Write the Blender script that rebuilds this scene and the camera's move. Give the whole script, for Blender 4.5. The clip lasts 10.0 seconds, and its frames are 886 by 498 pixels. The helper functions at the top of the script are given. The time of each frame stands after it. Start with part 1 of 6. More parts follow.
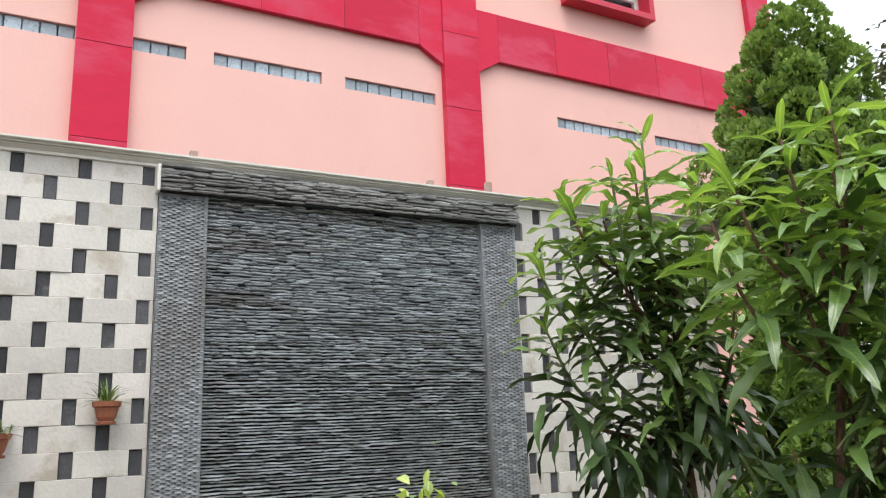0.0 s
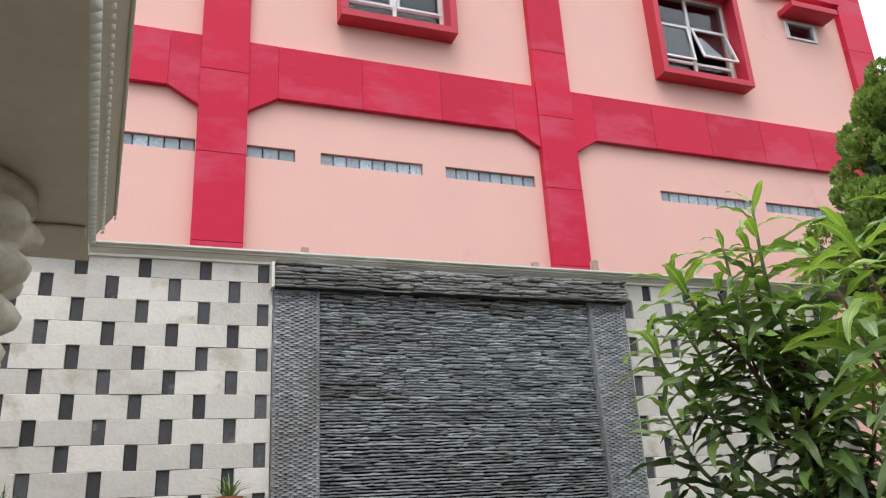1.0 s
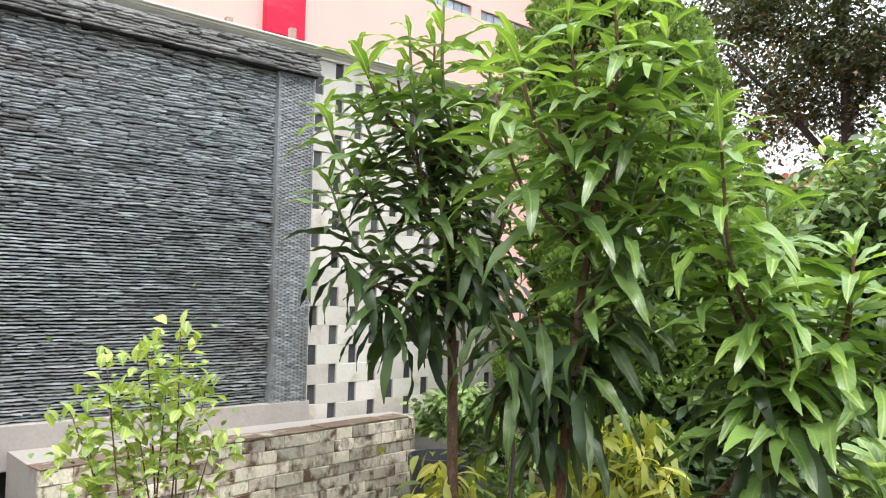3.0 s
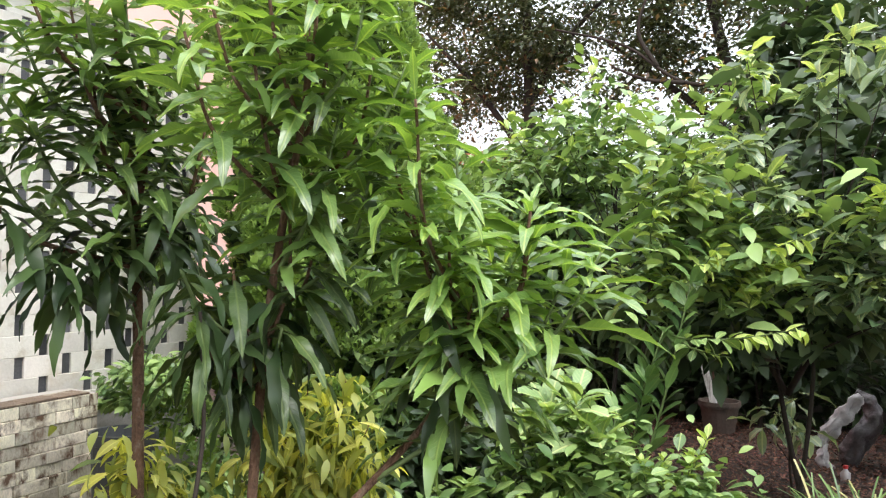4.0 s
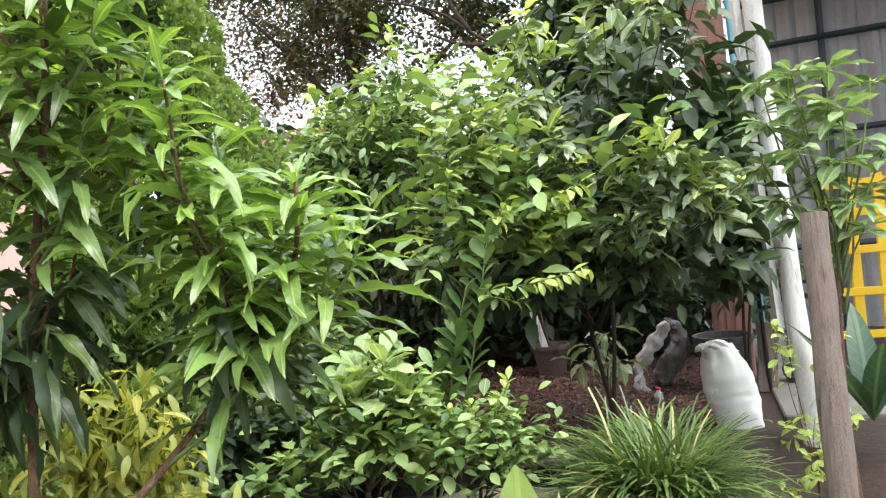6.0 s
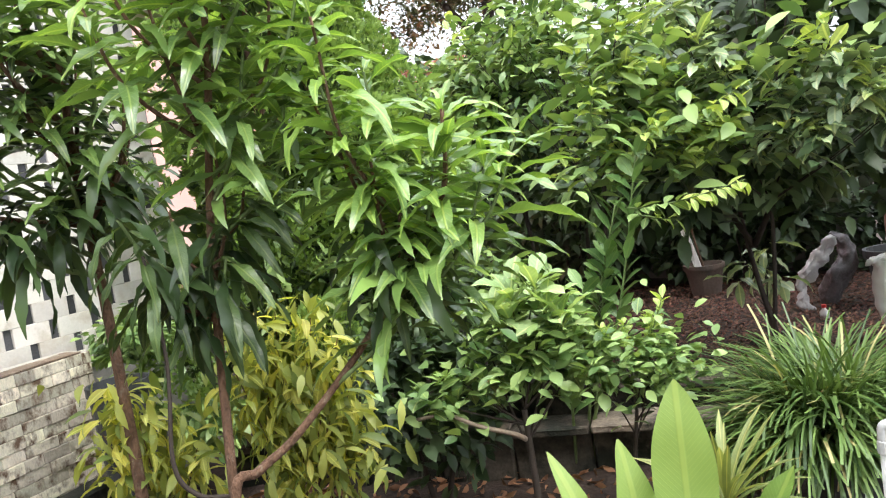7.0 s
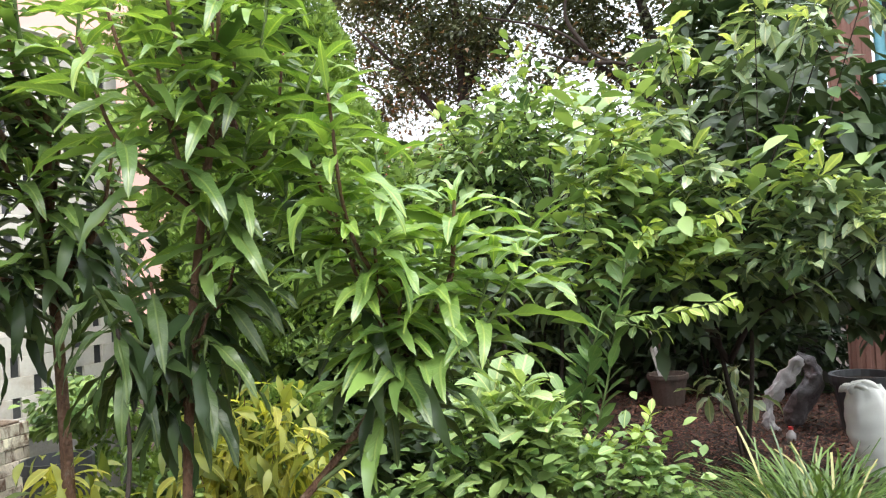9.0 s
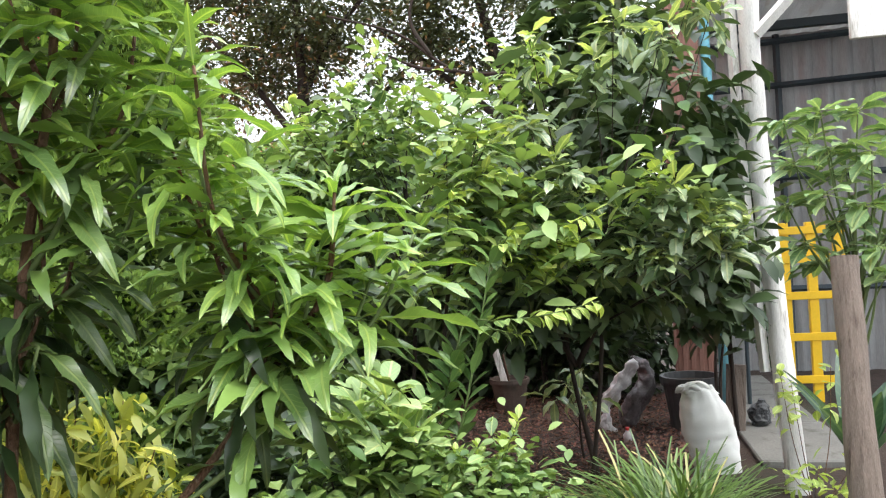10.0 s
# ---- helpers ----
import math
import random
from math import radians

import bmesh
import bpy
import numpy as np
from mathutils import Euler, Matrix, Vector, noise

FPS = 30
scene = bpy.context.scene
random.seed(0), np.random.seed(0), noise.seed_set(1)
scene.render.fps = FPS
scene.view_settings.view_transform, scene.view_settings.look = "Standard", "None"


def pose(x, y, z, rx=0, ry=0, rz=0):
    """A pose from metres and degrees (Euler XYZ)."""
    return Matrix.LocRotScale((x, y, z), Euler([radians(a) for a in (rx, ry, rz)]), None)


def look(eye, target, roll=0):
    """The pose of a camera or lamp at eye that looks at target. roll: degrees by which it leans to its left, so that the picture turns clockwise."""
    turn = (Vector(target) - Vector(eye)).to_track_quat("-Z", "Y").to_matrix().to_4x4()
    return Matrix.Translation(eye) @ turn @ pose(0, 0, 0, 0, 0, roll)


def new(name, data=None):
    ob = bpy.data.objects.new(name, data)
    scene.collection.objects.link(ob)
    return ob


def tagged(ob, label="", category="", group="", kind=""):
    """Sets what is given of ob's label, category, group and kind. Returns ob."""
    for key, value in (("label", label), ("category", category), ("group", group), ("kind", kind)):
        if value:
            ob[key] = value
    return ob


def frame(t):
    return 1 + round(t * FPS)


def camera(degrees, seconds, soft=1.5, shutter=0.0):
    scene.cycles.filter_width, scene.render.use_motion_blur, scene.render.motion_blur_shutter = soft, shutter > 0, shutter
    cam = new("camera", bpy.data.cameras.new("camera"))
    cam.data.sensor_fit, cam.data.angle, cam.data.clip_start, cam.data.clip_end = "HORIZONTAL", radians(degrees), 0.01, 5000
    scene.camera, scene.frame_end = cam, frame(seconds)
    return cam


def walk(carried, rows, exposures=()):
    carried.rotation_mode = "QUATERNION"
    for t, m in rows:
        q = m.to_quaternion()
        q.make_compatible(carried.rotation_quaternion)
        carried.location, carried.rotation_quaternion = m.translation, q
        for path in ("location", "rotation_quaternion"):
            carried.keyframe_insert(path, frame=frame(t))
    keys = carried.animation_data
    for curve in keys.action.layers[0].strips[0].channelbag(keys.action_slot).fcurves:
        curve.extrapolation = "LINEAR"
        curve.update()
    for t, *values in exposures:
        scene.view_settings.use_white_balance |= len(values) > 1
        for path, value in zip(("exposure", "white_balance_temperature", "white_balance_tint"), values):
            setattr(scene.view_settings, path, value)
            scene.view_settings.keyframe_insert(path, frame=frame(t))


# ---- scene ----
cam = camera(58.9, 10.0, 1.2)
PATH = [
    (0, (0.123, 0.174, 1.703), (1.031, 1.895, 2.166), -2.4),
    (0.5, (0.122, 0.175, 1.7), (0.82, 1.948, 2.308), -2.6),
    (1, (0.122, 0.176, 1.705), (0.769, 1.942, 2.385), -3.3),
    (1.5, (0.119, 0.181, 1.708), (0.871, 1.943, 2.282), -4.5),
    (2, (0.148, 0.133, 1.734), (1.053, 1.902, 1.966), -3.0),
    (2.2, (0.179, 0.127, 1.738), (1.121, 1.883, 1.914), -2.3),
    (3.3, (0.235, 0.123, 1.634), (1.721, 1.458, 1.74), 1.4),
    (3.5, (0.249, 0.121, 1.622), (1.836, 1.333, 1.716), 1.0),
    (4, (0.3, 0.144, 1.621), (2.071, 1.071, 1.677), 0.5),
    (4.5, (0.312, 0.08, 1.623), (2.191, 0.76, 1.697), -0.4),
    (5, (0.335, -0.068, 1.61), (2.233, 0.557, 1.68), -1.3),
    (5.2, (0.329, -0.101, 1.603), (2.231, 0.515, 1.672), -2.1),
    (6.3, (0.355, -0.109, 1.577), (2.243, 0.543, 1.493), -8.1),
    (6.5, (0.334, -0.079, 1.568), (2.167, 0.71, 1.438), -8.3),
    (7, (0.319, -0.099, 1.575), (2.074, 0.845, 1.411), -8.9),
    (7.5, (0.313, -0.125, 1.575), (2.059, 0.839, 1.42), -9.6),
    (8, (0.303, -0.136, 1.595), (2.038, 0.853, 1.486), -9.8),
    (8.5, (0.326, -0.069, 1.603), (2.111, 0.833, 1.616), -6.3),
    (9, (0.373, 0.103, 1.619), (2.2, 0.915, 1.655), -3.8),
    (9.5, (0.444, 0.277, 1.612), (2.354, 0.87, 1.642), -1.8),
    (10, (0.489, 0.3, 1.607), (2.448, 0.7, 1.634), -3.0),
]
walk(cam, [(t, look(eye, target, roll)) for t, eye, target, roll in PATH],
     [(0.0, 0.26), (0.5, 0.1), (1.0, 0.02), (1.5, -0.05), (2.0, 0.05), (2.4, 0.38), (3.3, 0.86), (4.5, 0.88), (5.0, 0.92), (6.3, 1.1), (7.5, 1.15), (8.0, 1.15), (8.5, 1.05), (10.0, 0.97)])

# ---- world, sun and exposure ----
world = bpy.data.worlds.new("overcast_sky")
scene.world = world
world.use_nodes = True
wn, wl = world.node_tree.nodes, world.node_tree.links
sky = wn.new("ShaderNodeTexSky")
sky.sky_type = 'NISHITA'
sky.sun_disc = False
sky.sun_elevation, sky.sun_rotation = radians(62), radians(200)
sky.dust_density = 6.0
haze = wn.new("ShaderNodeMix")
haze.data_type = 'RGBA'
haze.inputs[0].default_value = 0.85
haze.inputs[7].default_value = (10.5, 11.2, 12.0, 1)
wl.new(sky.outputs[0], haze.inputs[6])
# an overcast sky is brighter overhead than at the horizon
where = wn.new("ShaderNodeTexCoord")
up_ = wn.new("ShaderNodeSeparateXYZ")
grade = wn.new("ShaderNodeMapRange")
grade.inputs[3].default_value, grade.inputs[4].default_value = 0.5, 1.5
shade_ = wn.new("ShaderNodeVectorMath")
shade_.operation = 'SCALE'
wl.new(where.outputs["Generated"], up_.inputs[0])
wl.new(up_.outputs[2], grade.inputs[0])
wl.new(haze.outputs[2], shade_.inputs[0])
wl.new(grade.outputs[0], shade_.inputs["Scale"])
wl.new(shade_.outputs[0], wn["Background"].inputs[0])
wn["Background"].inputs[1].default_value = 0.15
sun = new("sun", bpy.data.lights.new("sun", 'SUN'))
sun.data.energy, sun.data.angle, sun.data.color = 1.2, radians(25), (1.0, 0.97, 0.92)
sun.matrix_world = look((0, 0, 30), (4.5, 9.0, 10))


# ---- materials ----
def mat(name, base, rough=0.6, vary=0.15, scale=8.0, fine=0.0, bump=0.1, metal=0.0, rand="", dirt_sheen=None, dirt_sheen_scale=2.0, dirt_sheen_cut=0.55, spec=0.5, stretch=(1, 1, 1), hue=0.0):
    """A surface: base colour, coarse and fine variation, relief, stains or painted sheen, and a shift from piece to
    piece.
    """
    m = bpy.data.materials.new(name)
    m.use_nodes = True
    n, l = m.node_tree.nodes, m.node_tree.links
    b = n["Principled BSDF"]
    b.inputs["Roughness"].default_value, b.inputs["Metallic"].default_value = rough, metal
    b.inputs["Specular IOR Level"].default_value = spec
    co = n.new("ShaderNodeTexCoord")
    mp = n.new("ShaderNodeMapping")
    mp.inputs["Scale"].default_value = stretch
    l.new(co.outputs["Object"], mp.inputs[0])
    src = mp.outputs[0]
    if rand == "object":
        info = n.new("ShaderNodeObjectInfo")
        add = n.new("ShaderNodeVectorMath")
        add.operation = 'ADD'
        l.new(mp.outputs[0], add.inputs[0])
        sc = n.new("ShaderNodeMath")
        sc.operation, sc.inputs[1].default_value = 'MULTIPLY', 37.0
        l.new(info.outputs["Random"], sc.inputs[0])
        l.new(sc.outputs[0], add.inputs[1])
        src = add.outputs[0]
    n1 = n.new("ShaderNodeTexNoise")
    n1.inputs["Scale"].default_value, n1.inputs["Detail"].default_value = scale, 5
    l.new(src, n1.inputs["Vector"])
    n2 = n.new("ShaderNodeTexNoise")
    n2.inputs["Scale"].default_value, n2.inputs["Detail"].default_value = fine or scale * 9, 4
    l.new(src, n2.inputs["Vector"])
    mix = n.new("ShaderNodeMath")
    mix.operation = 'ADD'
    l.new(n1.outputs[0], mix.inputs[0])
    l.new(n2.outputs[0], mix.inputs[1])
    val = n.new("ShaderNodeMapRange")
    val.inputs[1].default_value, val.inputs[2].default_value = 0.6, 1.4
    val.inputs[3].default_value, val.inputs[4].default_value = 1 - vary, 1 + vary
    l.new(mix.outputs[0], val.inputs[0])
    factor = val.outputs[0]
    hsv = n.new("ShaderNodeHueSaturation")
    hsv.inputs["Color"].default_value = (*base, 1)
    if rand:
        if rand == "object":
            pick = n.new("ShaderNodeObjectInfo").outputs["Random"]
        else:
            pick = n.new("ShaderNodeNewGeometry").outputs["Random Per Island"]
        rr = n.new("ShaderNodeMapRange")
        rr.inputs[3].default_value, rr.inputs[4].default_value = 1 - vary * 1.6, 1 + vary * 1.6
        l.new(pick, rr.inputs[0])
        mul = n.new("ShaderNodeMath")
        mul.operation = 'MULTIPLY'
        l.new(factor, mul.inputs[0])
        l.new(rr.outputs[0], mul.inputs[1])
        factor = mul.outputs[0]
        if hue:
            hr = n.new("ShaderNodeMapRange")
            hr.inputs[3].default_value, hr.inputs[4].default_value = 0.5 - hue, 0.5 + hue
            frac = n.new("ShaderNodeMath")
            frac.operation, frac.inputs[1].default_value = 'MULTIPLY', 7.31
            fr = n.new("ShaderNodeMath")
            fr.operation = 'FRACT'
            l.new(pick, frac.inputs[0])
            l.new(frac.outputs[0], fr.inputs[0])
            l.new(fr.outputs[0], hr.inputs[0])
            l.new(hr.outputs[0], hsv.inputs["Hue"])
    l.new(factor, hsv.inputs["Value"])
    colour = hsv.outputs[0]
    if dirt_sheen:
        n3 = n.new("ShaderNodeTexNoise")
        n3.inputs["Scale"].default_value, n3.inputs["Detail"].default_value, n3.inputs["Roughness"].default_value = dirt_sheen_scale, 8, 0.65
        l.new(src, n3.inputs["Vector"])
        cut = n.new("ShaderNodeMapRange")
        cut.inputs[1].default_value, cut.inputs[2].default_value = dirt_sheen_cut, dirt_sheen_cut + 0.14
        l.new(n3.outputs[0], cut.inputs[0])
        dm = n.new("ShaderNodeMix")
        dm.data_type = 'RGBA'
        dm.inputs[7].default_value = (*dirt_sheen, 1)
        l.new(cut.outputs[0], dm.inputs[0])
        l.new(colour, dm.inputs[6])
        colour = dm.outputs[2]
    l.new(colour, b.inputs["Base Color"])
    if bump:
        bp = n.new("ShaderNodeBump")
        bp.inputs["Strength"].default_value, bp.inputs["Distance"].default_value = bump, 0.01
        l.new(mix.outputs[0], bp.inputs["Height"])
        l.new(bp.outputs[0], b.inputs["Normal"])
    return m


def leaf_mat(name, base, tip, rough=0.4, rand="object", through_light=0.3, vein=0.35, spec=0.5, width=0.05, ribs=22.0):
    """A leaf: colour from base to tip by piece, a pale midrib and side veins, light shining through."""
    m = bpy.data.materials.new(name)
    m.use_nodes = True
    n, l = m.node_tree.nodes, m.node_tree.links
    b = n["Principled BSDF"]
    b.inputs["Roughness"].default_value, b.inputs["Specular IOR Level"].default_value = rough, spec
    pick = n.new("ShaderNodeObjectInfo").outputs["Random"] if rand == "object" else n.new("ShaderNodeNewGeometry").outputs["Random Per Island"]
    co = n.new("ShaderNodeTexCoord")
    nz = n.new("ShaderNodeTexNoise")
    nz.inputs["Scale"].default_value, nz.inputs["Detail"].default_value = 14 if rand == "object" else 5, 4
    l.new(co.outputs["Object"], nz.inputs["Vector"])
    s = n.new("ShaderNodeMath")
    s.operation, s.inputs[1].default_value = 'MULTIPLY_ADD', 0.6
    l.new(nz.outputs[0], s.inputs[0])
    l.new(pick, s.inputs[2])
    k = n.new("ShaderNodeMapRange")
    k.inputs[1].default_value, k.inputs[2].default_value = 0.25, 1.35
    l.new(s.outputs[0], k.inputs[0])
    c = n.new("ShaderNodeMix")
    c.data_type = 'RGBA'
    base, tip = [(q[0] + 0.09 * q[1], q[1], q[2] + 0.12 * q[1]) for q in ([0.86 * v for v in base], [1.06 * v for v in tip])]
    c.inputs[6].default_value, c.inputs[7].default_value = (*base, 1), (*tip, 1)
    l.new(k.outputs[0], c.inputs[0])
    colour = c.outputs[2]
    if vein and rand == "object":
        sep = n.new("ShaderNodeSeparateXYZ")
        l.new(co.outputs["Object"], sep.inputs[0])
        ab = n.new("ShaderNodeMath")
        ab.operation = 'ABSOLUTE'
        l.new(sep.outputs[1], ab.inputs[0])
        rib = n.new("ShaderNodeMapRange")
        rib.inputs[1].default_value, rib.inputs[2].default_value = width * 0.06, width * 0.03
        l.new(ab.outputs[0], rib.inputs[0])
        sl = n.new("ShaderNodeMath")
        sl.operation, sl.inputs[1].default_value = 'MULTIPLY_ADD', -1.1
        l.new(ab.outputs[0], sl.inputs[0])
        l.new(sep.outputs[0], sl.inputs[2])
        sn = n.new("ShaderNodeMath")
        sn.operation, sn.inputs[1].default_value = 'MULTIPLY', ribs / width
        l.new(sl.outputs[0], sn.inputs[0])
        si = n.new("ShaderNodeMath")
        si.operation = 'SINE'
        l.new(sn.outputs[0], si.inputs[0])
        sv = n.new("ShaderNodeMapRange")
        sv.inputs[1].default_value, sv.inputs[2].default_value, sv.inputs[4].default_value = 0.75, 1.0, 0.35
        l.new(si.outputs[0], sv.inputs[0])
        mx = n.new("ShaderNodeMath")
        mx.operation = 'MAXIMUM'
        l.new(rib.outputs[0], mx.inputs[0])
        l.new(sv.outputs[0], mx.inputs[1])
        st = n.new("ShaderNodeMath")
        st.operation, st.inputs[1].default_value = 'MULTIPLY', vein
        l.new(mx.outputs[0], st.inputs[0])
        pale = n.new("ShaderNodeMix")
        pale.data_type = 'RGBA'
        pale.inputs[7].default_value = (min(1, tip[0] * 2.2 + 0.08), min(1, tip[1] * 1.6 + 0.1), tip[2] * 1.5 + 0.04, 1)
        l.new(st.outputs[0], pale.inputs[0])
        l.new(colour, pale.inputs[6])
        colour = pale.outputs[2]
        bp = n.new("ShaderNodeBump")
        bp.inputs["Strength"].default_value, bp.inputs["Distance"].default_value = 0.35, 0.004
        l.new(mx.outputs[0], bp.inputs["Height"])
        l.new(bp.outputs[0], b.inputs["Normal"])
    l.new(colour, b.inputs["Base Color"])
    tr = n.new("ShaderNodeBsdfTranslucent")
    br = n.new("ShaderNodeMix")
    br.data_type = 'RGBA'
    br.blend_type = 'MULTIPLY'
    br.inputs[0].default_value = 1.0
    br.inputs[7].default_value = (1.5, 1.5, 0.7, 1)
    l.new(colour, br.inputs[6])
    l.new(br.outputs[2], tr.inputs[0])
    ms = n.new("ShaderNodeMixShader")
    ms.inputs[0].default_value = through_light
    l.new(b.outputs[0], ms.inputs[1])
    l.new(tr.outputs[0], ms.inputs[2])
    l.new(ms.outputs[0], n["Material Output"].inputs[0])
    return m


PINK = mat("pink_wall_paint", (0.85, 0.505, 0.44), 0.75, 0.05, 0.9, 30, 0.04, dirt_sheen=(0.66, 0.40, 0.34), dirt_sheen_scale=0.5, dirt_sheen_cut=0.62)
# the pinker patches paint a patchy glossy reflection into the red
RED = mat("red_cladding_panel", (0.62, 0.024, 0.066), 0.35, 0.06, 0.6, 8, 0.02, rand="object", spec=0.14, dirt_sheen=(0.64, 0.065, 0.12), dirt_sheen_scale=0.9, dirt_sheen_cut=0.5, stretch=(0.7, 1, 1.6))
RED_SIDE = mat("red_paint", (0.56, 0.024, 0.056), 0.5, 0.08, 1.2, 20, 0.03)
SEAM = mat("dark_joint_sealant", (0.16, 0.02, 0.03), 0.7, 0.1, 5)
WHITE_TILE = mat("pale_limestone_tile", (0.65, 0.615, 0.565), 0.72, 0.085, 9, 70, 0.2, rand="object", dirt_sheen=(0.50, 0.44, 0.36), dirt_sheen_scale=5, dirt_sheen_cut=0.54, hue=0.014)
DARK_TILE = mat("dark_andesite_tile", (0.058, 0.058, 0.064), 0.6, 0.4, 14, 120, 0.15, rand="object", dirt_sheen=(0.28, 0.27, 0.26), dirt_sheen_scale=6, dirt_sheen_cut=0.62)
SLATE = mat("stacked_slate", (0.56, 0.59, 0.61), 0.36, 0.24, 22, 120, 0.9, rand="island", hue=0.03, dirt_sheen=(0.30, 0.275, 0.265), dirt_sheen_scale=1.6, dirt_sheen_cut=0.55, stretch=(0.6, 1, 3))
SLATE_DARK = mat("rough_dark_slate", (0.40, 0.395, 0.385), 0.6, 0.25, 16, 80, 0.4, rand="island")
WEAVE = mat("grey_woven_mosaic", (0.20, 0.21, 0.218), 0.36, 0.28, 10, 90, 0.2, rand="island", dirt_sheen=(0.13, 0.125, 0.12), dirt_sheen_scale=2.5, dirt_sheen_cut=0.5, stretch=(2, 1, 0.5))
MORTAR = mat("grey_mortar", (0.34, 0.33, 0.31), 0.9, 0.15, 12, 90, 0.2)
MORTAR_DARK = mat("dark_mortar", (0.025, 0.025, 0.026), 0.9, 0.2, 12, 90, 0.2)
COPING = mat("cream_painted_moulding", (0.74, 0.71, 0.64), 0.6, 0.1, 3, 30, 0.06, dirt_sheen=(0.36, 0.33, 0.28), dirt_sheen_scale=3, dirt_sheen_cut=0.6, stretch=(0.5, 3, 1))
CONCRETE = mat("pinkish_concrete", (0.40, 0.365, 0.335), 0.85, 0.12, 4, 60, 0.15, dirt_sheen=(0.27, 0.25, 0.21), dirt_sheen_scale=3, dirt_sheen_cut=0.56)
CONCRETE_OLD = mat("mossy_old_concrete", (0.075, 0.062, 0.048), 0.9, 0.5, 6, 60, 0.6, dirt_sheen=(0.011, 0.013, 0.008), dirt_sheen_scale=4, dirt_sheen_cut=0.42)
STONE_BRICK = mat("weathered_sandstone_brick", (0.66, 0.60, 0.48), 0.85, 0.24, 14, 80, 0.5, rand="object", dirt_sheen=(0.13, 0.075, 0.045), dirt_sheen_scale=9, dirt_sheen_cut=0.48, hue=0.018)
CAPSTONE = mat("broken_capping_stone", (0.13, 0.105, 0.08), 0.9, 0.45, 8, 60, 0.6, rand="object", dirt_sheen=(0.014, 0.016, 0.010), dirt_sheen_scale=5, dirt_sheen_cut=0.47)
SOIL = mat("damp_garden_soil", (0.036, 0.022, 0.016), 0.95, 0.5, 5, 40, 1.0, dirt_sheen=(0.02, 0.026, 0.011), dirt_sheen_scale=1.2, dirt_sheen_cut=0.55)
CHIP = mat("wood_chip_mulch", (0.115, 0.052, 0.034), 0.85, 0.45, 10, 60, 0.3, rand="island", hue=0.02)
SOFFIT = mat("shaded_cream_soffit_paint", (0.62, 0.545, 0.43), 0.7, 0.08, 1.5, 25, 0.04)
COLUMN = mat("aged_cream_plaster", (0.64, 0.57, 0.46), 0.8, 0.15, 6, 50, 0.2, dirt_sheen=(0.38, 0.34, 0.27), dirt_sheen_scale=5, dirt_sheen_cut=0.54)
BOUNCE_FLOOR = mat("bounce_floor_grey", (0.45, 0.43, 0.39), 0.35, 0.06, 3, 30, 0.02)
PLASTER = mat("cream_plaster_ornament", (0.90, 0.87, 0.80), 0.75, 0.1, 6, 50, 0.15)
BARK = mat("rough_reddish_brown_bark", (0.13, 0.07, 0.042), 0.9, 0.5, 22, 110, 1.0, stretch=(1, 1, 0.6), dirt_sheen=(0.21, 0.16, 0.115), dirt_sheen_scale=30, dirt_sheen_cut=0.56)
BARK_GREEN = mat("green_young_stem", (0.12, 0.17, 0.055), 0.6, 0.2, 20, 100, 0.1)
BARK_DARK = mat("dark_bark", (0.034, 0.024, 0.018), 0.9, 0.3, 10, 60, 0.4)
DRYWOOD = mat("dry_pale_wood", (0.26, 0.20, 0.15), 0.9, 0.3, 14, 90, 0.5, stretch=(1, 1, 0.4))
ALU = mat("white_aluminium_frame", (0.74, 0.75, 0.76), 0.35, 0.05, 5)
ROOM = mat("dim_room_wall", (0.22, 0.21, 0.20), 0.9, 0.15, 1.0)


def glass(name, tint=(0.9, 0.95, 0.95), rough=0.02, frost=0.0):
    m = bpy.data.materials.new(name)
    m.use_nodes = True
    n, l = m.node_tree.nodes, m.node_tree.links
    b = n["Principled BSDF"]
    b.inputs["Base Color"].default_value = (*tint, 1)
    b.inputs["Roughness"].default_value = rough
    b.inputs["Transmission Weight"].default_value = 1.0 - frost
    b.inputs["IOR"].default_value = 1.45
    if frost:
        nz = n.new("ShaderNodeTexVoronoi")
        nz.inputs["Scale"].default_value = 45
        co = n.new("ShaderNodeTexCoord")
        l.new(co.outputs["Object"], nz.inputs["Vector"])
        bp = n.new("ShaderNodeBump")
        bp.inputs["Strength"].default_value = 0.8
        l.new(nz.outputs[0], bp.inputs["Height"])
        l.new(bp.outputs[0], b.inputs["Normal"])
    return m


PANE = glass("window_glass", (0.75, 0.82, 0.84))
BLOCK = mat("patterned_glass_block", (0.33, 0.41, 0.46), 0.12, 0.22, 18, 60, 0.6, rand="object", spec=0.8, dirt_sheen=(0.16, 0.2, 0.23), dirt_sheen_scale=22, dirt_sheen_cut=0.55)


# ---- mesh helpers ----
def bm_box(bm, x0, x1, y0, y1, z0, z1, bevel=0.0, m=None):
    vs = [bm.verts.new((x, y, z)) for x in (x0, x1) for y in (y0, y1) for z in (z0, z1)]
    for q in ((0, 1, 3, 2), (4, 6, 7, 5), (0, 4, 5, 1), (2, 3, 7, 6), (0, 2, 6, 4), (1, 5, 7, 3)):
        bm.faces.new([vs[i] for i in q])
    if m:
        bmesh.ops.transform(bm, matrix=m, verts=vs)
    if bevel:
        es = list({e for v in vs for e in v.link_edges})
        bmesh.ops.bevel(bm, geom=es, offset=bevel, segments=1, affect='EDGES')
    return vs


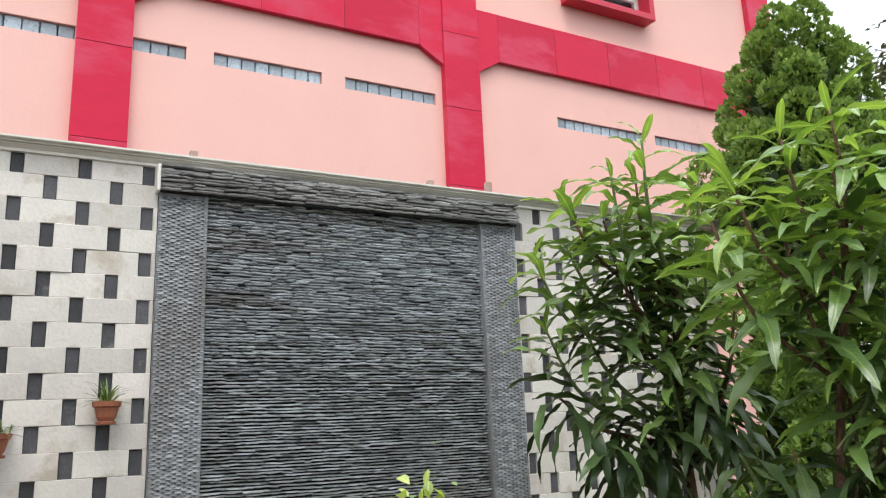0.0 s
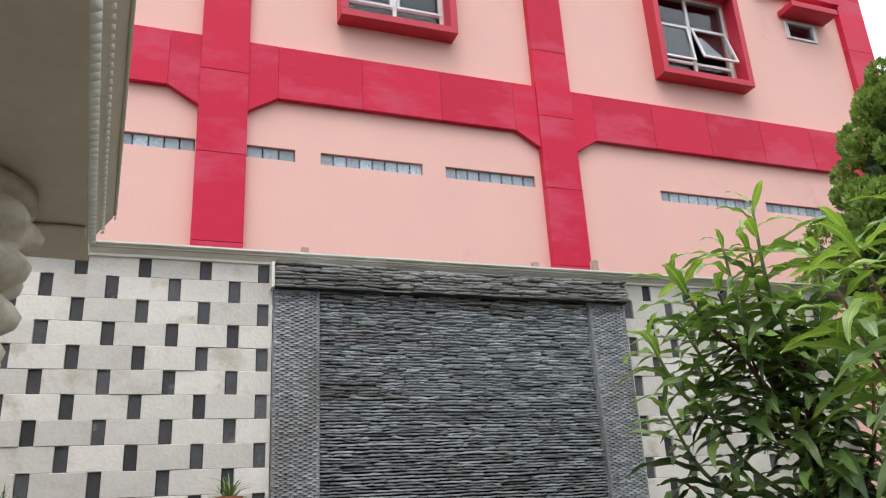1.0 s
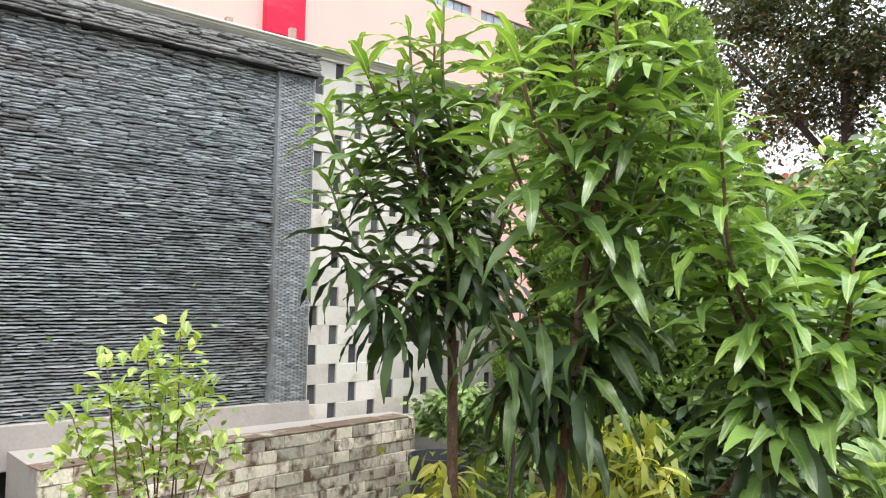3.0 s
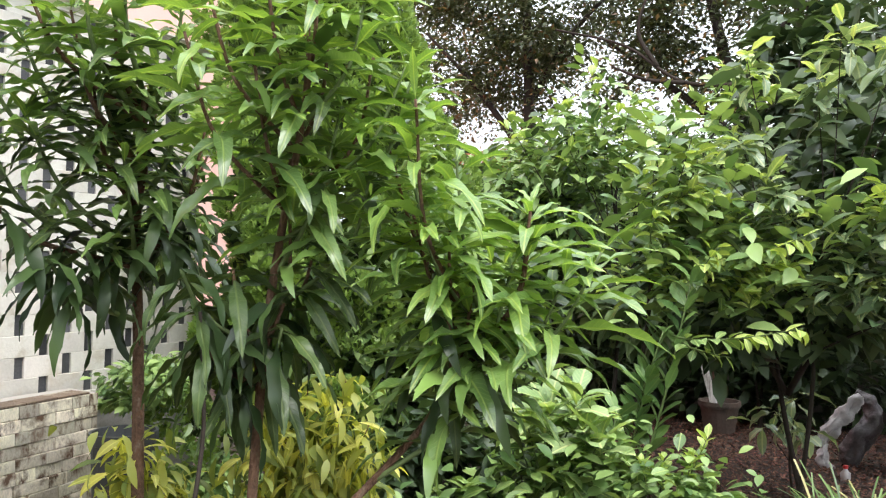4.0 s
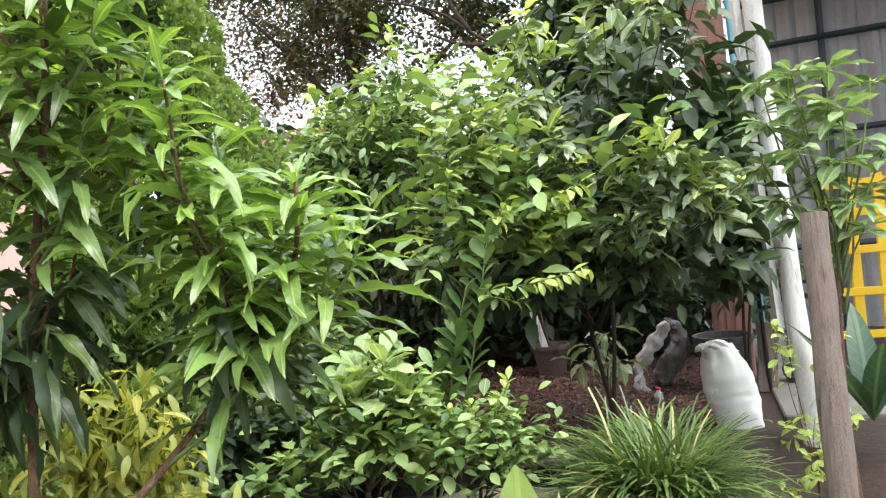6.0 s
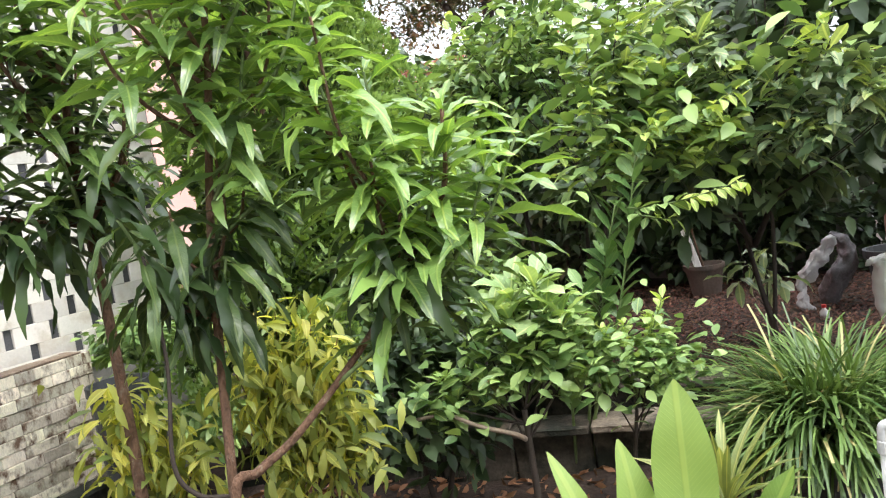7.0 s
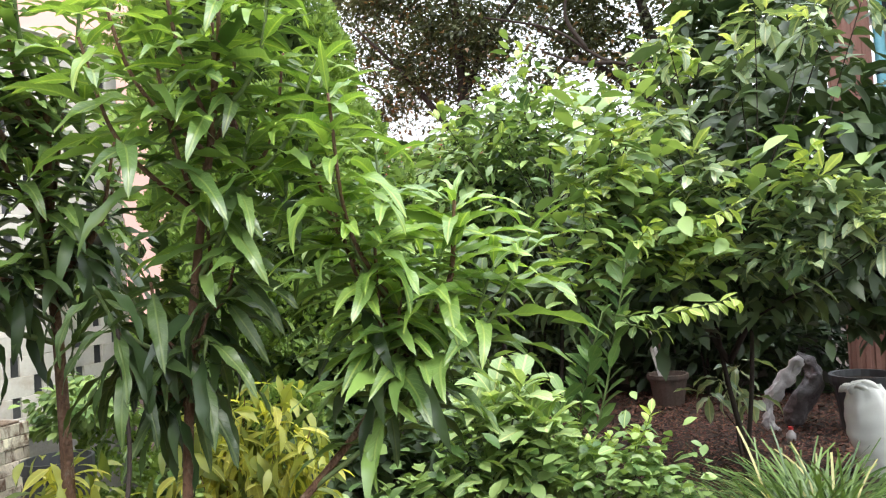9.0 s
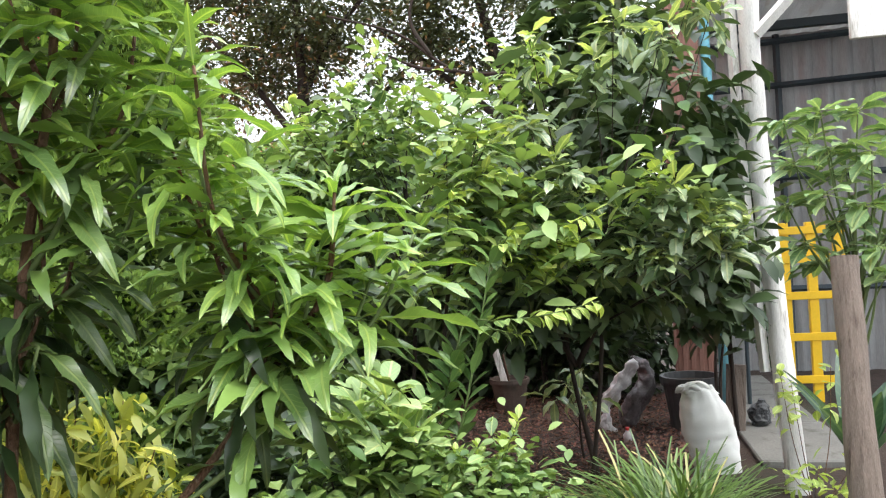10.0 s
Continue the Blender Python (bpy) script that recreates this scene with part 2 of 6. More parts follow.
def mesh_of(name, bm, material, smooth=False):
    me = bpy.data.meshes.new(name)
    bm.normal_update()
    bm.to_mesh(me)
    bm.free()
    me.materials.append(material)
    if smooth:
        for p in me.polygons:
            p.use_smooth = True
    return me


def part(name, bm, material, parent, label="", smooth=False, kind=""):
    ob = new(name, mesh_of(name, bm, material, smooth))
    ob.parent = parent
    return tagged(ob, label, kind=kind)


def thing(name, label, category, group="", at=(0, 0, 0), kind=""):
    ob = new(name)
    ob.location = at
    return tagged(ob, label, category, group, kind)


def box(name, x0, x1, y0, y1, z0, z1, material, parent=None, label="", bevel=0.004):
    bm = bmesh.new()
    bm_box(bm, x0, x1, y0, y1, z0, z1, bevel)
    ob = new(name, mesh_of(name, bm, material))
    ob.parent = parent
    return tagged(ob, label)


def spline(pts, steps=6):
    """Points on a smooth curve through pts."""
    p = [Vector(q) for q in pts]
    p = [2 * p[0] - p[1]] + p + [2 * p[-1] - p[-2]]
    out = []
    for i in range(1, len(p) - 2):
        for s in range(steps):
            u = s / steps
            a, b, c, d = p[i - 1], p[i], p[i + 1], p[i + 2]
            out.append(0.5 * (2 * b + (c - a) * u + (2 * a - 5 * b + 4 * c - d) * u * u + (3 * b - a - 3 * c + d) * u ** 3))
    return out + [p[-2]]


def tube(bm, pts, r0, r1, sides=8, caps=True):
    """A round bar along pts, tapering from r0 to r1."""
    pts = [Vector(p) for p in pts]
    rings = []
    for i, p in enumerate(pts):
        d = (pts[min(i + 1, len(pts) - 1)] - pts[max(i - 1, 0)]).normalized()
        a = d.cross(Vector((0.31, 0.95, 0.05))).normalized()
        b = d.cross(a)
        r = r0 + (r1 - r0) * i / max(1, len(pts) - 1)
        rings.append([bm.verts.new(p + r * (math.cos(t) * a + math.sin(t) * b)) for t in [2 * math.pi * k / sides for k in range(sides)]])
    for a, b in zip(rings, rings[1:]):
        for k in range(sides):
            bm.faces.new((a[k], a[(k + 1) % sides], b[(k + 1) % sides], b[k]))
    if caps:
        bm.faces.new(rings[0][::-1])
        bm.faces.new(rings[-1])


def lathe(bm, profile, sides=24, at=(0, 0, 0)):
    """A turned body from (radius, height) pairs."""
    rings = []
    for r, z in profile:
        rings.append([bm.verts.new((at[0] + r * math.cos(2 * math.pi * k / sides), at[1] + r * math.sin(2 * math.pi * k / sides), at[2] + z)) for k in range(sides)])
    for a, b in zip(rings, rings[1:]):
        for k in range(sides):
            bm.faces.new((a[k], a[(k + 1) % sides], b[(k + 1) % sides], b[k]))
    bm.faces.new(rings[0][::-1])
    bm.faces.new(rings[-1])


def leaf_shape(length, width, droop=0.6, fold=0.25, segs=6, blunt=0.85, wave=0.0, petiole=0.06, peak=0.45):
    """Points and faces of one leaf that grows along x and bends down; fold lifts its edges, peak is where it is widest."""
    v, x, z = [], 0.0, 0.0
    grow = math.log(0.5) / math.log(peak)
    for i in range(segs + 1):
        u = i / segs
        b = min(1, max(0.0, (u - petiole) / (1 - petiole)))
        w = width * 0.5 * max(0.04, math.sin(math.pi * b ** grow) ** blunt) if 0 < u < 1 else width * 0.015
        v += [(x, w, z + fold * w + wave * width * math.sin(u * 17)), (x, 0, z), (x, -w, z + fold * w + wave * width * math.sin(u * 17 + 2))]
        a = -droop * (u ** 1.2)
        x += math.cos(a) * length / segs
        z += math.sin(a) * length / segs
    f = []
    for i in range(segs):
        q = 3 * i
        f += [(q, q + 1, q + 4, q + 3), (q + 1, q + 2, q + 5, q + 4)]
    return np.array(v), f


def leaf_mesh(name, shape, material):
    me = bpy.data.meshes.new(name)
    me.from_pydata([tuple(p) for p in shape[0]], [], shape[1])
    me.materials.append(material)
    for p in me.polygons:
        p.use_smooth = True
    return me


def turn(p, az, el, roll, size):
    return Matrix.Translation(p) @ Euler((0, 0, az)).to_matrix().to_4x4() @ Euler((0, -el, 0)).to_matrix().to_4x4() @ Euler((roll, 0, 0)).to_matrix().to_4x4() @ Matrix.Scale(size, 4)


class Cloud:
    """Many small leaves gathered into one mesh."""

    def __init__(self):
        self.v, self.f, self.n = [], [], 0

    def add(self, shape, m):
        a = np.array(m)
        self.v.append(shape[0] @ a[:3, :3].T + a[:3, 3])
        self.f += [tuple(i + self.n for i in q) for q in shape[1]]
        self.n += len(shape[0])

    def build(self, name, material, parent, label="", kind="stuff"):
        me = bpy.data.meshes.new(name)
        me.from_pydata(np.concatenate(self.v).tolist(), [], self.f)
        me.materials.append(material)
        me.polygons.foreach_set("use_smooth", [True] * len(me.polygons))
        ob = new(name, me)
        ob.parent = parent
        return tagged(ob, label, kind=kind)


R = random.Random(7)

# ---- ground ----
def ground_height(x, y):
    """Two steps up towards the back bed, held by the kerbs."""
    if x > 4.2 + 0.143 * (3.2 - y):
        return 0.2
    return 0.1 if x > 3.68 + 0.221 * (3.2 - y) else 0.0


bm = bmesh.new()
N = 60
grid = {}
for i in range(N + 1):
    for j in range(N + 1):
        x, y = -4 + 14 * i / N, -6 + 9.6 * j / N
        up = ground_height(x, y)
        grid[i, j] = bm.verts.new((x, y, up + 0.03 * noise.noise((x * 1.7, y * 1.7, 0)) + 0.012 * noise.noise((x * 7, y * 7, 3))))
for i in range(N):
    for j in range(N):
        bm.faces.new((grid[i, j], grid[i + 1, j], grid[i + 1, j + 1], grid[i, j + 1]))
rim = [(-3000, -3000), (3000, -3000), (3000, 3000), (-3000, 3000)]
inner = [(-4, -6), (10, -6), (10, 3.6), (-4, 3.6)]
far = [bm.verts.new((x, y, -0.04)) for x, y in rim]
near = [bm.verts.new((x, y, -0.04)) for x, y in inner]
for k in range(4):
    bm.faces.new((far[k], far[(k + 1) % 4], near[(k + 1) % 4], near[k]))
ground = new("ground", mesh_of("ground", bm, SOIL, True))
tagged(ground, "damp dark garden soil with leaf litter", "ground", kind="structure")

# ---- garden wall: limestone and andesite tiles on a masonry core ----
WY = 3.6
X0, Z0 = 0.51, 2.85
PANEL = (0.555, 2.345)


def tile_mesh(name, w, h, d, material, wob):
    bm = bmesh.new()
    bm_box(bm, -w / 2, w / 2, -d, 0.03, -h / 2, h / 2, 0.0018)
    for v in bm.verts:
        if v.co.y < -d * 0.5:
            v.co.y += wob * noise.noise((v.co.x * 9, v.co.z * 9, w * 40 + wob))
    return mesh_of(name, bm, material)


WHITE_MESH = [tile_mesh("white_tile", 0.1997, 0.0996, 0.010 + 0.0016 * k, WHITE_TILE, 0.004) for k in range(4)]
DARK_MESH = [tile_mesh("dark_tile", 0.047, 0.097, 0.0006 + 0.0008 * k, DARK_TILE, 0.0) for k in range(3)]


def tiled_wall(name, xa, xb, rows, label):
    wall = box(name, xa, xb, WY + 0.003, WY + 0.16, 0.0, 2.93, MORTAR, bevel=0)
    tagged(wall, label, "garden wall", kind="structure")
    for r in rows:
        for k in range(-20, 9):
            xd = X0 - 0.25 * k - (0.125 if r % 2 else 0)
            z = Z0 - 0.1 * r
            for xc, w, pool, name_ in ((xd, 0.05, DARK_MESH, "dark_tile"), (xd + 0.125, 0.2, WHITE_MESH, "white_tile")):
                lo, hi = max(xc - w / 2, xa), min(xc + w / 2, xb)
                if hi - lo < 0.012:
                    continue
                ob = new(name_, R.choice(pool))
                ob.parent = wall
                ob.location = ((lo + hi) / 2, WY + R.uniform(-0.001, 0.002), z + R.uniform(-0.0008, 0.0008))
                ob.scale = ((hi - lo) / w, 1, 1)
                q = 0.005 if w > 0.1 else 0.0005
                ob.rotation_euler = (R.uniform(-q, q), R.uniform(-0.003, 0.003), R.uniform(-q, q))
    return wall


# moulded coping that runs along the wall's top
bm = bmesh.new()
prof = [(y_, 2.885 + 0.6 * (z_ - 2.885)) for y_, z_ in [(0.012, 2.885), (-0.022, 2.885), (-0.022, 2.905), (-0.03, 2.912), (-0.045, 2.927), (-0.036, 2.930), (-0.036, 2.935), (-0.05, 2.938), (-0.053, 2.947), (-0.044, 2.949), (-0.068, 2.952), (-0.072, 2.956), (-0.072, 2.968), (0.19, 2.975), (0.19, 2.885)]]
prev = None
for i in range(41):
    x = -2.4 + 7.6 * i / 40
    ring = [bm.verts.new((x, WY + y, z + 0.0015 * noise.noise((x * 3, 0, 0)))) for y, z in prof]
    if prev:
        for k in range(len(prof)):
            bm.faces.new((prev[k], prev[(k + 1) % len(prof)], ring[(k + 1) % len(prof)], ring[k]))
    else:
        bm.faces.new(ring)
    prev = ring
bm.faces.new(prev[::-1])
coping = new("trim", mesh_of("coping", bm, COPING))
tagged(coping, "weathered cream moulded coping along the garden wall", "wall coping", kind="structure")


def slate_field(name, xa, xb, za, zb, y, row, lengths, depth, material, parent, label):
    """Split stone strips laid in wavering courses, each with its own broken face; some are missing or set deep."""
    c = Cloud()
    z, r = za, 0
    while z < zb - 0.002:
        h = min(row * R.uniform(0.8, 1.25), zb - z)
        x = xa
        while x < xb - 0.004:
            w = min(lengths[0] + (lengths[1] - lengths[0]) * R.random() ** 1.6, xb - x)
            if xb - x - w < lengths[0] * 0.5:
                w = xb - x
            d = depth * (0.45 + 0.55 * R.random()) if R.random() > 0.07 else depth * 0.12
            g = R.uniform(-0.0016, 0.0016) + 0.003 * noise.noise((x * 6, z * 9, 4))
            lo, hi = z + 0.24 * h + g, z + 0.72 * h + g
            lean, cut = R.uniform(-0.32, 0.32) * h, R.uniform(-0.4, 0.4) * h
            n_ = max(2, round(w / 0.02))
            p, f = [], []
            for k in range(n_ + 1):
                u = k / n_
                worn = 0.22 if k in (0, n_) else 0.0
                f0 = y - d * R.uniform(0.82, 1.06)
                jz = R.uniform(-0.13, 0.13) * h + lean * (u - 0.5)
                xx = x + 0.0012 + (w - 0.0024) * u
                p += [(xx, y, lo), (xx + (cut if worn else 0) * 0.3, f0 + 0.003, lo + worn * h * 0.4 + jz), (xx, f0, hi - worn * h * 0.5 + jz), (xx, y, hi)]
                if k:
                    q = 4 * k
                    f += [(q - 4 + j, q + j, q + j + 1, q - 3 + j) for j in range(3)]
            f += [(0, 1, 2, 3), tuple(4 * n_ + j for j in (3, 2, 1, 0))]
            c.add((np.array(p), f), Matrix.Identity(4))
            x += w
        z += h
        r += 1
    ob = c.build(name, material, parent, label)
    ob.data.polygons.foreach_set("use_smooth", [False] * len(ob.data.polygons))
    return ob


screen = thing("stone_wall_panel", "grey stacked slate panel between woven stone pilasters on the wall", "stone panel", kind="structure")
box("backing", PANEL[0], PANEL[1], WY + 0.02, WY + 0.17, 0.0, 2.885, MORTAR_DARK, screen, bevel=0)
slate_field("slate_strips", 0.755, 2.137, 1.13, 2.77, WY + 0.02, 0.0135, (0.03, 0.12), 0.042, SLATE, screen, "thin split slate strips")
box("lintel_core", 0.553, 2.35, WY - 0.055, WY + 0.02, 2.768, 2.884, MORTAR_DARK, screen, bevel=0)
slate_field("lintel_slate", 0.552, 2.352, 2.77, 2.884, WY - 0.055, 0.0132, (0.05, 0.16), 0.042, SLATE_DARK, screen, "rough dark split slate courses")
box("lintel_end", 0.538, 0.552, WY - 0.07, WY + 0.02, 2.765, 2.884, COPING, screen, bevel=0.002)


def woven(name, xa, xb, za, zb, y):
    """Staggered lens-shaped stone chips, like basket weave."""
    c = Cloud()
    cw, ch = (xb - xa) / 5, 0.0088
    r = 0
    z = za
    while z < zb - ch * 0.5:
        for k in range(-1, 6):
            a = xa + cw * (k + (0.5 if r % 2 else 0))
            lo, hi = max(a, xa), min(a + cw, xb)
            if hi - lo < 0.004:
                continue
            m, d = (lo + hi) / 2, 0.009 * R.uniform(0.75, 1.2)
            g = R.uniform(-0.0006, 0.0006)
            p = np.array([(lo, y, z + ch * 0.5), (lo + (m - lo) * 0.35, y - d * 0.8, z + ch * 0.18 + g), (hi - (hi - m) * 0.35, y - d * 0.8, z + ch * 0.18 + g), (hi, y, z + ch * 0.5), (hi - (hi - m) * 0.35, y - d * 0.45, z + ch * 1.25 + g), (lo + (m - lo) * 0.35, y - d * 0.45, z + ch * 1.25 + g), (m, y, z - 0.001), (m, y, z + ch * 1.5)])
            c.add((p, [(0, 1, 5), (1, 2, 4, 5), (2, 3, 4), (0, 6, 1), (1, 6, 2), (2, 6, 3), (0, 5, 7), (5, 4, 7), (4, 3, 7)]), Matrix.Identity(4))
        z += ch
        r += 1
    ob = c.build(name, WEAVE, screen, "small grey chips in a basket weave")
    ob.data.polygons.foreach_set("use_smooth", [False] * len(ob.data.polygons))


for xa, xb in ((0.553, 0.757), (2.135, 2.345)):
    box("pilaster", xa, xb, WY - 0.03, WY + 0.02, 1.13, 2.768, WEAVE, screen, bevel=0)
    woven("woven_chips", xa, xb, 1.125, 2.755, WY - 0.031)
    box("pilaster_edge", xb - 0.018 if xa < 1 else xa, xb if xa < 1 else xa + 0.018, WY - 0.0365, WY - 0.03, 1.13, 2.768, WEAVE, screen, bevel=0.001)

# plinth and the planter's slab in front of the panel
box("plinth", 0.54, 2.36, WY - 0.04, WY + 0.02, 0.95, 1.128, CONCRETE, screen, "smooth pale concrete plinth", 0.004)

STUB = mat("weathered_brick_stub", (0.34, 0.235, 0.20), 0.9, 0.2, 20, 90, 0.3)
# small stubs that stand on the wall
for x, h in ((0.79, 0.03), (1.98, 0.03), (2.33, 0.06)):
    box("wall_stub", x - 0.107, x - 0.073, WY + 0.02, WY + 0.05, 2.930, 2.944 + h + 0.02, STUB, None, bevel=0.002)
    tagged(bpy.context.scene.objects[-1], "short grey stub standing on the wall coping", "stub", "stubs on the wall")

# ---- planter with weathered sandstone bricks ----
planter = thing("planter", "raised planter faced with stained sandstone bricks", "planter", kind="structure")
PA, PB = Vector((1.0, 3.13, 0)), Vector((2.86, 3.34, 0))
bm = bmesh.new()
pts = [(PA.x, PA.y), (PB.x, PB.y), (PB.x + 0.02, WY - 0.045), (PA.x, WY - 0.045)]
lo = [bm.verts.new((x, y, 0.0)) for x, y in pts]
hi = [bm.verts.new((x, y, 1.03)) for x, y in pts]
for k in range(4):
    bm.faces.new((lo[k], lo[(k + 1) % 4], hi[(k + 1) % 4], hi[k]))
bm.faces.new(hi)
part("slab", bm, CONCRETE, planter, "worn pinkish concrete slab")
along = (PB - PA)
plen = along.length
pang = math.atan2(along.y, along.x)


def brick_mesh(w, h, d, k):
    bm = bmesh.new()
    bm_box(bm, -w / 2, w / 2, -d, 0.004, -h / 2, h / 2, 0.003)
    for v in bm.verts:
        v.co += Vector((0.003, 0.003, 0.002)) * noise.noise(v.co * 30 + Vector((k * 9, 0, 0)))
    return mesh_of("brick", bm, STONE_BRICK)


BRICKS = [brick_mesh(0.198, 0.0535, 0.010 + 0.0014 * k, k) for k in range(6)]
for r in range(12):
    s = -0.06 * (r % 3)
    while s < plen:
        w = 0.2 * R.choice((0.75, 0.9, 0.6, 0.5, 0.7))
        a, b = max(s, 0), min(s + w, plen)
        s += w
        if b - a < 0.03:
            continue
        ob = new("brick", R.choice(BRICKS))
        ob.parent = planter
        c = PA + along.normalized() * ((a + b) / 2)
        ob.location = (c.x, c.y, 1.002 - 0.055 * r)
        ob.rotation_euler = (R.uniform(-0.01, 0.01), R.uniform(-0.01, 0.01), pang + R.uniform(-0.01, 0.01))
        ob.scale = ((b - a) / 0.2, 1, 1)
WEATHERED_TOP = mat("weathered_brown_brick_top", (0.17, 0.12, 0.085), 0.92, 0.4, 12, 70, 0.7, dirt_sheen=(0.42, 0.37, 0.29), dirt_sheen_scale=9, dirt_sheen_cut=0.56)
s = 0.0
while s < plen - 0.05:
    w = min(R.uniform(0.14, 0.22), plen - s)
    bm = bmesh.new()
    bm_box(bm, s + 0.002, s + w - 0.002, -0.014 + R.uniform(-0.003, 0.003), 0.105 + R.uniform(-0.006, 0.006), 1.031, 1.037 + R.uniform(0, 0.006), 0.002, Matrix.Translation(PA) @ Euler((0, 0, pang)).to_matrix().to_4x4())
    part("capping_brick", bm, WEATHERED_TOP, planter, "brown weathered capping brick")
    s += w
bm = bmesh.new()
bm_box(bm, -0.1, plen + 0.15, -0.16, 0.0, 0.0, 0.42, 0.01, Matrix.Translation(PA) @ Euler((0, 0, pang)).to_matrix().to_4x4())
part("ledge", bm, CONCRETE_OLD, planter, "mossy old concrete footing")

# ---- stepped kerbs of old stone ----
def kerb(name, a, b, w, z0, z1, pieces):
    k = thing(name, "mossy old concrete and stone bed edging", "kerb", kind="structure")
    a, b = Vector(a), Vector(b)
    d = b - a
    ang = math.atan2(d.y, d.x)
    for i in range(pieces):
        bm = bmesh.new()
        l0, l1 = d.length * i / pieces, d.length * (i + 1) / pieces
        bm_box(bm, l0 + 0.004, l1 - 0.004, 0, w, z0, z1 + R.uniform(-0.01, 0.008), 0.012)
        bmesh.ops.subdivide_edges(bm, edges=bm.edges[:], cuts=2)
        for v in bm.verts:
            v.co += Vector((0.006, 0.008, 0.006)) * noise.noise(v.co * 12)
        bmesh.ops.transform(bm, matrix=Matrix.Translation((a.x, a.y, 0)) @ Euler((0, 0, ang)).to_matrix().to_4x4(), verts=bm.verts)
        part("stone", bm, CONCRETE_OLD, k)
        bm = bmesh.new()
        top = z1 + R.uniform(-0.006, 0.012)
        bm_box(bm, l0 + R.uniform(0.002, 0.01), l1 - R.uniform(0.002, 0.01), -0.055 + R.uniform(-0.02, 0.02), w + 0.02, top + 0.008, top + 0.05, 0.007)
        bmesh.ops.subdivide_edges(bm, edges=bm.edges[:], cuts=2)
        for v in bm.verts:
            v.co += Vector((0.006, 0.010, 0.006)) * noise.noise(v.co * 12)
        bmesh.ops.transform(bm, matrix=Matrix.Translation((a.x, a.y, 0)) @ Euler((0, 0, ang)).to_matrix().to_4x4(), verts=bm.verts)
        part("cap_stone", bm, CAPSTONE, k)


kerb("kerb_1", (3.55, 3.2), (4.17, 0.4), 0.14, -0.1, 0.225, 7)
kerb("kerb_2", (4.08, 3.2), (4.46, 0.55), 0.16, -0.1, 0.34, 7)

# ---- big pink building behind the wall ----
K = 0.781
bx = lambda x: (x - 0.12) * K
bz = lambda z: 1.705 + (z - 1.705) * K
house = thing("pink_building", "tall pink rendered building with red clad columns and beams", "building")
house.location = (0.12, 10.5, 0)
house.rotation_euler = (0, 0, radians(1.0))
XL, XR, ZT = bx(-9), bx(17.9), bz(16.2)
holes = []
WINDOWS = [(2.97, 5.48, 11.55, 14.3), (10.62, 13.25, 11.5, 14.3), (-5.5, -3.0, 11.55, 14.3)]
SMALL = (15.1, 16.1, 13.5, 14.05)
STRIPS = [(-3.2, -1.15), (-0.95, 0.36), (1.26, 2.15), (2.63, 4.67), (5.15, 7.14), (10.25, 12.85), (13.17, 15.2)]
for a, b, c, d in WINDOWS:
    holes.append((bx(a) + 0.12, bx(b) - 0.12, bz(c) + 0.12, bz(d) - 0.12))
holes.append(tuple((bx(SMALL[0]), bx(SMALL[1]), bz(SMALL[2]), bz(SMALL[3]))))
for a, b in STRIPS:
    holes.append((bx(a), bx(b), bz(8.35), bz(8.60)))
xs = sorted({XL, XR, *[h[0] for h in holes], *[h[1] for h in holes]})
zs = sorted({0.0, ZT, *[h[2] for h in holes], *[h[3] for h in holes]})
bm = bmesh.new()
TH = 0.2
cell = {}
for i in range(len(xs) - 1):
    for j in range(len(zs) - 1):
        cx, cz = (xs[i] + xs[i + 1]) / 2, (zs[j] + zs[j + 1]) / 2
        cell[i, j] = not any(h[0] < cx < h[1] and h[2] < cz < h[3] for h in holes)


def quad(bm, *p):
    bm.faces.new([bm.verts.new(q) for q in p])


for (i, j), solid in cell.items():
    if not solid:
        continue
    a, b, c, d = xs[i], xs[i + 1], zs[j], zs[j + 1]
    quad(bm, (a, 0, c), (b, 0, c), (b, 0, d), (a, 0, d))
    quad(bm, (b, TH, c), (a, TH, c), (a, TH, d), (b, TH, d))
    for di, dj, q in ((-1, 0, ((a, TH, c), (a, 0, c), (a, 0, d), (a, TH, d))), (1, 0, ((b, 0, c), (b, TH, c), (b, TH, d), (b, 0, d))), (0, -1, ((a, 0, c), (a, TH, c), (b, TH, c), (b, 0, c))), (0, 1, ((a, TH, d), (a, 0, d), (b, 0, d), (b, TH, d)))):
        if not cell.get((i + di, j + dj), False):
            quad(bm, *q)
bmesh.ops.remove_doubles(bm, verts=bm.verts, dist=0.0005)
part("wall", bm, PINK, house, "pale pink painted render")
bm = bmesh.new()
bm_box(bm, XL, XL + 0.2, TH + 0.003, 9, 0, ZT)
bm_box(bm, XR - 0.2, XR, TH + 0.003, 9, 0, ZT)
bm_box(bm, XL, XR, 9.003, 9.2, 0, ZT)
part("side_wall", bm, PINK, house)
bm = bmesh.new()
bm_box(bm, XL - 0.3, XR + 0.3, -0.3, 9.4, ZT + 0.003, ZT + 0.25, 0.02)
part("roof", bm, RED_SIDE, house, "red roof edge")
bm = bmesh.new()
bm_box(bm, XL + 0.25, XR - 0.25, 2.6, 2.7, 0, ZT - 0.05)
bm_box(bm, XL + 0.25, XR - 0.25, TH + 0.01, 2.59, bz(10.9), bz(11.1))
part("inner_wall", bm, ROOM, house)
# clad columns: one panel per seam
COLS = [(-5.9, -5.05), (0.37, 1.24), (7.3, 8.15), (17.0, 17.9)]
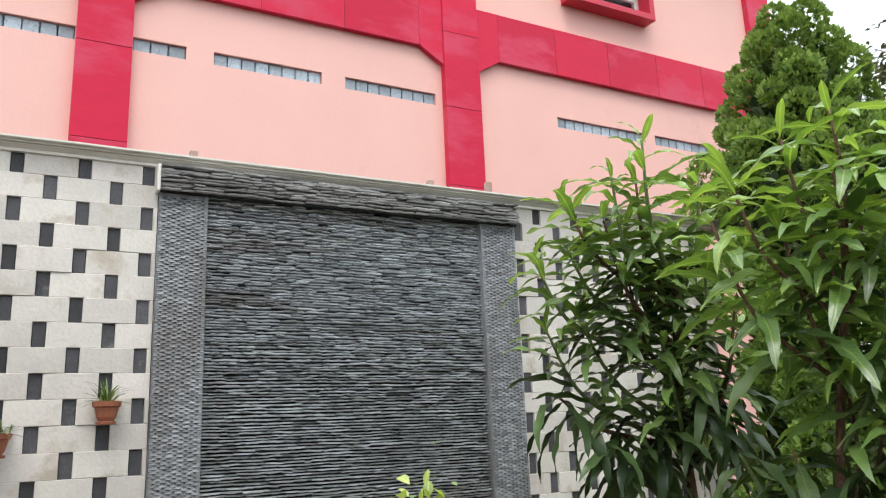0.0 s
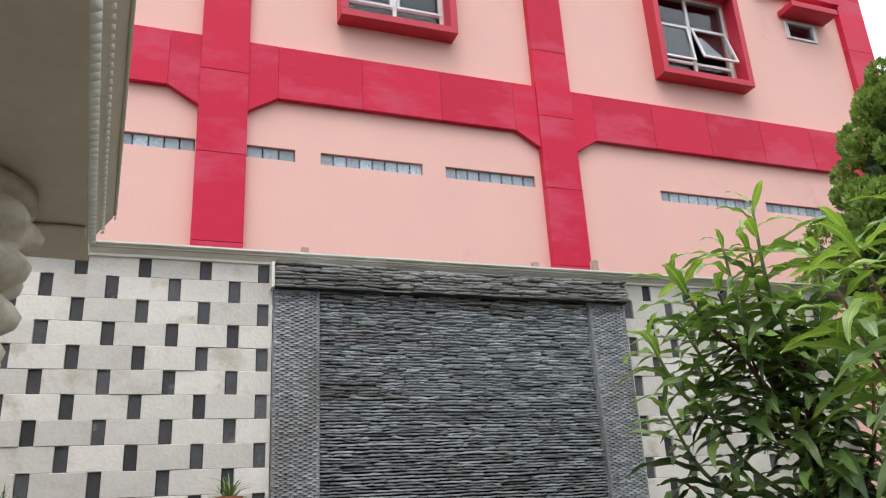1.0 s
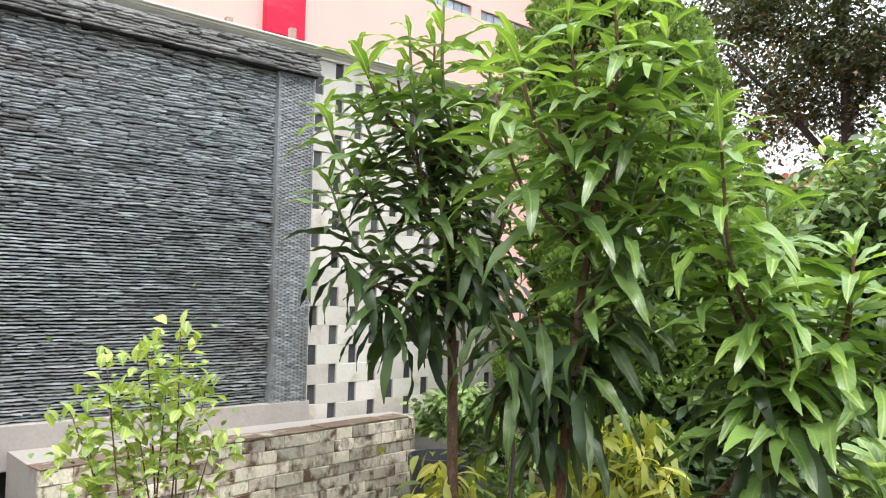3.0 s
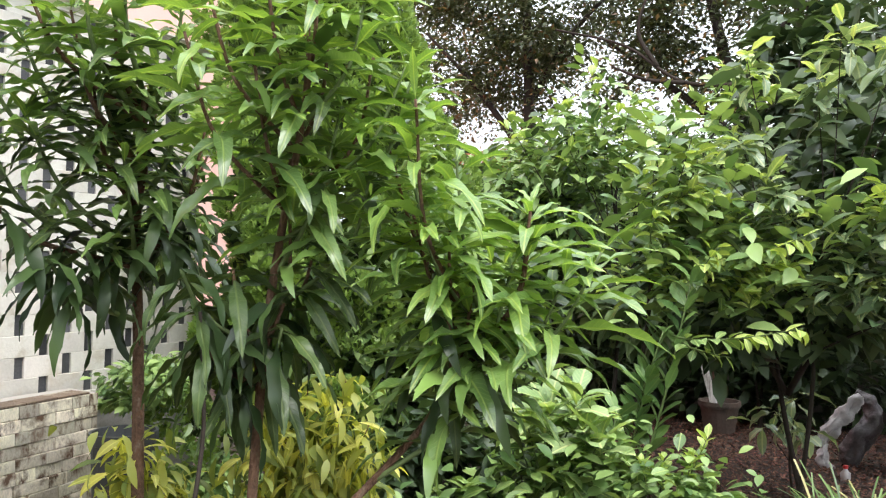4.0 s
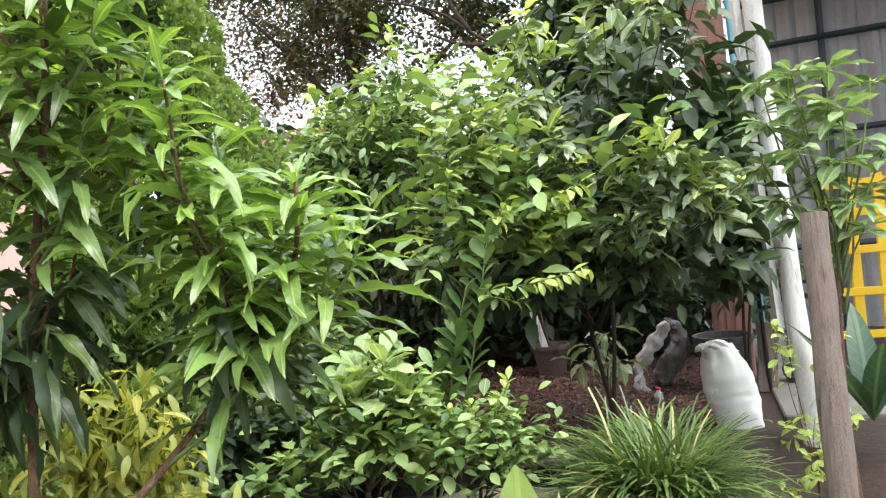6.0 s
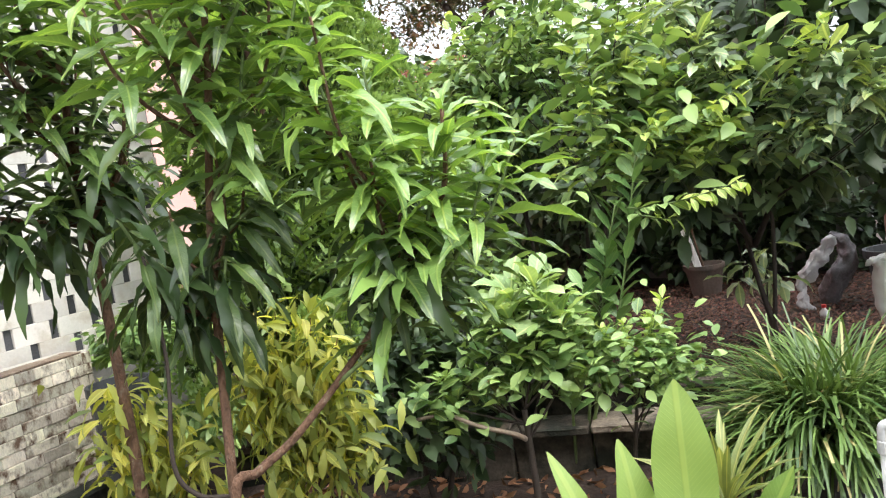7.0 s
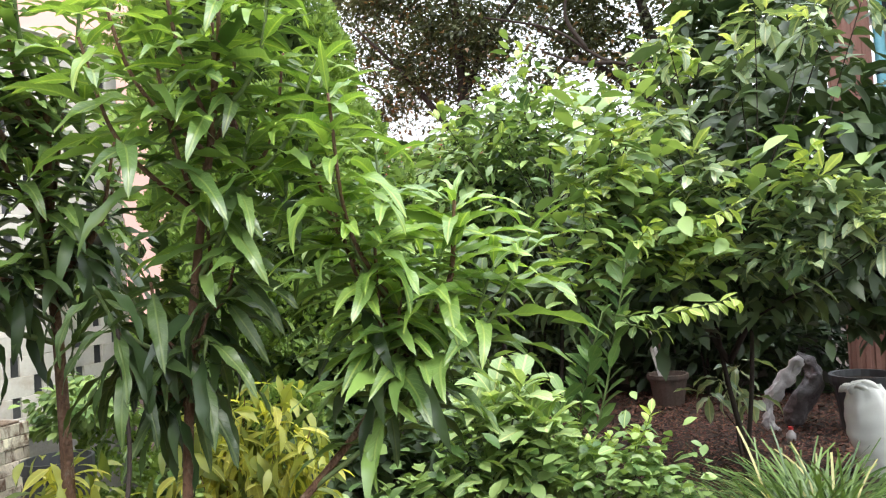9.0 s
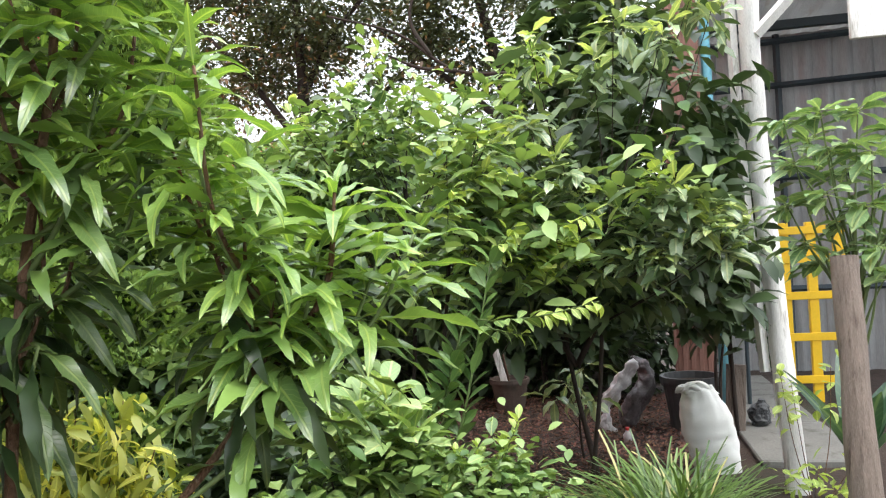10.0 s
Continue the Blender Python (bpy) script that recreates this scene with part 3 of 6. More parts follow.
for a, b in COLS:
    edges = [0.0, bz(4.9), bz(6.6), bz(8.3), bz(10.0), bz(11.65), bz(13.4), bz(15.1), ZT]
    for c, d in zip(edges, edges[1:]):
        bm = bmesh.new()
        bm_box(bm, bx(a), bx(b), -0.13, 0.0, c + 0.004, d - 0.004, 0.003)
        part("column_panel", bm, RED, house, "glossy red cladding panel")
    bm = bmesh.new()
    bm_box(bm, bx(a) + 0.008, bx(b) - 0.008, -0.122, 0.0, 0, ZT - 0.01)
    part("column_core", bm, SEAM, house)
# clad beams with haunches at the columns
for a, b in [(-5.05, 0.37), (1.24, 7.3), (8.15, 17.0)]:
    s = [a + 0.55] + [a + 0.55 + (b - a - 1.1) * k / max(1, round((b - a - 1.1) / 1.63)) for k in range(1, round((b - a - 1.1) / 1.63))] + [b - 0.55]
    t, low, kn = bz(10.72), bz(9.58), bz(9.24)
    for p, q in zip(s, s[1:]):
        bm = bmesh.new()
        bm_box(bm, bx(p) + 0.004, bx(q) - 0.004, -0.1, 0.0, low, t, 0.003)
        part("beam_panel", bm, RED, house, "glossy red cladding panel")
    for p, q in ((a, s[0]), (b, s[-1])):
        bm = bmesh.new()
        f = [(bx(p), t), (bx(q), t), (bx(q), low), (bx(p), kn)]
        fr = [bm.verts.new((x, -0.1, z)) for x, z in f]
        bk = [bm.verts.new((x, 0.0, z)) for x, z in f]
        bm.faces.new(fr if p > q else fr[::-1])
        for k in range(4):
            bm.faces.new((fr[k], fr[(k + 1) % 4], bk[(k + 1) % 4], bk[k]) if p < q else (fr[(k + 1) % 4], fr[k], bk[k], bk[(k + 1) % 4]))
        part("haunch", bm, RED, house, "sloping red haunch panel")
    bm = bmesh.new()
    bm_box(bm, bx(s[0]) + 0.01, bx(s[-1]) - 0.01, -0.094, -0.002, low + 0.004, t - 0.006)
    part("beam_core", bm, SEAM, house)
bm = bmesh.new()
bm_box(bm, bx(14.2), bx(17.0), -0.2, 0.0, bz(14.75), bz(15.4), 0.01)
part("upper_beam", bm, RED, house, "red clad upper beam")
# windows in deep red box frames
for a, b, c, d in WINDOWS:
    x0, x1, z0, z1 = bx(a), bx(b), bz(c), bz(d)
    fr = thing("window", "", "")
    fr.parent = house
    for q in ((x0, x1, z0, z0 + 0.12), (x0, x1, z1 - 0.12, z1), (x0, x0 + 0.12, z0 + 0.12, z1 - 0.12), (x1 - 0.12, x1, z0 + 0.12, z1 - 0.12)):
        bm = bmesh.new()
        bm_box(bm, q[0], q[1], -0.3, 0.0, q[2], q[3], 0.004)
        part("surround", bm, RED_SIDE, fr, "deep red box surround")
    xa, xb, za, zb = x0 + 0.125, x1 - 0.125, z0 + 0.125, z1 - 0.125
    xm = (xa + xb) / 2
    levels = [za, za + (zb - za) * 0.2, za + (zb - za) * 0.62, zb]
    bars = [(xa, xa + 0.06, za, zb), (xb - 0.06, xb, za, zb), (xm - 0.035, xm + 0.035, za, zb)] + [(xa, xb, min(q, zb - 0.06), min(q, zb - 0.06) + 0.06) for q in levels]
    for q in bars:
        bm = bmesh.new()
        bm_box(bm, q[0], q[1], 0.03, 0.08, q[2], q[3], 0.003)
        part("frame_bar", bm, ALU, fr, "white aluminium bar")
    for i, (p, q) in enumerate(((xa, xm), (xm, xb))):
        for j, (lo_, hi_) in enumerate(zip(levels, levels[1:])):
            open_ = j == 1
            m = Matrix.Translation((0, 0.05, hi_)) @ Euler((radians(-16 if open_ and a > 9 and i == 1 else -7 if open_ and a > 9 else 0), 0, 0)).to_matrix().to_4x4() @ Matrix.Translation((0, -0.05, -hi_))
            bm = bmesh.new()
            bm_box(bm, p + 0.045, q - 0.045, 0.045, 0.051, lo_ + 0.03, hi_ - 0.02, 0, m)
            ob = part("pane", bm, PANE, fr, "clear window glass")
            ob.visible_shadow = False
            if open_:
                for r_ in ((p + 0.04, p + 0.085, lo_ + 0.02, hi_), (q - 0.085, q - 0.04, lo_ + 0.02, hi_), (p + 0.085, q - 0.085, lo_ + 0.02, lo_ + 0.065)):
                    bm = bmesh.new()
                    bm_box(bm, r_[0], r_[1], 0.01, 0.044, r_[2], r_[3], 0.002, m)
                    part("sash_bar", bm, ALU, fr, "white aluminium sash")
x0, x1, z0, z1 = (bx(SMALL[0]), bx(SMALL[1]), bz(SMALL[2]), bz(SMALL[3]))
fr = thing("small_window", "", "")
fr.parent = house
for q in ((x0, x1, z0, z0 + 0.05), (x0, x1, z1 - 0.05, z1), (x0, x0 + 0.05, z0 + 0.05, z1 - 0.05), (x1 - 0.05, x1, z0 + 0.05, z1 - 0.05)):
    bm = bmesh.new()
    bm_box(bm, q[0] - 0.02, q[1] + 0.02, -0.03, 0.06, q[2], q[3], 0.004)
    part("frame_bar", bm, ALU, fr, "white aluminium bar")
bm = bmesh.new()
bm_box(bm, x0 + 0.05, x1 - 0.05, 0.02, 0.026, z0 + 0.05, z1 - 0.05)
part("pane", bm, PANE, fr).visible_shadow = False
bm = bmesh.new()
bm_box(bm, x0 - 0.12, x1 + 0.3, -0.42, 0.0, z1 + 0.06, z1 + 0.2, 0.01, )
part("hood", bm, RED_SIDE, fr, "red concrete hood")
# glass block strips
for a, b in STRIPS:
    n_ = max(2, round((bx(b) - bx(a)) / 0.2))
    for k in range(n_):
        p, q = bx(a) + (bx(b) - bx(a)) * k / n_, bx(a) + (bx(b) - bx(a)) * (k + 1) / n_
        bm = bmesh.new()
        bm_box(bm, p + 0.006, q - 0.006, 0.045, 0.14, bz(8.35) + 0.004, bz(8.60) - 0.004, 0.012)
        part("glass_block", bm, BLOCK, house, "blue-grey patterned glass block")

# ---- porch eave over the camera's side ----
eave = thing("porch_eave", "shaded cream porch soffit with a moulded plaster cornice", "eave", kind="structure")
EA = Matrix.Translation((-0.055, 2.38, 2.49)) @ Euler((0, 0, radians(4))).to_matrix().to_4x4()
bm = bmesh.new()
bm_box(bm, -2.6, -0.045, -4.5, 0.12, 0.0, 0.05, 0, EA)
part("soffit", bm, SOFFIT, eave, "flat painted soffit")
EB = EA @ Matrix.Translation((-0.045, 0, 0.012)) @ Euler((0, radians(-55), 0)).to_matrix().to_4x4() @ Matrix.Translation((0.045, 0, -0.012))
bm = bmesh.new()
bm_box(bm, -2.6, -0.05, -0.16, -0.10, -0.012, -0.003, 0.002, EA)
part("soffit_batten", bm, SOFFIT, eave)
bm = bmesh.new()
bm_box(bm, -0.044, 0.054, -4.5, 0.0, 0.012, 0.03, 0.002, EB)
part("cornice", bm, SOFFIT, eave, "dull cream cornice board")
bm = bmesh.new()
bm_box(bm, 0.055, 0.064, -4.5, -0.01, 0.008, 0.03, 0.002, EB)
part("cornice_edge", bm, SOFFIT, eave)
bm = bmesh.new()
bm_box(bm, -2.6, -0.01, -4.5, -0.02, 0.11, 0.4, 0, EA)
part("roof_body", bm, SOFFIT, eave)
c = Cloud()
for k in range(150):
    y = 0.02 - 0.03 * k
    for x, s in ((0.008, 0.0085), (0.059, 0.005)):
        for q in range(1 if s > 0.008 else 2):
            yy = y - 0.015 * q
            p = np.array([(x - s, yy, 0.0118), (x, yy - s, 0.0118), (x + s, yy, 0.0118), (x, yy + s, 0.0118), (x, yy, 0.0118 - s)])
            c.add((p, [(0, 1, 4), (1, 2, 4), (2, 3, 4), (3, 0, 4)]), EB)
    p = np.array([(-0.045, y, 0.0118), (-0.022, y - 0.004, 0.0118), (-0.017, y - 0.015, 0.0118), (-0.028, y - 0.026, 0.0118), (-0.045, y - 0.03, 0.0118), (-0.035, y - 0.015, -0.004)])
    c.add((p, [(0, 1, 5), (1, 2, 5), (2, 3, 5), (3, 4, 5), (4, 0, 5)]), EB)
c.build("cornice_ornament", PLASTER, eave, "rows of small plaster beads and scallops")
bm = bmesh.new()
bm_box(bm, -4, -0.2, -4.6, -4.4, -2.48, 0.3, 0, EA)
bm_box(bm, -2.75, -2.6, -4.4, 0.3, -2.48, 0.3, 0, EA)
part("house_wall", bm, PLASTER, eave)
# out of view; added to reflect light up to the soffit and eave
floor = box("floor", -2.7, 0.75, -4.6, 2.25, -0.05, 0.06, BOUNCE_FLOOR, None, "", 0.01)
tagged(floor, "unseen grey porch floor added to bounce light upwards", "floor", kind="structure")
column = thing("porch_column", "cream plaster porch column with stacked round mouldings", "column", kind="structure")
bm = bmesh.new()
lathe(bm, [(0.12, 0), (0.12, 1.70), (0.14, 1.72), (0.14, 1.76)], 28, (-0.42, 2.02, 0))
part("shaft", bm, COLUMN, column, smooth=False)
bm = bmesh.new()
prof_ = [(0.125, 1.765)]
for k in range(7):
    z_, r_ = 1.78 + 0.095 * k, 0.135 + 0.013 * k
    prof_ += [(r_, z_), (r_ + 0.03, z_ + 0.02), (r_ + 0.038, z_ + 0.045), (r_ + 0.022, z_ + 0.07), (r_ + 0.004, z_ + 0.085)]
prof_ += [(0.24, 2.45), (0.24, 2.477)]
lathe(bm, prof_, 60, (-0.42, 2.02, 0))
for v in bm.verts:
    a_ = math.atan2(v.co.y - 2.02, v.co.x + 0.42)
    k_ = 1 + 0.06 * math.sin(9 * a_ + 3 * math.floor((v.co.z - 1.78) / 0.095)) * (1 if v.co.z < 2.44 else 0)
    v.co.x, v.co.y = -0.42 + (v.co.x + 0.42) * k_, 2.02 + (v.co.y - 2.02) * k_
part("capital", bm, COLUMN, column, "scalloped plaster capital", smooth=True)

tiled_wall("wall_left", -2.4, 0.551, range(0, 26), "garden wall of pale limestone tiles with dark andesite insets")
tiled_wall("wall_right", 2.347, 3.75, range(0, 20), "garden wall of pale limestone tiles with dark andesite insets")

# ---- leaves ----
MANGO_OLD = leaf_mat("mature_mango_leaf", (0.018, 0.047, 0.010), (0.15, 0.28, 0.043), 0.34, spec=0.6, width=0.05, through_light=0.2, vein=0.25)
# darker copy of the mature leaf, its colour standing in for crown shade
MANGO_SHADED = leaf_mat("shaded_mango_leaf", (0.016, 0.042, 0.010), (0.07, 0.14, 0.026), 0.36, spec=0.5, rand="island", through_light=0.16)
# hanging leaves: dark with age, coloured darker still for shade under the crown
MANGO_HANGING = leaf_mat("old_shaded_mango_leaf", (0.013, 0.034, 0.008), (0.07, 0.135, 0.024), 0.38, spec=0.4, through_light=0.16, width=0.05, vein=0.2)
MANGO_MID = leaf_mat("grown_mango_leaf", (0.065, 0.155, 0.022), (0.17, 0.32, 0.045), 0.3, spec=0.9, through_light=0.26, width=0.05, vein=0.25)
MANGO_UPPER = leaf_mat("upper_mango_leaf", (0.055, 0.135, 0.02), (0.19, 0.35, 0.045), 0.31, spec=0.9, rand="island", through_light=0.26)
MANGO_NEW = leaf_mat("young_mango_leaf", (0.10, 0.24, 0.02), (0.22, 0.395, 0.044), 0.31, spec=0.85, through_light=0.32, width=0.05)
LONGAN = leaf_mat("yellow_green_leaf", (0.30, 0.38, 0.03), (0.66, 0.66, 0.09), 0.45, through_light=0.42, width=0.045)
# inner leaves: greener, and darkened to paint shade between the outer ones
LONGAN_FILL = leaf_mat("shaded_yellow_green_leaf", (0.12, 0.20, 0.02), (0.42, 0.48, 0.06), 0.45, rand="island", through_light=0.3)
CROTON = leaf_mat("croton_leaf", (0.05, 0.10, 0.02), (0.26, 0.27, 0.05), 0.38, width=0.03)
LIME = leaf_mat("lime_leaf", (0.07, 0.17, 0.035), (0.22, 0.37, 0.085), 0.30, width=0.05, through_light=0.2)
LIME_NEW = leaf_mat("young_lime_leaf", (0.24, 0.40, 0.05), (0.45, 0.60, 0.12), 0.38, through_light=0.32, width=0.05)
LIME_PALE = leaf_mat("pale_lime_leaf", (0.20, 0.36, 0.10), (0.36, 0.52, 0.19), 0.36, through_light=0.28, width=0.08)
BROAD = leaf_mat("broad_grey_green_leaf", (0.10, 0.22, 0.075), (0.36, 0.51, 0.24), 0.28, spec=0.9, width=0.09, through_light=0.22)
# about half as bright as BROAD, a painted shade for the crown's inside
BROAD_FILL = leaf_mat("shaded_broad_leaf", (0.05, 0.11, 0.035), (0.19, 0.28, 0.10), 0.32, rand="island", through_light=0.18)
BROAD_NEW = leaf_mat("fresh_broad_leaf", (0.22, 0.36, 0.07), (0.44, 0.57, 0.16), 0.36, through_light=0.3, width=0.09)
FLESHY = leaf_mat("thick_paired_leaf", (0.06, 0.16, 0.03), (0.16, 0.31, 0.05), 0.36, through_light=0.1, vein=0.15, width=0.06)
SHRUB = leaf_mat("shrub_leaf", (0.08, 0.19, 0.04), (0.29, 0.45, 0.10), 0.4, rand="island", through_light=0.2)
# leaf colour darkened to stand in for shade deep in the planting
SHADE = leaf_mat("shade_toned_leaf", (0.02, 0.05, 0.015), (0.07, 0.125, 0.035), 0.45, rand="island", through_light=0.15)
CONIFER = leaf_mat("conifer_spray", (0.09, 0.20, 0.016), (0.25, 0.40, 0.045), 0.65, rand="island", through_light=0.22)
# darker copy of the spray colour, painting the shade inside the cone
CONIFER_SHADED = leaf_mat("shaded_inner_spray", (0.02, 0.05, 0.008), (0.07, 0.13, 0.015), 0.7, rand="island", through_light=0.1)
CANOPY = leaf_mat("canopy_leaf", (0.03, 0.05, 0.018), (0.10, 0.13, 0.045), 0.45, rand="island", through_light=0.3)
BRONZE = leaf_mat("bronze_canopy_leaf", (0.10, 0.06, 0.025), (0.22, 0.15, 0.06), 0.45, rand="island", through_light=0.3)
BLADE = leaf_mat("strap_leaf", (0.03, 0.085, 0.013), (0.15, 0.26, 0.045), 0.35, rand="island", through_light=0.18)
BLADE_OLD = leaf_mat("yellowing_strap_leaf", (0.25, 0.30, 0.06), (0.55, 0.50, 0.20), 0.5, rand="island", through_light=0.2)
CANNA = leaf_mat("large_bright_leaf", (0.12, 0.25, 0.022), (0.22, 0.36, 0.045), 0.42, through_light=0.3, vein=0.14, width=0.16, ribs=70.0)


def pool(name, material, length, width, droops, **kw):
    return [leaf_mesh(name, leaf_shape(length, width * (0.88 + 0.07 * k), d, kw.get("fold", 0.25) + 0.06 * k, kw.get("segs", 7), kw.get("blunt", 0.85), kw.get("wave", 0.02 * k), 0.06, kw.get("peak", 0.45)), material) for k, d in enumerate(droops)]


MANGO_OLD_POOL = pool("mango_leaf", MANGO_OLD, 0.265, 0.041, (0.6, 0.95, 1.5, 0.8, 1.2), segs=13, wave=0.19, blunt=0.72)
MANGO_HANGING_POOL = pool("mango_leaf", MANGO_HANGING, 0.255, 0.037, (0.5, 0.9, 1.4, 0.7), segs=13, wave=0.19, blunt=0.72)
MANGO_MID_POOL = pool("mango_leaf", MANGO_MID, 0.275, 0.044, (0.65, 0.95, 1.3, 0.8), segs=13, wave=0.17, blunt=0.72)
MANGO_NEW_POOL = pool("mango_leaf", MANGO_NEW, 0.255, 0.043, (0.8, 1.1, 1.5, 0.95), segs=13, wave=0.15, blunt=0.72)
LONGAN_POOL = pool("leaf", LONGAN, 0.115, 0.031, (0.6, 1.0, 1.4), segs=6, peak=0.5)
CROTON_POOL = pool("leaf", CROTON, 0.12, 0.028, (0.4, 0.8, 1.1), segs=6)
LIME_POOL = pool("leaf", LIME, 0.098, 0.056, (0.3, 0.6, 0.9), segs=6, blunt=0.7, peak=0.5)
FLESHY_POOL = pool("leaf", FLESHY, 0.135, 0.06, (0.15, 0.3, 0.5), segs=5, blunt=0.6, peak=0.55)
LIME_BIG_POOL = pool("leaf", LIME_PALE, 0.175, 0.082, (0.3, 0.6, 0.9), segs=7, blunt=0.65, peak=0.62, wave=0.05)
LIME_NEW_POOL = pool("leaf", LIME_NEW, 0.085, 0.046, (0.3, 0.6, 0.9), segs=6, blunt=0.7, peak=0.5)
BROAD_POOL = pool("leaf", BROAD, 0.19, 0.064, (0.3, 0.8, 1.25, 0.55), segs=8, blunt=0.72, peak=0.56, wave=0.12)
BROAD_NEW_POOL = pool("leaf", BROAD_NEW, 0.15, 0.052, (0.3, 0.7, 1.0), segs=8, blunt=0.72, peak=0.56, wave=0.1)


def lay(pool_, parent, m, name="leaf"):
    ob = new(name, R.choice(pool_))
    ob.parent = parent
    ob.matrix_basis = m
    return ob


def stem_to(bm, a, b, r0, r1, sag=0.0, sides=6):
    a, b = Vector(a), Vector(b)
    mid = (a + b) / 2 + Vector((0, 0, -sag)) + Vector((R.uniform(-1, 1), R.uniform(-1, 1), 0)) * 0.04 * (b - a).length
    p = spline([a, mid, b], 5)
    tube(bm, p, r0, r1, sides)
    return p


MANGO_SHAPES = [leaf_shape(0.27, 0.042, d, 0.3, 9, 0.72, 0.16) for d in (0.6, 0.9, 1.25)]


def mango(label, trunk, radius, tips, per_tip, low_tips=(), fresh=0.7, hanging=14, size=1.0, run=0.5):
    """Young mango: bare trunk, stems that bow out and rise to the tips, leaves spiralling down each stem:
    steep and fresh at its end, arching and darker below, hanging at the foot of the crown."""
    tree = thing("mango_tree", label, "mango tree", "young mango trees", trunk[0])
    base = Vector(trunk[0])
    line = spline(trunk, 6)
    bm = bmesh.new()
    tube(bm, [p - base for p in line], radius, radius * 0.5, 9)
    part("trunk", bm, BARK, tree, "reddish-brown bark", smooth=True)
    clouds = {k: Cloud() for k in ("young", "inner")}
    laid = 0
    z_low, z_high = min(t[2] for t in tips), max(t[2] for t in tips)
    for tip, old in [(t, False) for t in tips] + [(t, True) for t in low_tips]:
        tip = Vector(tip)
        low = [p for p in line if p.z < tip.z - (0.15 if old else 0.42)] or line[:1]
        root = min(low[-6:], key=lambda p: (p - tip).length)
        bm = bmesh.new()
        mid = Vector((root.x + 0.7 * (tip.x - root.x), root.y + 0.7 * (tip.y - root.y), root.z + 0.42 * (tip.z - root.z)))
        mid += Vector((R.uniform(-0.02, 0.02), R.uniform(-0.02, 0.02), 0))
        st = spline([root - base, mid - base, tip - base], 7)
        tube(bm, st, radius * 0.45, 0.0045, 7)
        part("stem", bm, BARK_GREEN if R.random() < 0.6 else BARK, tree, smooth=True)
        az = R.uniform(0, 6.28)
        reach = min(0.85, (run if not old else 0.2) / (tip - root).length)
        n_ = hanging if old else per_tip
        for k in range(n_):
            s = k / n_
            q = (1 - reach * s ** 1.15) * (len(st) - 1)
            i = min(int(q), len(st) - 2)
            p = st[i].lerp(st[i + 1], q - i)
            az += 2.4 + R.uniform(-0.35, 0.35)
            if old:
                el, kind = -12 - 40 * s, "hanging"
            else:
                el = 58 - 62 * s ** 0.5
                # lower tips turn to the darker kinds sooner, for age and painted shade
                f_ = s / (fresh * (0.62 + 0.38 * (tip.z - z_low) / (z_high - z_low))) + R.uniform(-0.18, 0.18)
                kind = "new" if f_ < 0.34 else "mid" if f_ < 0.75 else "old"
            z_ = (0.55 + 0.5 * min(1, s * 3.5 + (1 if old else 0))) * R.uniform(0.82, 1.16) * size
            m = turn(p, az, radians(el + R.uniform(-15, 15)), R.uniform(-0.5, 0.5), z_)
            if laid < 290 and (R.random() < 0.62 or kind == "new"):
                lay({"new": MANGO_NEW_POOL, "mid": MANGO_MID_POOL, "old": MANGO_OLD_POOL, "hanging": MANGO_HANGING_POOL}[kind], tree, m)
                laid += 1
            else:
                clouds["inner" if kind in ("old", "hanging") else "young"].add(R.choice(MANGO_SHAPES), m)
    clouds["inner"].build("inner_leaves", MANGO_SHADED, tree, "older leaves coloured dark for crown shade")
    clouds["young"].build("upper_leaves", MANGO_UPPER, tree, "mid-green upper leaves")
    return tree


# three young mango trees beside the wall
mango("young mango tree with glossy drooping leaves beside the tiled wall", [(2.12, 2.24, 0), (2.19, 2.29, 0.64), (2.27, 2.39, 1.35), (2.26, 2.40, 1.75), (2.2, 2.3, 2.2)], 0.026,
      [(2.05, 2.23, 2.73), (1.84, 2.46, 2.55), (2.22, 2.14, 2.58), (1.77, 2.57, 2.33), (1.98, 2.4, 2.46), (1.82, 2.6, 2.08), (2.06, 2.39, 2.25), (2.27, 2.2, 2.3), (1.92, 2.53, 2.12), (2.11, 2.3, 2.02), (2.34, 2.16, 2.1), (2.4, 2.45, 2.3), (2.5, 2.3, 2.05), (1.95, 2.3, 2.6), (2.12, 2.36, 2.62), (1.9, 2.55, 2.4), (2.15, 2.5, 2.4), (2.3, 2.35, 2.45)], 22, [(1.85, 2.58, 1.82), (2.15, 2.45, 1.78), (2.4, 2.3, 1.75), (2.25, 2.25, 1.9), (2.02, 2.5, 1.72), (2.5, 2.4, 1.85), (2.1, 2.35, 1.7), (1.95, 2.45, 1.65)], fresh=1.0, hanging=11, size=0.95, run=0.6)
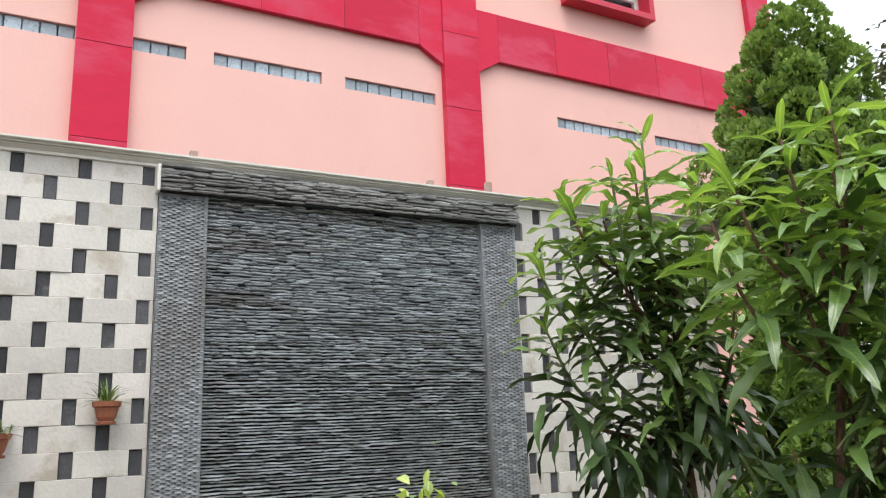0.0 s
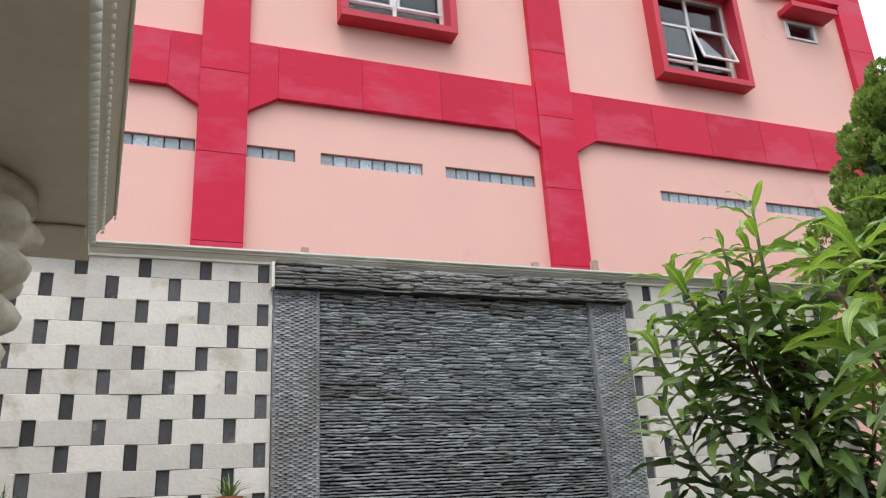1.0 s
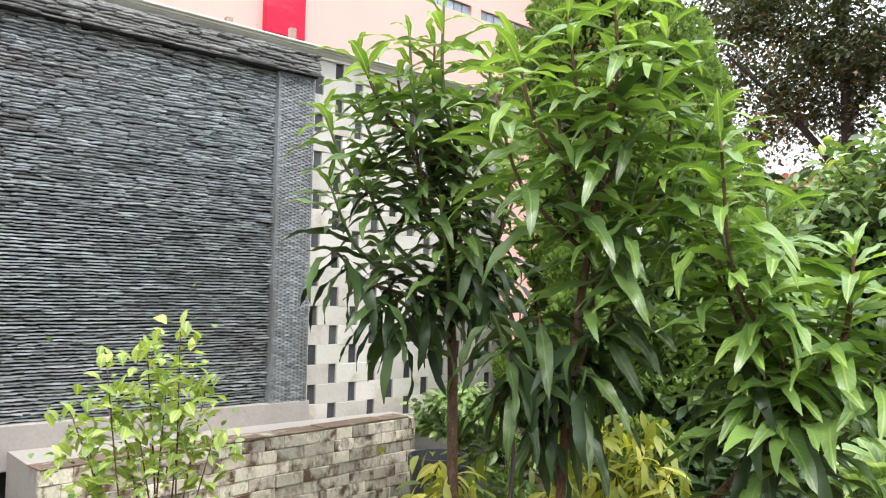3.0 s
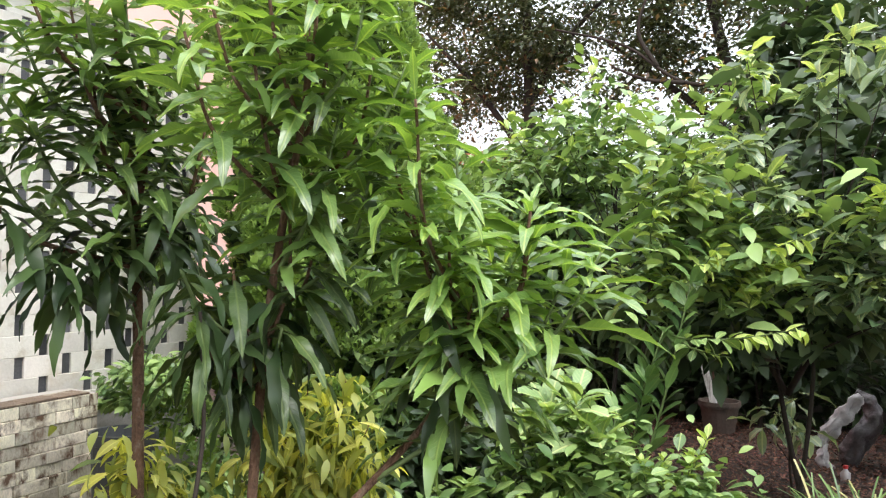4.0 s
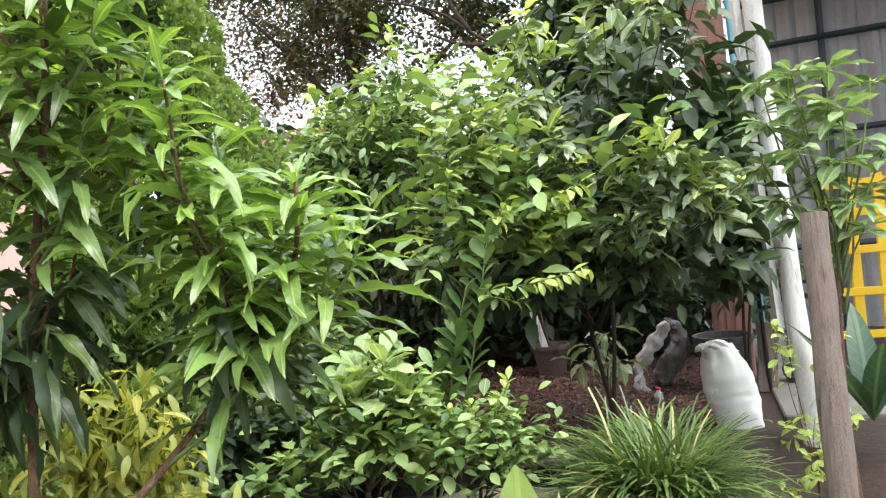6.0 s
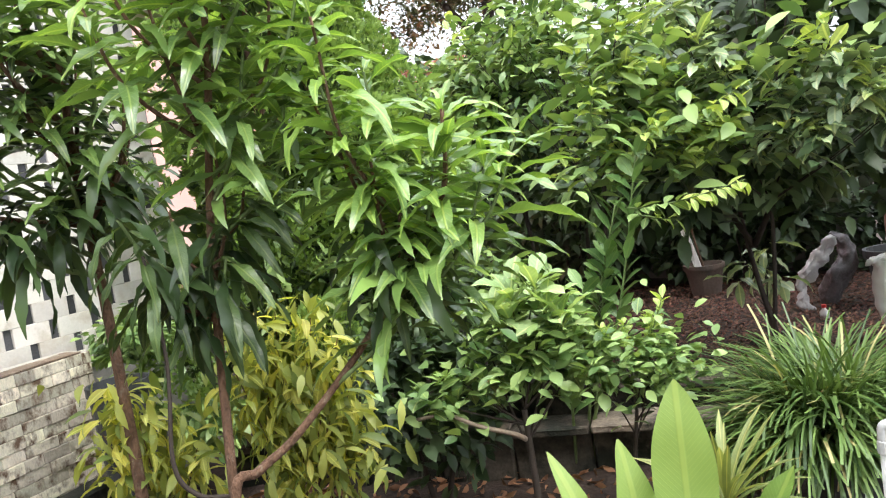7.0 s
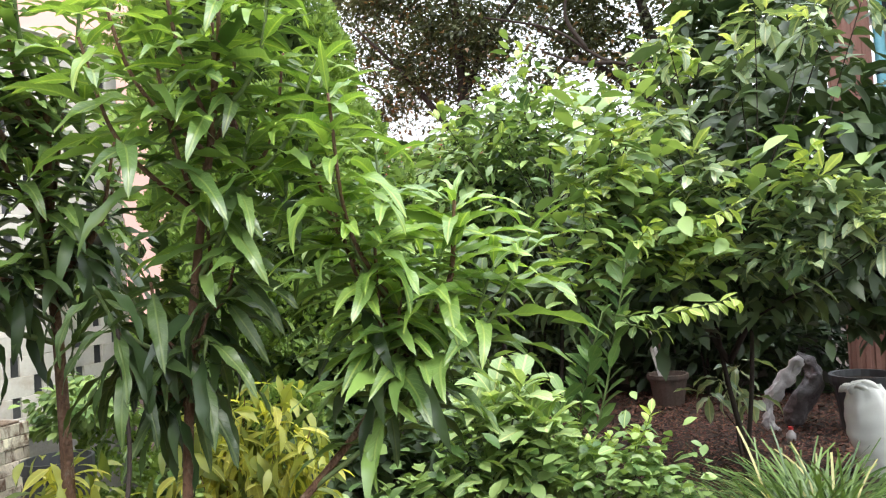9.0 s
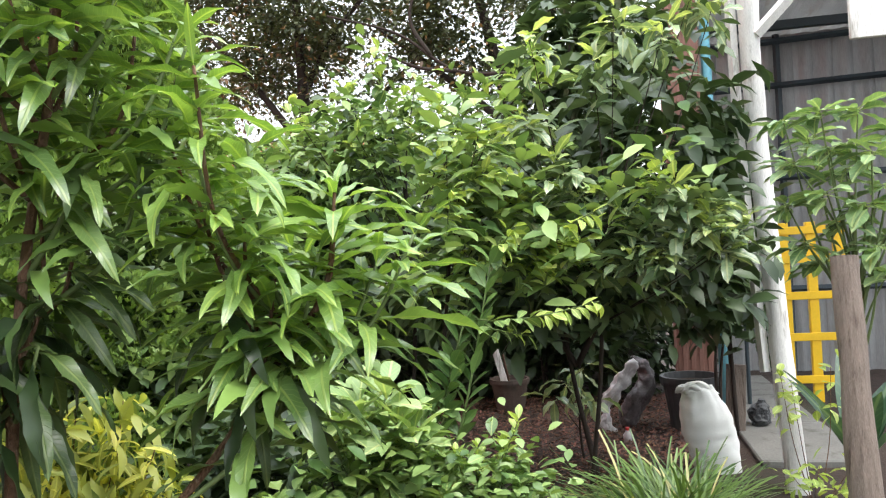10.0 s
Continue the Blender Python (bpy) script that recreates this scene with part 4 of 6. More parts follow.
mango("tall young mango tree with bright new leaves at its tips", [(1.9, 1.62, 0), (2.02, 1.66, 0.76), (2.16, 1.71, 1.49), (2.19, 1.62, 2.05), (2.16, 1.56, 2.3)], 0.018,
      [(2.14, 1.54, 2.6), (2.05, 1.65, 2.52), (1.95, 1.78, 2.45), (2.24, 1.42, 2.48), (2.35, 1.35, 2.24), (2.07, 1.71, 2.27), (1.93, 1.84, 2.3), (2.26, 1.52, 2.12), (2.34, 1.46, 1.95), (2.2, 1.67, 1.86), (2.3, 1.6, 2.4), (2.4, 1.5, 2.3), (2.3, 1.75, 2.2), (2.4, 1.36, 2.21), (2.2, 1.6, 2.42)], 19, [(2.08, 1.78, 1.62), (2.2, 1.7, 1.58), (2.25, 1.62, 1.65), (2.2, 1.78, 1.5), (2.02, 1.85, 1.5), (1.99, 1.8, 1.42), (2.14, 1.64, 1.45), (1.95, 1.86, 1.62)], fresh=1.6, hanging=11)
mango("low leaning mango branch with long drooping leaves", [(1.93, 1.57, 0.0), (1.94, 1.58, 0.74), (2.02, 1.54, 0.82), (2.13, 1.46, 0.9), (2.33, 1.29, 1.14), (2.46, 1.12, 1.42)], 0.018,
      [(2.27, 1.27, 2.12), (2.28, 1.3, 1.98), (2.47, 0.99, 1.8), (2.46, 1.04, 1.64), (2.52, 0.9, 1.6), (2.56, 0.8, 1.68), (2.36, 1.2, 1.74), (2.4, 1.14, 1.58), (2.43, 1.07, 1.45), (2.31, 1.3, 1.8), (2.4, 1.2, 1.95), (2.5, 1.0, 1.7), (2.42, 1.25, 1.66), (2.37, 1.42, 2.0), (2.5, 1.0, 1.8)], 17, [(2.4, 1.15, 1.42), (2.35, 1.25, 1.5)], fresh=2.5, hanging=9, size=1.08, run=0.42)
vine = thing("bare_stem", "thin bare bent stem hanging between the trunks", "stem")
bm = bmesh.new()
tube(bm, spline([(1.95, 1.78, 1.5), (1.93, 1.74, 1.18), (1.86, 1.71, 0.9), (1.88, 1.66, 0.8), (1.94, 1.6, 0.77)], 6), 0.005, 0.009, 7)
part("stem", bm, BARK_DARK, vine, smooth=True)


def bush(name, label, category, base, tips, pools, per_tip, spread, bark=BARK, el=(40, -50), size=(0.8, 1.2), r0=0.012, bright=0.3, group="", fork=0.45, fill=0, shape=None, fill_mat=None, back=0.35, span=0.8):
    """Shrub: a short trunk, stems to the tips, leaves round the last part of each stem, more leaves inside."""
    b = thing(name, label, category, group, base)
    base = Vector(base)
    tips = [Vector(t) - base for t in tips]
    mid = sum(tips, Vector()) / len(tips)
    bm = bmesh.new()
    top = Vector((mid.x * 0.5, mid.y * 0.5, mid.z * fork))
    tr = stem_to(bm, (0, 0, -0.04), top, r0 * 1.5, r0, 0, 8)
    part("trunk", bm, bark, b, smooth=True)
    c = Cloud()
    for t in tips:
        bm = bmesh.new()
        st = stem_to(bm, tr[R.randrange(int(len(tr) * 0.7), len(tr))], t, r0 * 0.5, r0 * 0.22)
        part("stem", bm, bark, b, smooth=True)
        az = R.uniform(0, 6.28)
        for k in range(per_tip):
            s = k / per_tip
            p = st[-1].lerp(st[max(0, len(st) - 5)], s * span) + Vector((R.gauss(0, spread), R.gauss(0, spread), R.gauss(0, spread)))
            az += 2.4 + R.uniform(-0.4, 0.4)
            e = radians(el[0] + (el[1] - el[0]) * s + R.uniform(-25, 25))
            lay(pools[0] if s < bright and len(pools) > 1 else pools[-1], b, turn(p, az, e, R.uniform(-0.6, 0.6), R.uniform(*size)))
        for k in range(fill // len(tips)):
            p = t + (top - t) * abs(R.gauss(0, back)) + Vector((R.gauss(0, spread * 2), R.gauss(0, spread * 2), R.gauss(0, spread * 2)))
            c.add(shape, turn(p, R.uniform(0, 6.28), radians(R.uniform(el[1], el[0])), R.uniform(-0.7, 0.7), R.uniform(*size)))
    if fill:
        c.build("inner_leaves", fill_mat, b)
    return b


def mass(parent, name, material, shape, centre, radii, count, el=(30, -60), shell=0.55, size=(0.7, 1.3), label="", lumps=7, seed=1, clump=(0.3, 0.55)):
    """A crown of many leaves in uneven lumps with gaps."""
    rr = random.Random(seed)
    c = Cloud()
    heads = []
    for _ in range(lumps):
        d = Vector((rr.gauss(0, 1), rr.gauss(0, 1), rr.gauss(0, 1))).normalized() * rr.uniform(0.35, 0.8)
        heads.append((Vector((d.x * radii[0], d.y * radii[1], d.z * radii[2])), rr.uniform(*clump)))
    for _ in range(count):
        h, q = rr.choice(heads)
        d = Vector((rr.gauss(0, 1), rr.gauss(0, 1), rr.gauss(0, 1))).normalized() * (rr.uniform(shell, 1.05))
        p = Vector(centre) + h + Vector((d.x * radii[0] * q, d.y * radii[1] * q, d.z * radii[2] * q))
        if p.z < 0.05:
            continue
        az = math.atan2(d.y, d.x) + rr.uniform(-1.2, 1.2)
        c.add(shape, turn(p, az, radians(rr.uniform(el[1], el[0])), rr.uniform(-0.8, 0.8), rr.uniform(*size)))
    return c.build(name, material, parent, label)


# yellow-green shrubs under the mangoes
bush("shrub", "yellow-green shrub with drooping pointed leaves under the mango trees", "shrub", (2.6, 2.0, 0.0),
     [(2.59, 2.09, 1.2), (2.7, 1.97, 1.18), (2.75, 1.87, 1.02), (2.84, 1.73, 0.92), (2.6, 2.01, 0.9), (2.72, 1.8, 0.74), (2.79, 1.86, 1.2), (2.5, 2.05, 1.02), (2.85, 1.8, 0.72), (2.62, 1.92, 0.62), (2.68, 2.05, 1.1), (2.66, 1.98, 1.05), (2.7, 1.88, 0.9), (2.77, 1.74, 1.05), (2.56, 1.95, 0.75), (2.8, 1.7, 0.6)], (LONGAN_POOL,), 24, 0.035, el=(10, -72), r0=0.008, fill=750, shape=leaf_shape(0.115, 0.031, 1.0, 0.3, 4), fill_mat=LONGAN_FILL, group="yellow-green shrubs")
bush("shrub", "small yellow-green shrub beside the sandstone planter", "shrub", (2.35, 2.35, 0.0),
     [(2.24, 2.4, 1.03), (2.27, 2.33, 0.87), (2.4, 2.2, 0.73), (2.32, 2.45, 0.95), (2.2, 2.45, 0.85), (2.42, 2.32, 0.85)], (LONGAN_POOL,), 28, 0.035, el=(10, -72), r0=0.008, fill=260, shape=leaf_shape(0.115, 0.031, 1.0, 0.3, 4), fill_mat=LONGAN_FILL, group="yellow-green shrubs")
# lime saplings by the kerb
lime = bush("lime_sapling", "small lime tree with a pale fresh crown and darker rounded leaves", "lime tree", (3.22, 1.2, 0.0),
     [(3.4, 1.15, 0.9), (3.45, 0.98, 0.82), (3.2, 1.46, 0.73), (3.1, 1.6, 0.68), (3.28, 1.34, 0.8), (3.35, 1.1, 0.82), (3.3, 1.25, 0.76), (3.38, 1.05, 0.78)], (LIME_POOL,), 24, 0.045, bark=BARK_DARK, el=(40, -35), r0=0.012, fill=330, span=0.3, back=0.08, fork=0.75, shape=leaf_shape(0.085, 0.047, 0.5, 0.25, 4, 0.75), fill_mat=SHRUB)
for tip in ((3.35, 1.24, 1.07), (3.38, 1.14, 1.11), (3.37, 1.1, 1.0), (3.32, 1.25, 0.98), (3.38, 1.04, 0.95), (3.3, 1.32, 1.0)):
    bm = bmesh.new()
    st = stem_to(bm, (0.11, 0.03, 0.6), Vector(tip) - lime.location, 0.006, 0.003)
    part("stem", bm, BARK_GREEN, lime, smooth=True)
    for k in range(12):
        lay(LIME_BIG_POOL, lime, turn(st[-1] - Vector((0, 0, 0.007 * k)), k * 2.4, radians(58 - 5.0 * k + R.uniform(-12, 12)), R.uniform(-0.4, 0.4), R.uniform(0.75, 1.1)))
bm = bmesh.new()
tube(bm, spline([Vector(p) - lime.location for p in ((3.24, 1.22, 0.47), (3.2, 1.26, 0.508), (3.14, 1.38, 0.56), (3.1, 1.5, 0.62), (3.02, 1.6, 0.63))], 5), 0.012, 0.007, 8)
part("bare_branch", bm, DRYWOOD, lime, "pale bare broken branch", smooth=True)
low_lime = bush("lime_sapling", "low lime shrub with a fresh yellow-green shoot", "lime tree", (3.5, 0.85, 0.0),
     [(3.49, 0.75, 0.7), (3.43, 0.91, 0.73), (3.5, 0.64, 0.72), (3.45, 0.82, 0.78), (3.52, 0.72, 0.78), (3.4, 0.95, 0.74), (3.55, 0.6, 0.72)], (LIME_POOL,), 24, 0.045, bark=BARK_DARK, el=(40, -30), r0=0.008, fill=420, span=0.35, back=0.1, fork=0.7, shape=leaf_shape(0.075, 0.042, 0.5, 0.25, 4, 0.75), fill_mat=SHRUB, size=(0.65, 0.95))
for tip in ((3.56, 0.66, 0.97), (3.54, 0.72, 0.88), (3.5, 0.82, 0.88), (3.46, 0.9, 0.86)):
    bm = bmesh.new()
    st = stem_to(bm, (0.0, -0.05, 0.55), Vector(tip) - low_lime.location, 0.005, 0.002)
    part("stem", bm, BARK_GREEN, low_lime, smooth=True)
    for k in range(13):
        lay(LIME_NEW_POOL, low_lime, turn(st[-1].lerp(st[-5], k / 13), k * 2.4, radians(62 - 3 * k + R.uniform(-12, 12)), R.uniform(-0.4, 0.4), R.uniform(0.5, 0.85)))
# upright stems with paired fleshy leaves
zz = thing("fleshy_stem_plant", "upright plant with thick paired dark green leaves", "plant", "", (4.22, 1.2, 0.1))
for a, b in (((3.8, 1.28, 0.3), (4.05, 0.8, 1.62)), ((3.82, 1.26, 0.3), (4.02, 0.93, 1.35)), ((3.76, 1.3, 0.3), (3.95, 1.12, 0.98)), ((3.8, 1.22, 0.3), (4.02, 1.0, 1.12))):
    bm = bmesh.new()
    st = stem_to(bm, Vector(a) - zz.location + Vector((0.22, 0, -0.25)), Vector(b) - zz.location, 0.009, 0.004)
    part("stem", bm, BARK_GREEN, zz, smooth=True)
    for k in range(36):
        u = 0.3 + 0.7 * k / 36
        q = u * (len(st) - 1)
        p = st[int(q)].lerp(st[min(int(q) + 1, len(st) - 1)], q - int(q))
        lay(FLESHY_POOL, zz, turn(p, (1.35 if k % 2 else 4.5) + R.uniform(-0.5, 0.5), radians(52 + R.uniform(-14, 14)), R.uniform(-0.9, 0.9), R.uniform(0.75, 1.15)))
# large grey-green fruit tree
bush("fruit_tree", "bushy fruit tree with broad glossy grey-green leaves", "fruit tree", (5.22, 0.45, 0.2),
     [(4.44, 0.61, 2.69), (4.46, 0.19, 2.76), (4.48, -0.05, 2.69), (4.52, 0.65, 2.31), (4.26, 0.88, 1.99), (4.32, 0.47, 2.04), (4.33, 0.41, 1.90), (4.35, -0.03, 1.89), (4.35, -0.20, 1.68), (4.30, 0.71, 1.83), (4.36, 0.18, 1.79), (4.33, 0.58, 1.62), (4.36, 0.05, 1.58), (4.70, 0.30, 2.60),
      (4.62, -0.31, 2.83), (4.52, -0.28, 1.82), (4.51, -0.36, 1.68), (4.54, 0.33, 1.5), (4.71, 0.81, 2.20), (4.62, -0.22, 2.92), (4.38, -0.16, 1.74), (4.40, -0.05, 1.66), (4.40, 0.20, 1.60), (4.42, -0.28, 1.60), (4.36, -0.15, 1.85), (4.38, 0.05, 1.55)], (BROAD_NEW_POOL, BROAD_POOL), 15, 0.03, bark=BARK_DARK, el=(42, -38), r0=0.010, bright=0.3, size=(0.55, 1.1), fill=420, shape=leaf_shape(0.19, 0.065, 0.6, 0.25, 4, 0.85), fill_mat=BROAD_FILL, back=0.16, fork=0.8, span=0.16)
lemon = bush("lemon_tree", "lemon branches with bright oval leaves before the darker fruit tree", "lemon tree", (4.62, 1.42, 0.2), [(4.3, 0.39, 1.65), (4.29, 0.5, 1.6), (4.29, 0.55, 1.6), (4.27, 0.68, 1.68), (4.24, 0.82, 1.8), (4.2, 0.96, 1.94), (4.17, 1.01, 2.11), (4.19, 0.83, 2.28), (4.15, 1.15, 1.6), (4.3, 0.62, 1.95), (4.4, -0.05, 1.98), (4.25, 0.9, 1.55)], (LIME_NEW_POOL, LIME_POOL), 24, 0.06, bark=BARK_DARK, r0=0.009, el=(45, -35), bright=0.7, fill=520, shape=leaf_shape(0.11, 0.05, 0.6, 0.25, 4, 0.8), fill_mat=SHRUB, back=0.12, fork=0.95, size=(0.85, 1.5))
for a, b in (((4.3, 0.95, 1.72), (4.22, 0.40, 1.62)), ((4.3, 0.8, 1.72), (4.2, 0.55, 1.5)), ((4.28, 1.0, 1.95), (4.15, 0.75, 1.98))):
    bm = bmesh.new()
    st = stem_to(bm, Vector(a) - lemon.location, Vector(b) - lemon.location, 0.006, 0.002, -0.03)
    part("stem", bm, BARK_GREEN, lemon, smooth=True)
    for k in range(20):
        q = (0.15 + 0.85 * k / 20) * (len(st) - 1)
        p = st[int(q)].lerp(st[min(int(q) + 1, len(st) - 1)], q - int(q))
        lay(LIME_NEW_POOL if k > 5 else LIME_POOL, lemon, turn(p, -1.4 + (0.9 if k % 2 else -0.9) + R.uniform(-0.5, 0.5), radians(R.uniform(-40, 45)), R.uniform(-0.6, 0.6), R.uniform(1.0, 1.7)))
for pts_, n_ in (([(4.6, 1.0, 1.5), (4.2, 0.95, 1.35), (3.98, 0.82, 1.323), (3.95, 0.63, 1.332), (3.95, 0.48, 1.358), (3.95, 0.33, 1.392)], 30), ([(4.2, 0.95, 1.35), (4.0, 0.8, 1.28), (3.95, 0.62, 1.25)], 8), ([(4.5, 0.9, 1.6), (4.1, 0.8, 1.6), (4.0, 0.68, 1.75)], 14), ([(4.5, 0.7, 1.7), (4.12, 0.5, 1.72), (4.05, 0.3, 1.8)], 14), ([(4.5, 0.9, 1.7), (4.1, 1.0, 1.75), (4.0, 0.95, 1.95)], 14)):
    st = spline([Vector(p) - lemon.location for p in pts_], 6)
    bm = bmesh.new()
    tube(bm, st, 0.006, 0.002, 6)
    part("twig", bm, BARK_GREEN, lemon, smooth=True)
    for k in range(n_):
        q = (0.4 + 0.6 * k / n_) * (len(st) - 1)
        i = min(int(q), len(st) - 2)
        along_ = st[i + 1] - st[i]
        lay(LIME_NEW_POOL if k > n_ // 3 else LIME_POOL, lemon, turn(st[i].lerp(st[i + 1], q - i), math.atan2(along_.y, along_.x) + (0.8 if k % 2 else -0.8) + R.uniform(-0.4, 0.4), radians(R.uniform(-55, 40)), R.uniform(-0.6, 0.6), R.uniform(0.6, 1.15)))
tree = thing("fruit_tree", "dense fruit tree with broad leaves coloured dark for shade", "fruit tree", "", (5.4, 0.4, 0.2))
bm = bmesh.new()
for a, b in (((0, 0, 0), (0.1, 0.2, 1.3)), ((0.05, 0.1, 0.7), (-0.2, -0.4, 1.8)), ((0.05, 0.1, 0.7), (0.2, 0.7, 1.9))):
    stem_to(bm, a, b, 0.02, 0.01, 0, 8)
part("trunk", bm, BARK_DARK, tree, smooth=True)
# these crowns get their shade from the dark leaf colour
mass(tree, "crown", SHADE, leaf_shape(0.18, 0.075, 0.7, 0.25, 3, 0.85), (-0.1, 0.0, 1.75), (0.75, 1.15, 1.0), 2200, lumps=18, seed=3)
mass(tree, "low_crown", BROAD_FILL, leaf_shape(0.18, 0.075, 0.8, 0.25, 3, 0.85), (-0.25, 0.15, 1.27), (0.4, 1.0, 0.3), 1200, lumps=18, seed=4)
mass(tree, "upper_crown", SHADE, leaf_shape(0.18, 0.075, 0.8, 0.25, 3, 0.85), (0.75, -0.05, 2.7), (0.45, 0.6, 0.85), 1000, lumps=16, seed=5)
bm = bmesh.new()
stem_to(bm, (0.1, 0.2, 1.2), (0.7, 0.0, 3.3), 0.014, 0.006, 0, 7)
part("limb", bm, BARK_DARK, tree, smooth=True)
bush("citrus_tree", "citrus tree with light upright sprigs rising above the hedge", "citrus tree", (5.3, 1.6, 0.2),
     [(5.3, 1.667, 2.91), (5.3, 1.89, 2.75), (5.2, 1.385, 2.68), (5.3, 1.58, 2.6), (5.0, 1.2, 2.53), (5.0, 2.11, 2.55), (4.9, 0.68, 2.76), (4.9, 0.92, 2.6), (4.8, 0.52, 2.64), (5.1, 1.75, 2.4), (5.0, 1.4, 2.35), (4.95, 1.05, 2.35)],
     (LIME_NEW_POOL, LIME_POOL), 18, 0.035, bark=BARK_DARK, r0=0.01, el=(55, -30), bright=0.35, fill=300, shape=leaf_shape(0.1, 0.045, 0.6, 0.25, 4, 0.8), fill_mat=SHRUB, back=0.2, fork=0.8, size=(0.8, 1.3))
# citrus and shrubs further back
# plants in SHADE carry the back bed's gloom in their leaf colour
for k, (nm, lab, at, cen, rad, cnt, mt, shp) in enumerate((
        ("citrus_tree", "leafy citrus tree with mid-green leaves in the back", (5.5, 1.9, 0.2), (0, 0, 1.75), (0.5, 0.75, 0.85), 2300, SHRUB, leaf_shape(0.10, 0.045, 0.5, 0.25, 3, 0.85)),
        ("citrus_tree", "leafy green tree behind the mango leaves", (4.4, 2.3, 0.0), (0, 0, 1.3), (0.5, 0.6, 0.8), 2000, SHRUB, leaf_shape(0.11, 0.045, 0.5, 0.25, 3, 0.85)),
        ("undergrowth", "dark low undergrowth by the kerb", (3.35, 1.75, 0.0), (0, 0, 0.62), (0.3, 0.42, 0.42), 900, SHADE, leaf_shape(0.10, 0.05, 0.5, 0.25, 3, 0.8)),
        ("undergrowth", "dark green shrub behind the kerb", (4.0, 1.7, 0.0), (0, 0, 0.9), (0.3, 0.5, 0.55), 1000, SHRUB, leaf_shape(0.11, 0.05, 0.5, 0.25, 3, 0.8)),
        ("back_shrub", "leafy green hedge behind the mango trees", (4.05, 2.85, 0.0), (0, 0, 1.15), (0.5, 0.5, 0.95), 2000, SHRUB, leaf_shape(0.11, 0.05, 0.5, 0.25, 3, 0.8)),
        ("back_shrub", "green shrub between the conifer and the citrus", (5.5, 3.0, 0.0), (0, 0, 1.35), (0.5, 0.6, 1.1), 2000, SHRUB, leaf_shape(0.12, 0.055, 0.5, 0.25, 3, 0.8)),
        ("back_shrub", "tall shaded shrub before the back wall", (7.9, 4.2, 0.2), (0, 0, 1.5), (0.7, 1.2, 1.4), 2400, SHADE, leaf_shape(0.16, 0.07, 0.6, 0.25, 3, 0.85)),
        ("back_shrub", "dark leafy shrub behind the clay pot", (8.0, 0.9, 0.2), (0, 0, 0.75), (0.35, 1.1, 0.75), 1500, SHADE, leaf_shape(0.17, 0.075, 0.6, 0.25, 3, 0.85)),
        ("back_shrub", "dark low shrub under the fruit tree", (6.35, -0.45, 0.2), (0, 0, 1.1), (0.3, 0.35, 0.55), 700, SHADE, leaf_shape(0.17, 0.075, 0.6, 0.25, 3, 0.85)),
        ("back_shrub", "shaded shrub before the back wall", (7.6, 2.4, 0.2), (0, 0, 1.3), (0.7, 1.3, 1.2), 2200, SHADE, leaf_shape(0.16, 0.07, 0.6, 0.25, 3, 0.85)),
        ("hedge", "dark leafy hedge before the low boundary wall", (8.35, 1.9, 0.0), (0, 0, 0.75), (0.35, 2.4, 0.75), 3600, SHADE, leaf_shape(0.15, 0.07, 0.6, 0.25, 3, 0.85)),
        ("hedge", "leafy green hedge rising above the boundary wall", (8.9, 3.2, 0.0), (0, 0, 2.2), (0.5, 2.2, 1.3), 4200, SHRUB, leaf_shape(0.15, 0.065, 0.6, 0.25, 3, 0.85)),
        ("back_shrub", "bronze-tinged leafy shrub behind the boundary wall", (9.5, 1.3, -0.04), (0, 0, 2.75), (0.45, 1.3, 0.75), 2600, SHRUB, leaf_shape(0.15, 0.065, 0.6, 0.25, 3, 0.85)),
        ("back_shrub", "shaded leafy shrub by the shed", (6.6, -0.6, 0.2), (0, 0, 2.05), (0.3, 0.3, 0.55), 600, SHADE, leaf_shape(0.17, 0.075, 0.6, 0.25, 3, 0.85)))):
    b = thing(nm, lab, "hedge" if nm == "hedge" else "shrub" if "shrub" in nm or "under" in nm else "citrus tree", "", at)
    for j in range(2):
        bm = bmesh.new()
        stem_to(bm, (0, 0, -0.03), (rad[0] * R.uniform(-0.3, 0.3), rad[1] * R.uniform(-0.3, 0.3), cen[2] + rad[2] * R.uniform(-0.3, 0.4)), 0.018, 0.006)
        part("stem", bm, BARK_DARK, b, smooth=True)
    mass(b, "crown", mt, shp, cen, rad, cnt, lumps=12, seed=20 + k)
    # extra leaves in the darkened colour paint shade within the green crown
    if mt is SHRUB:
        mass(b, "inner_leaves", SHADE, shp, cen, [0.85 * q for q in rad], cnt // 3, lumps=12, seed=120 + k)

# clipped conifer with lobed sprays
con = thing("conifer", "bright green cone-shaped conifer with lobed flat sprays", "conifer", "", (4.29, 3.2, 0.0))
bm = bmesh.new()
tube(bm, [(0, 0, -0.03), (0, 0, 1.5), (0.02, 0, 3.4)], 0.07, 0.02, 8)
part("trunk", bm, BARK, con, smooth=True)
c = Cloud()
rr = random.Random(5)
# one flat spray: three blunt fingers fanned from its foot
spray_v, spray_f = [(0, 0, 0)], []
for j in range(3):
    a_ = -0.7 + 0.7 * j
    r_ = 0.055 * (1.0 - 0.2 * abs(j - 1))
    spray_v += [(0.6 * r_ * math.cos(a_ - 0.4), 0.6 * r_ * math.sin(a_ - 0.4), 0.004), (r_ * math.cos(a_), r_ * math.sin(a_), 0), (0.6 * r_ * math.cos(a_ + 0.4), 0.6 * r_ * math.sin(a_ + 0.4), -0.002)]
    spray_f.append((0, 3 * j + 1, 3 * j + 2, 3 * j + 3))
scale_ = (np.array(spray_v), spray_f)
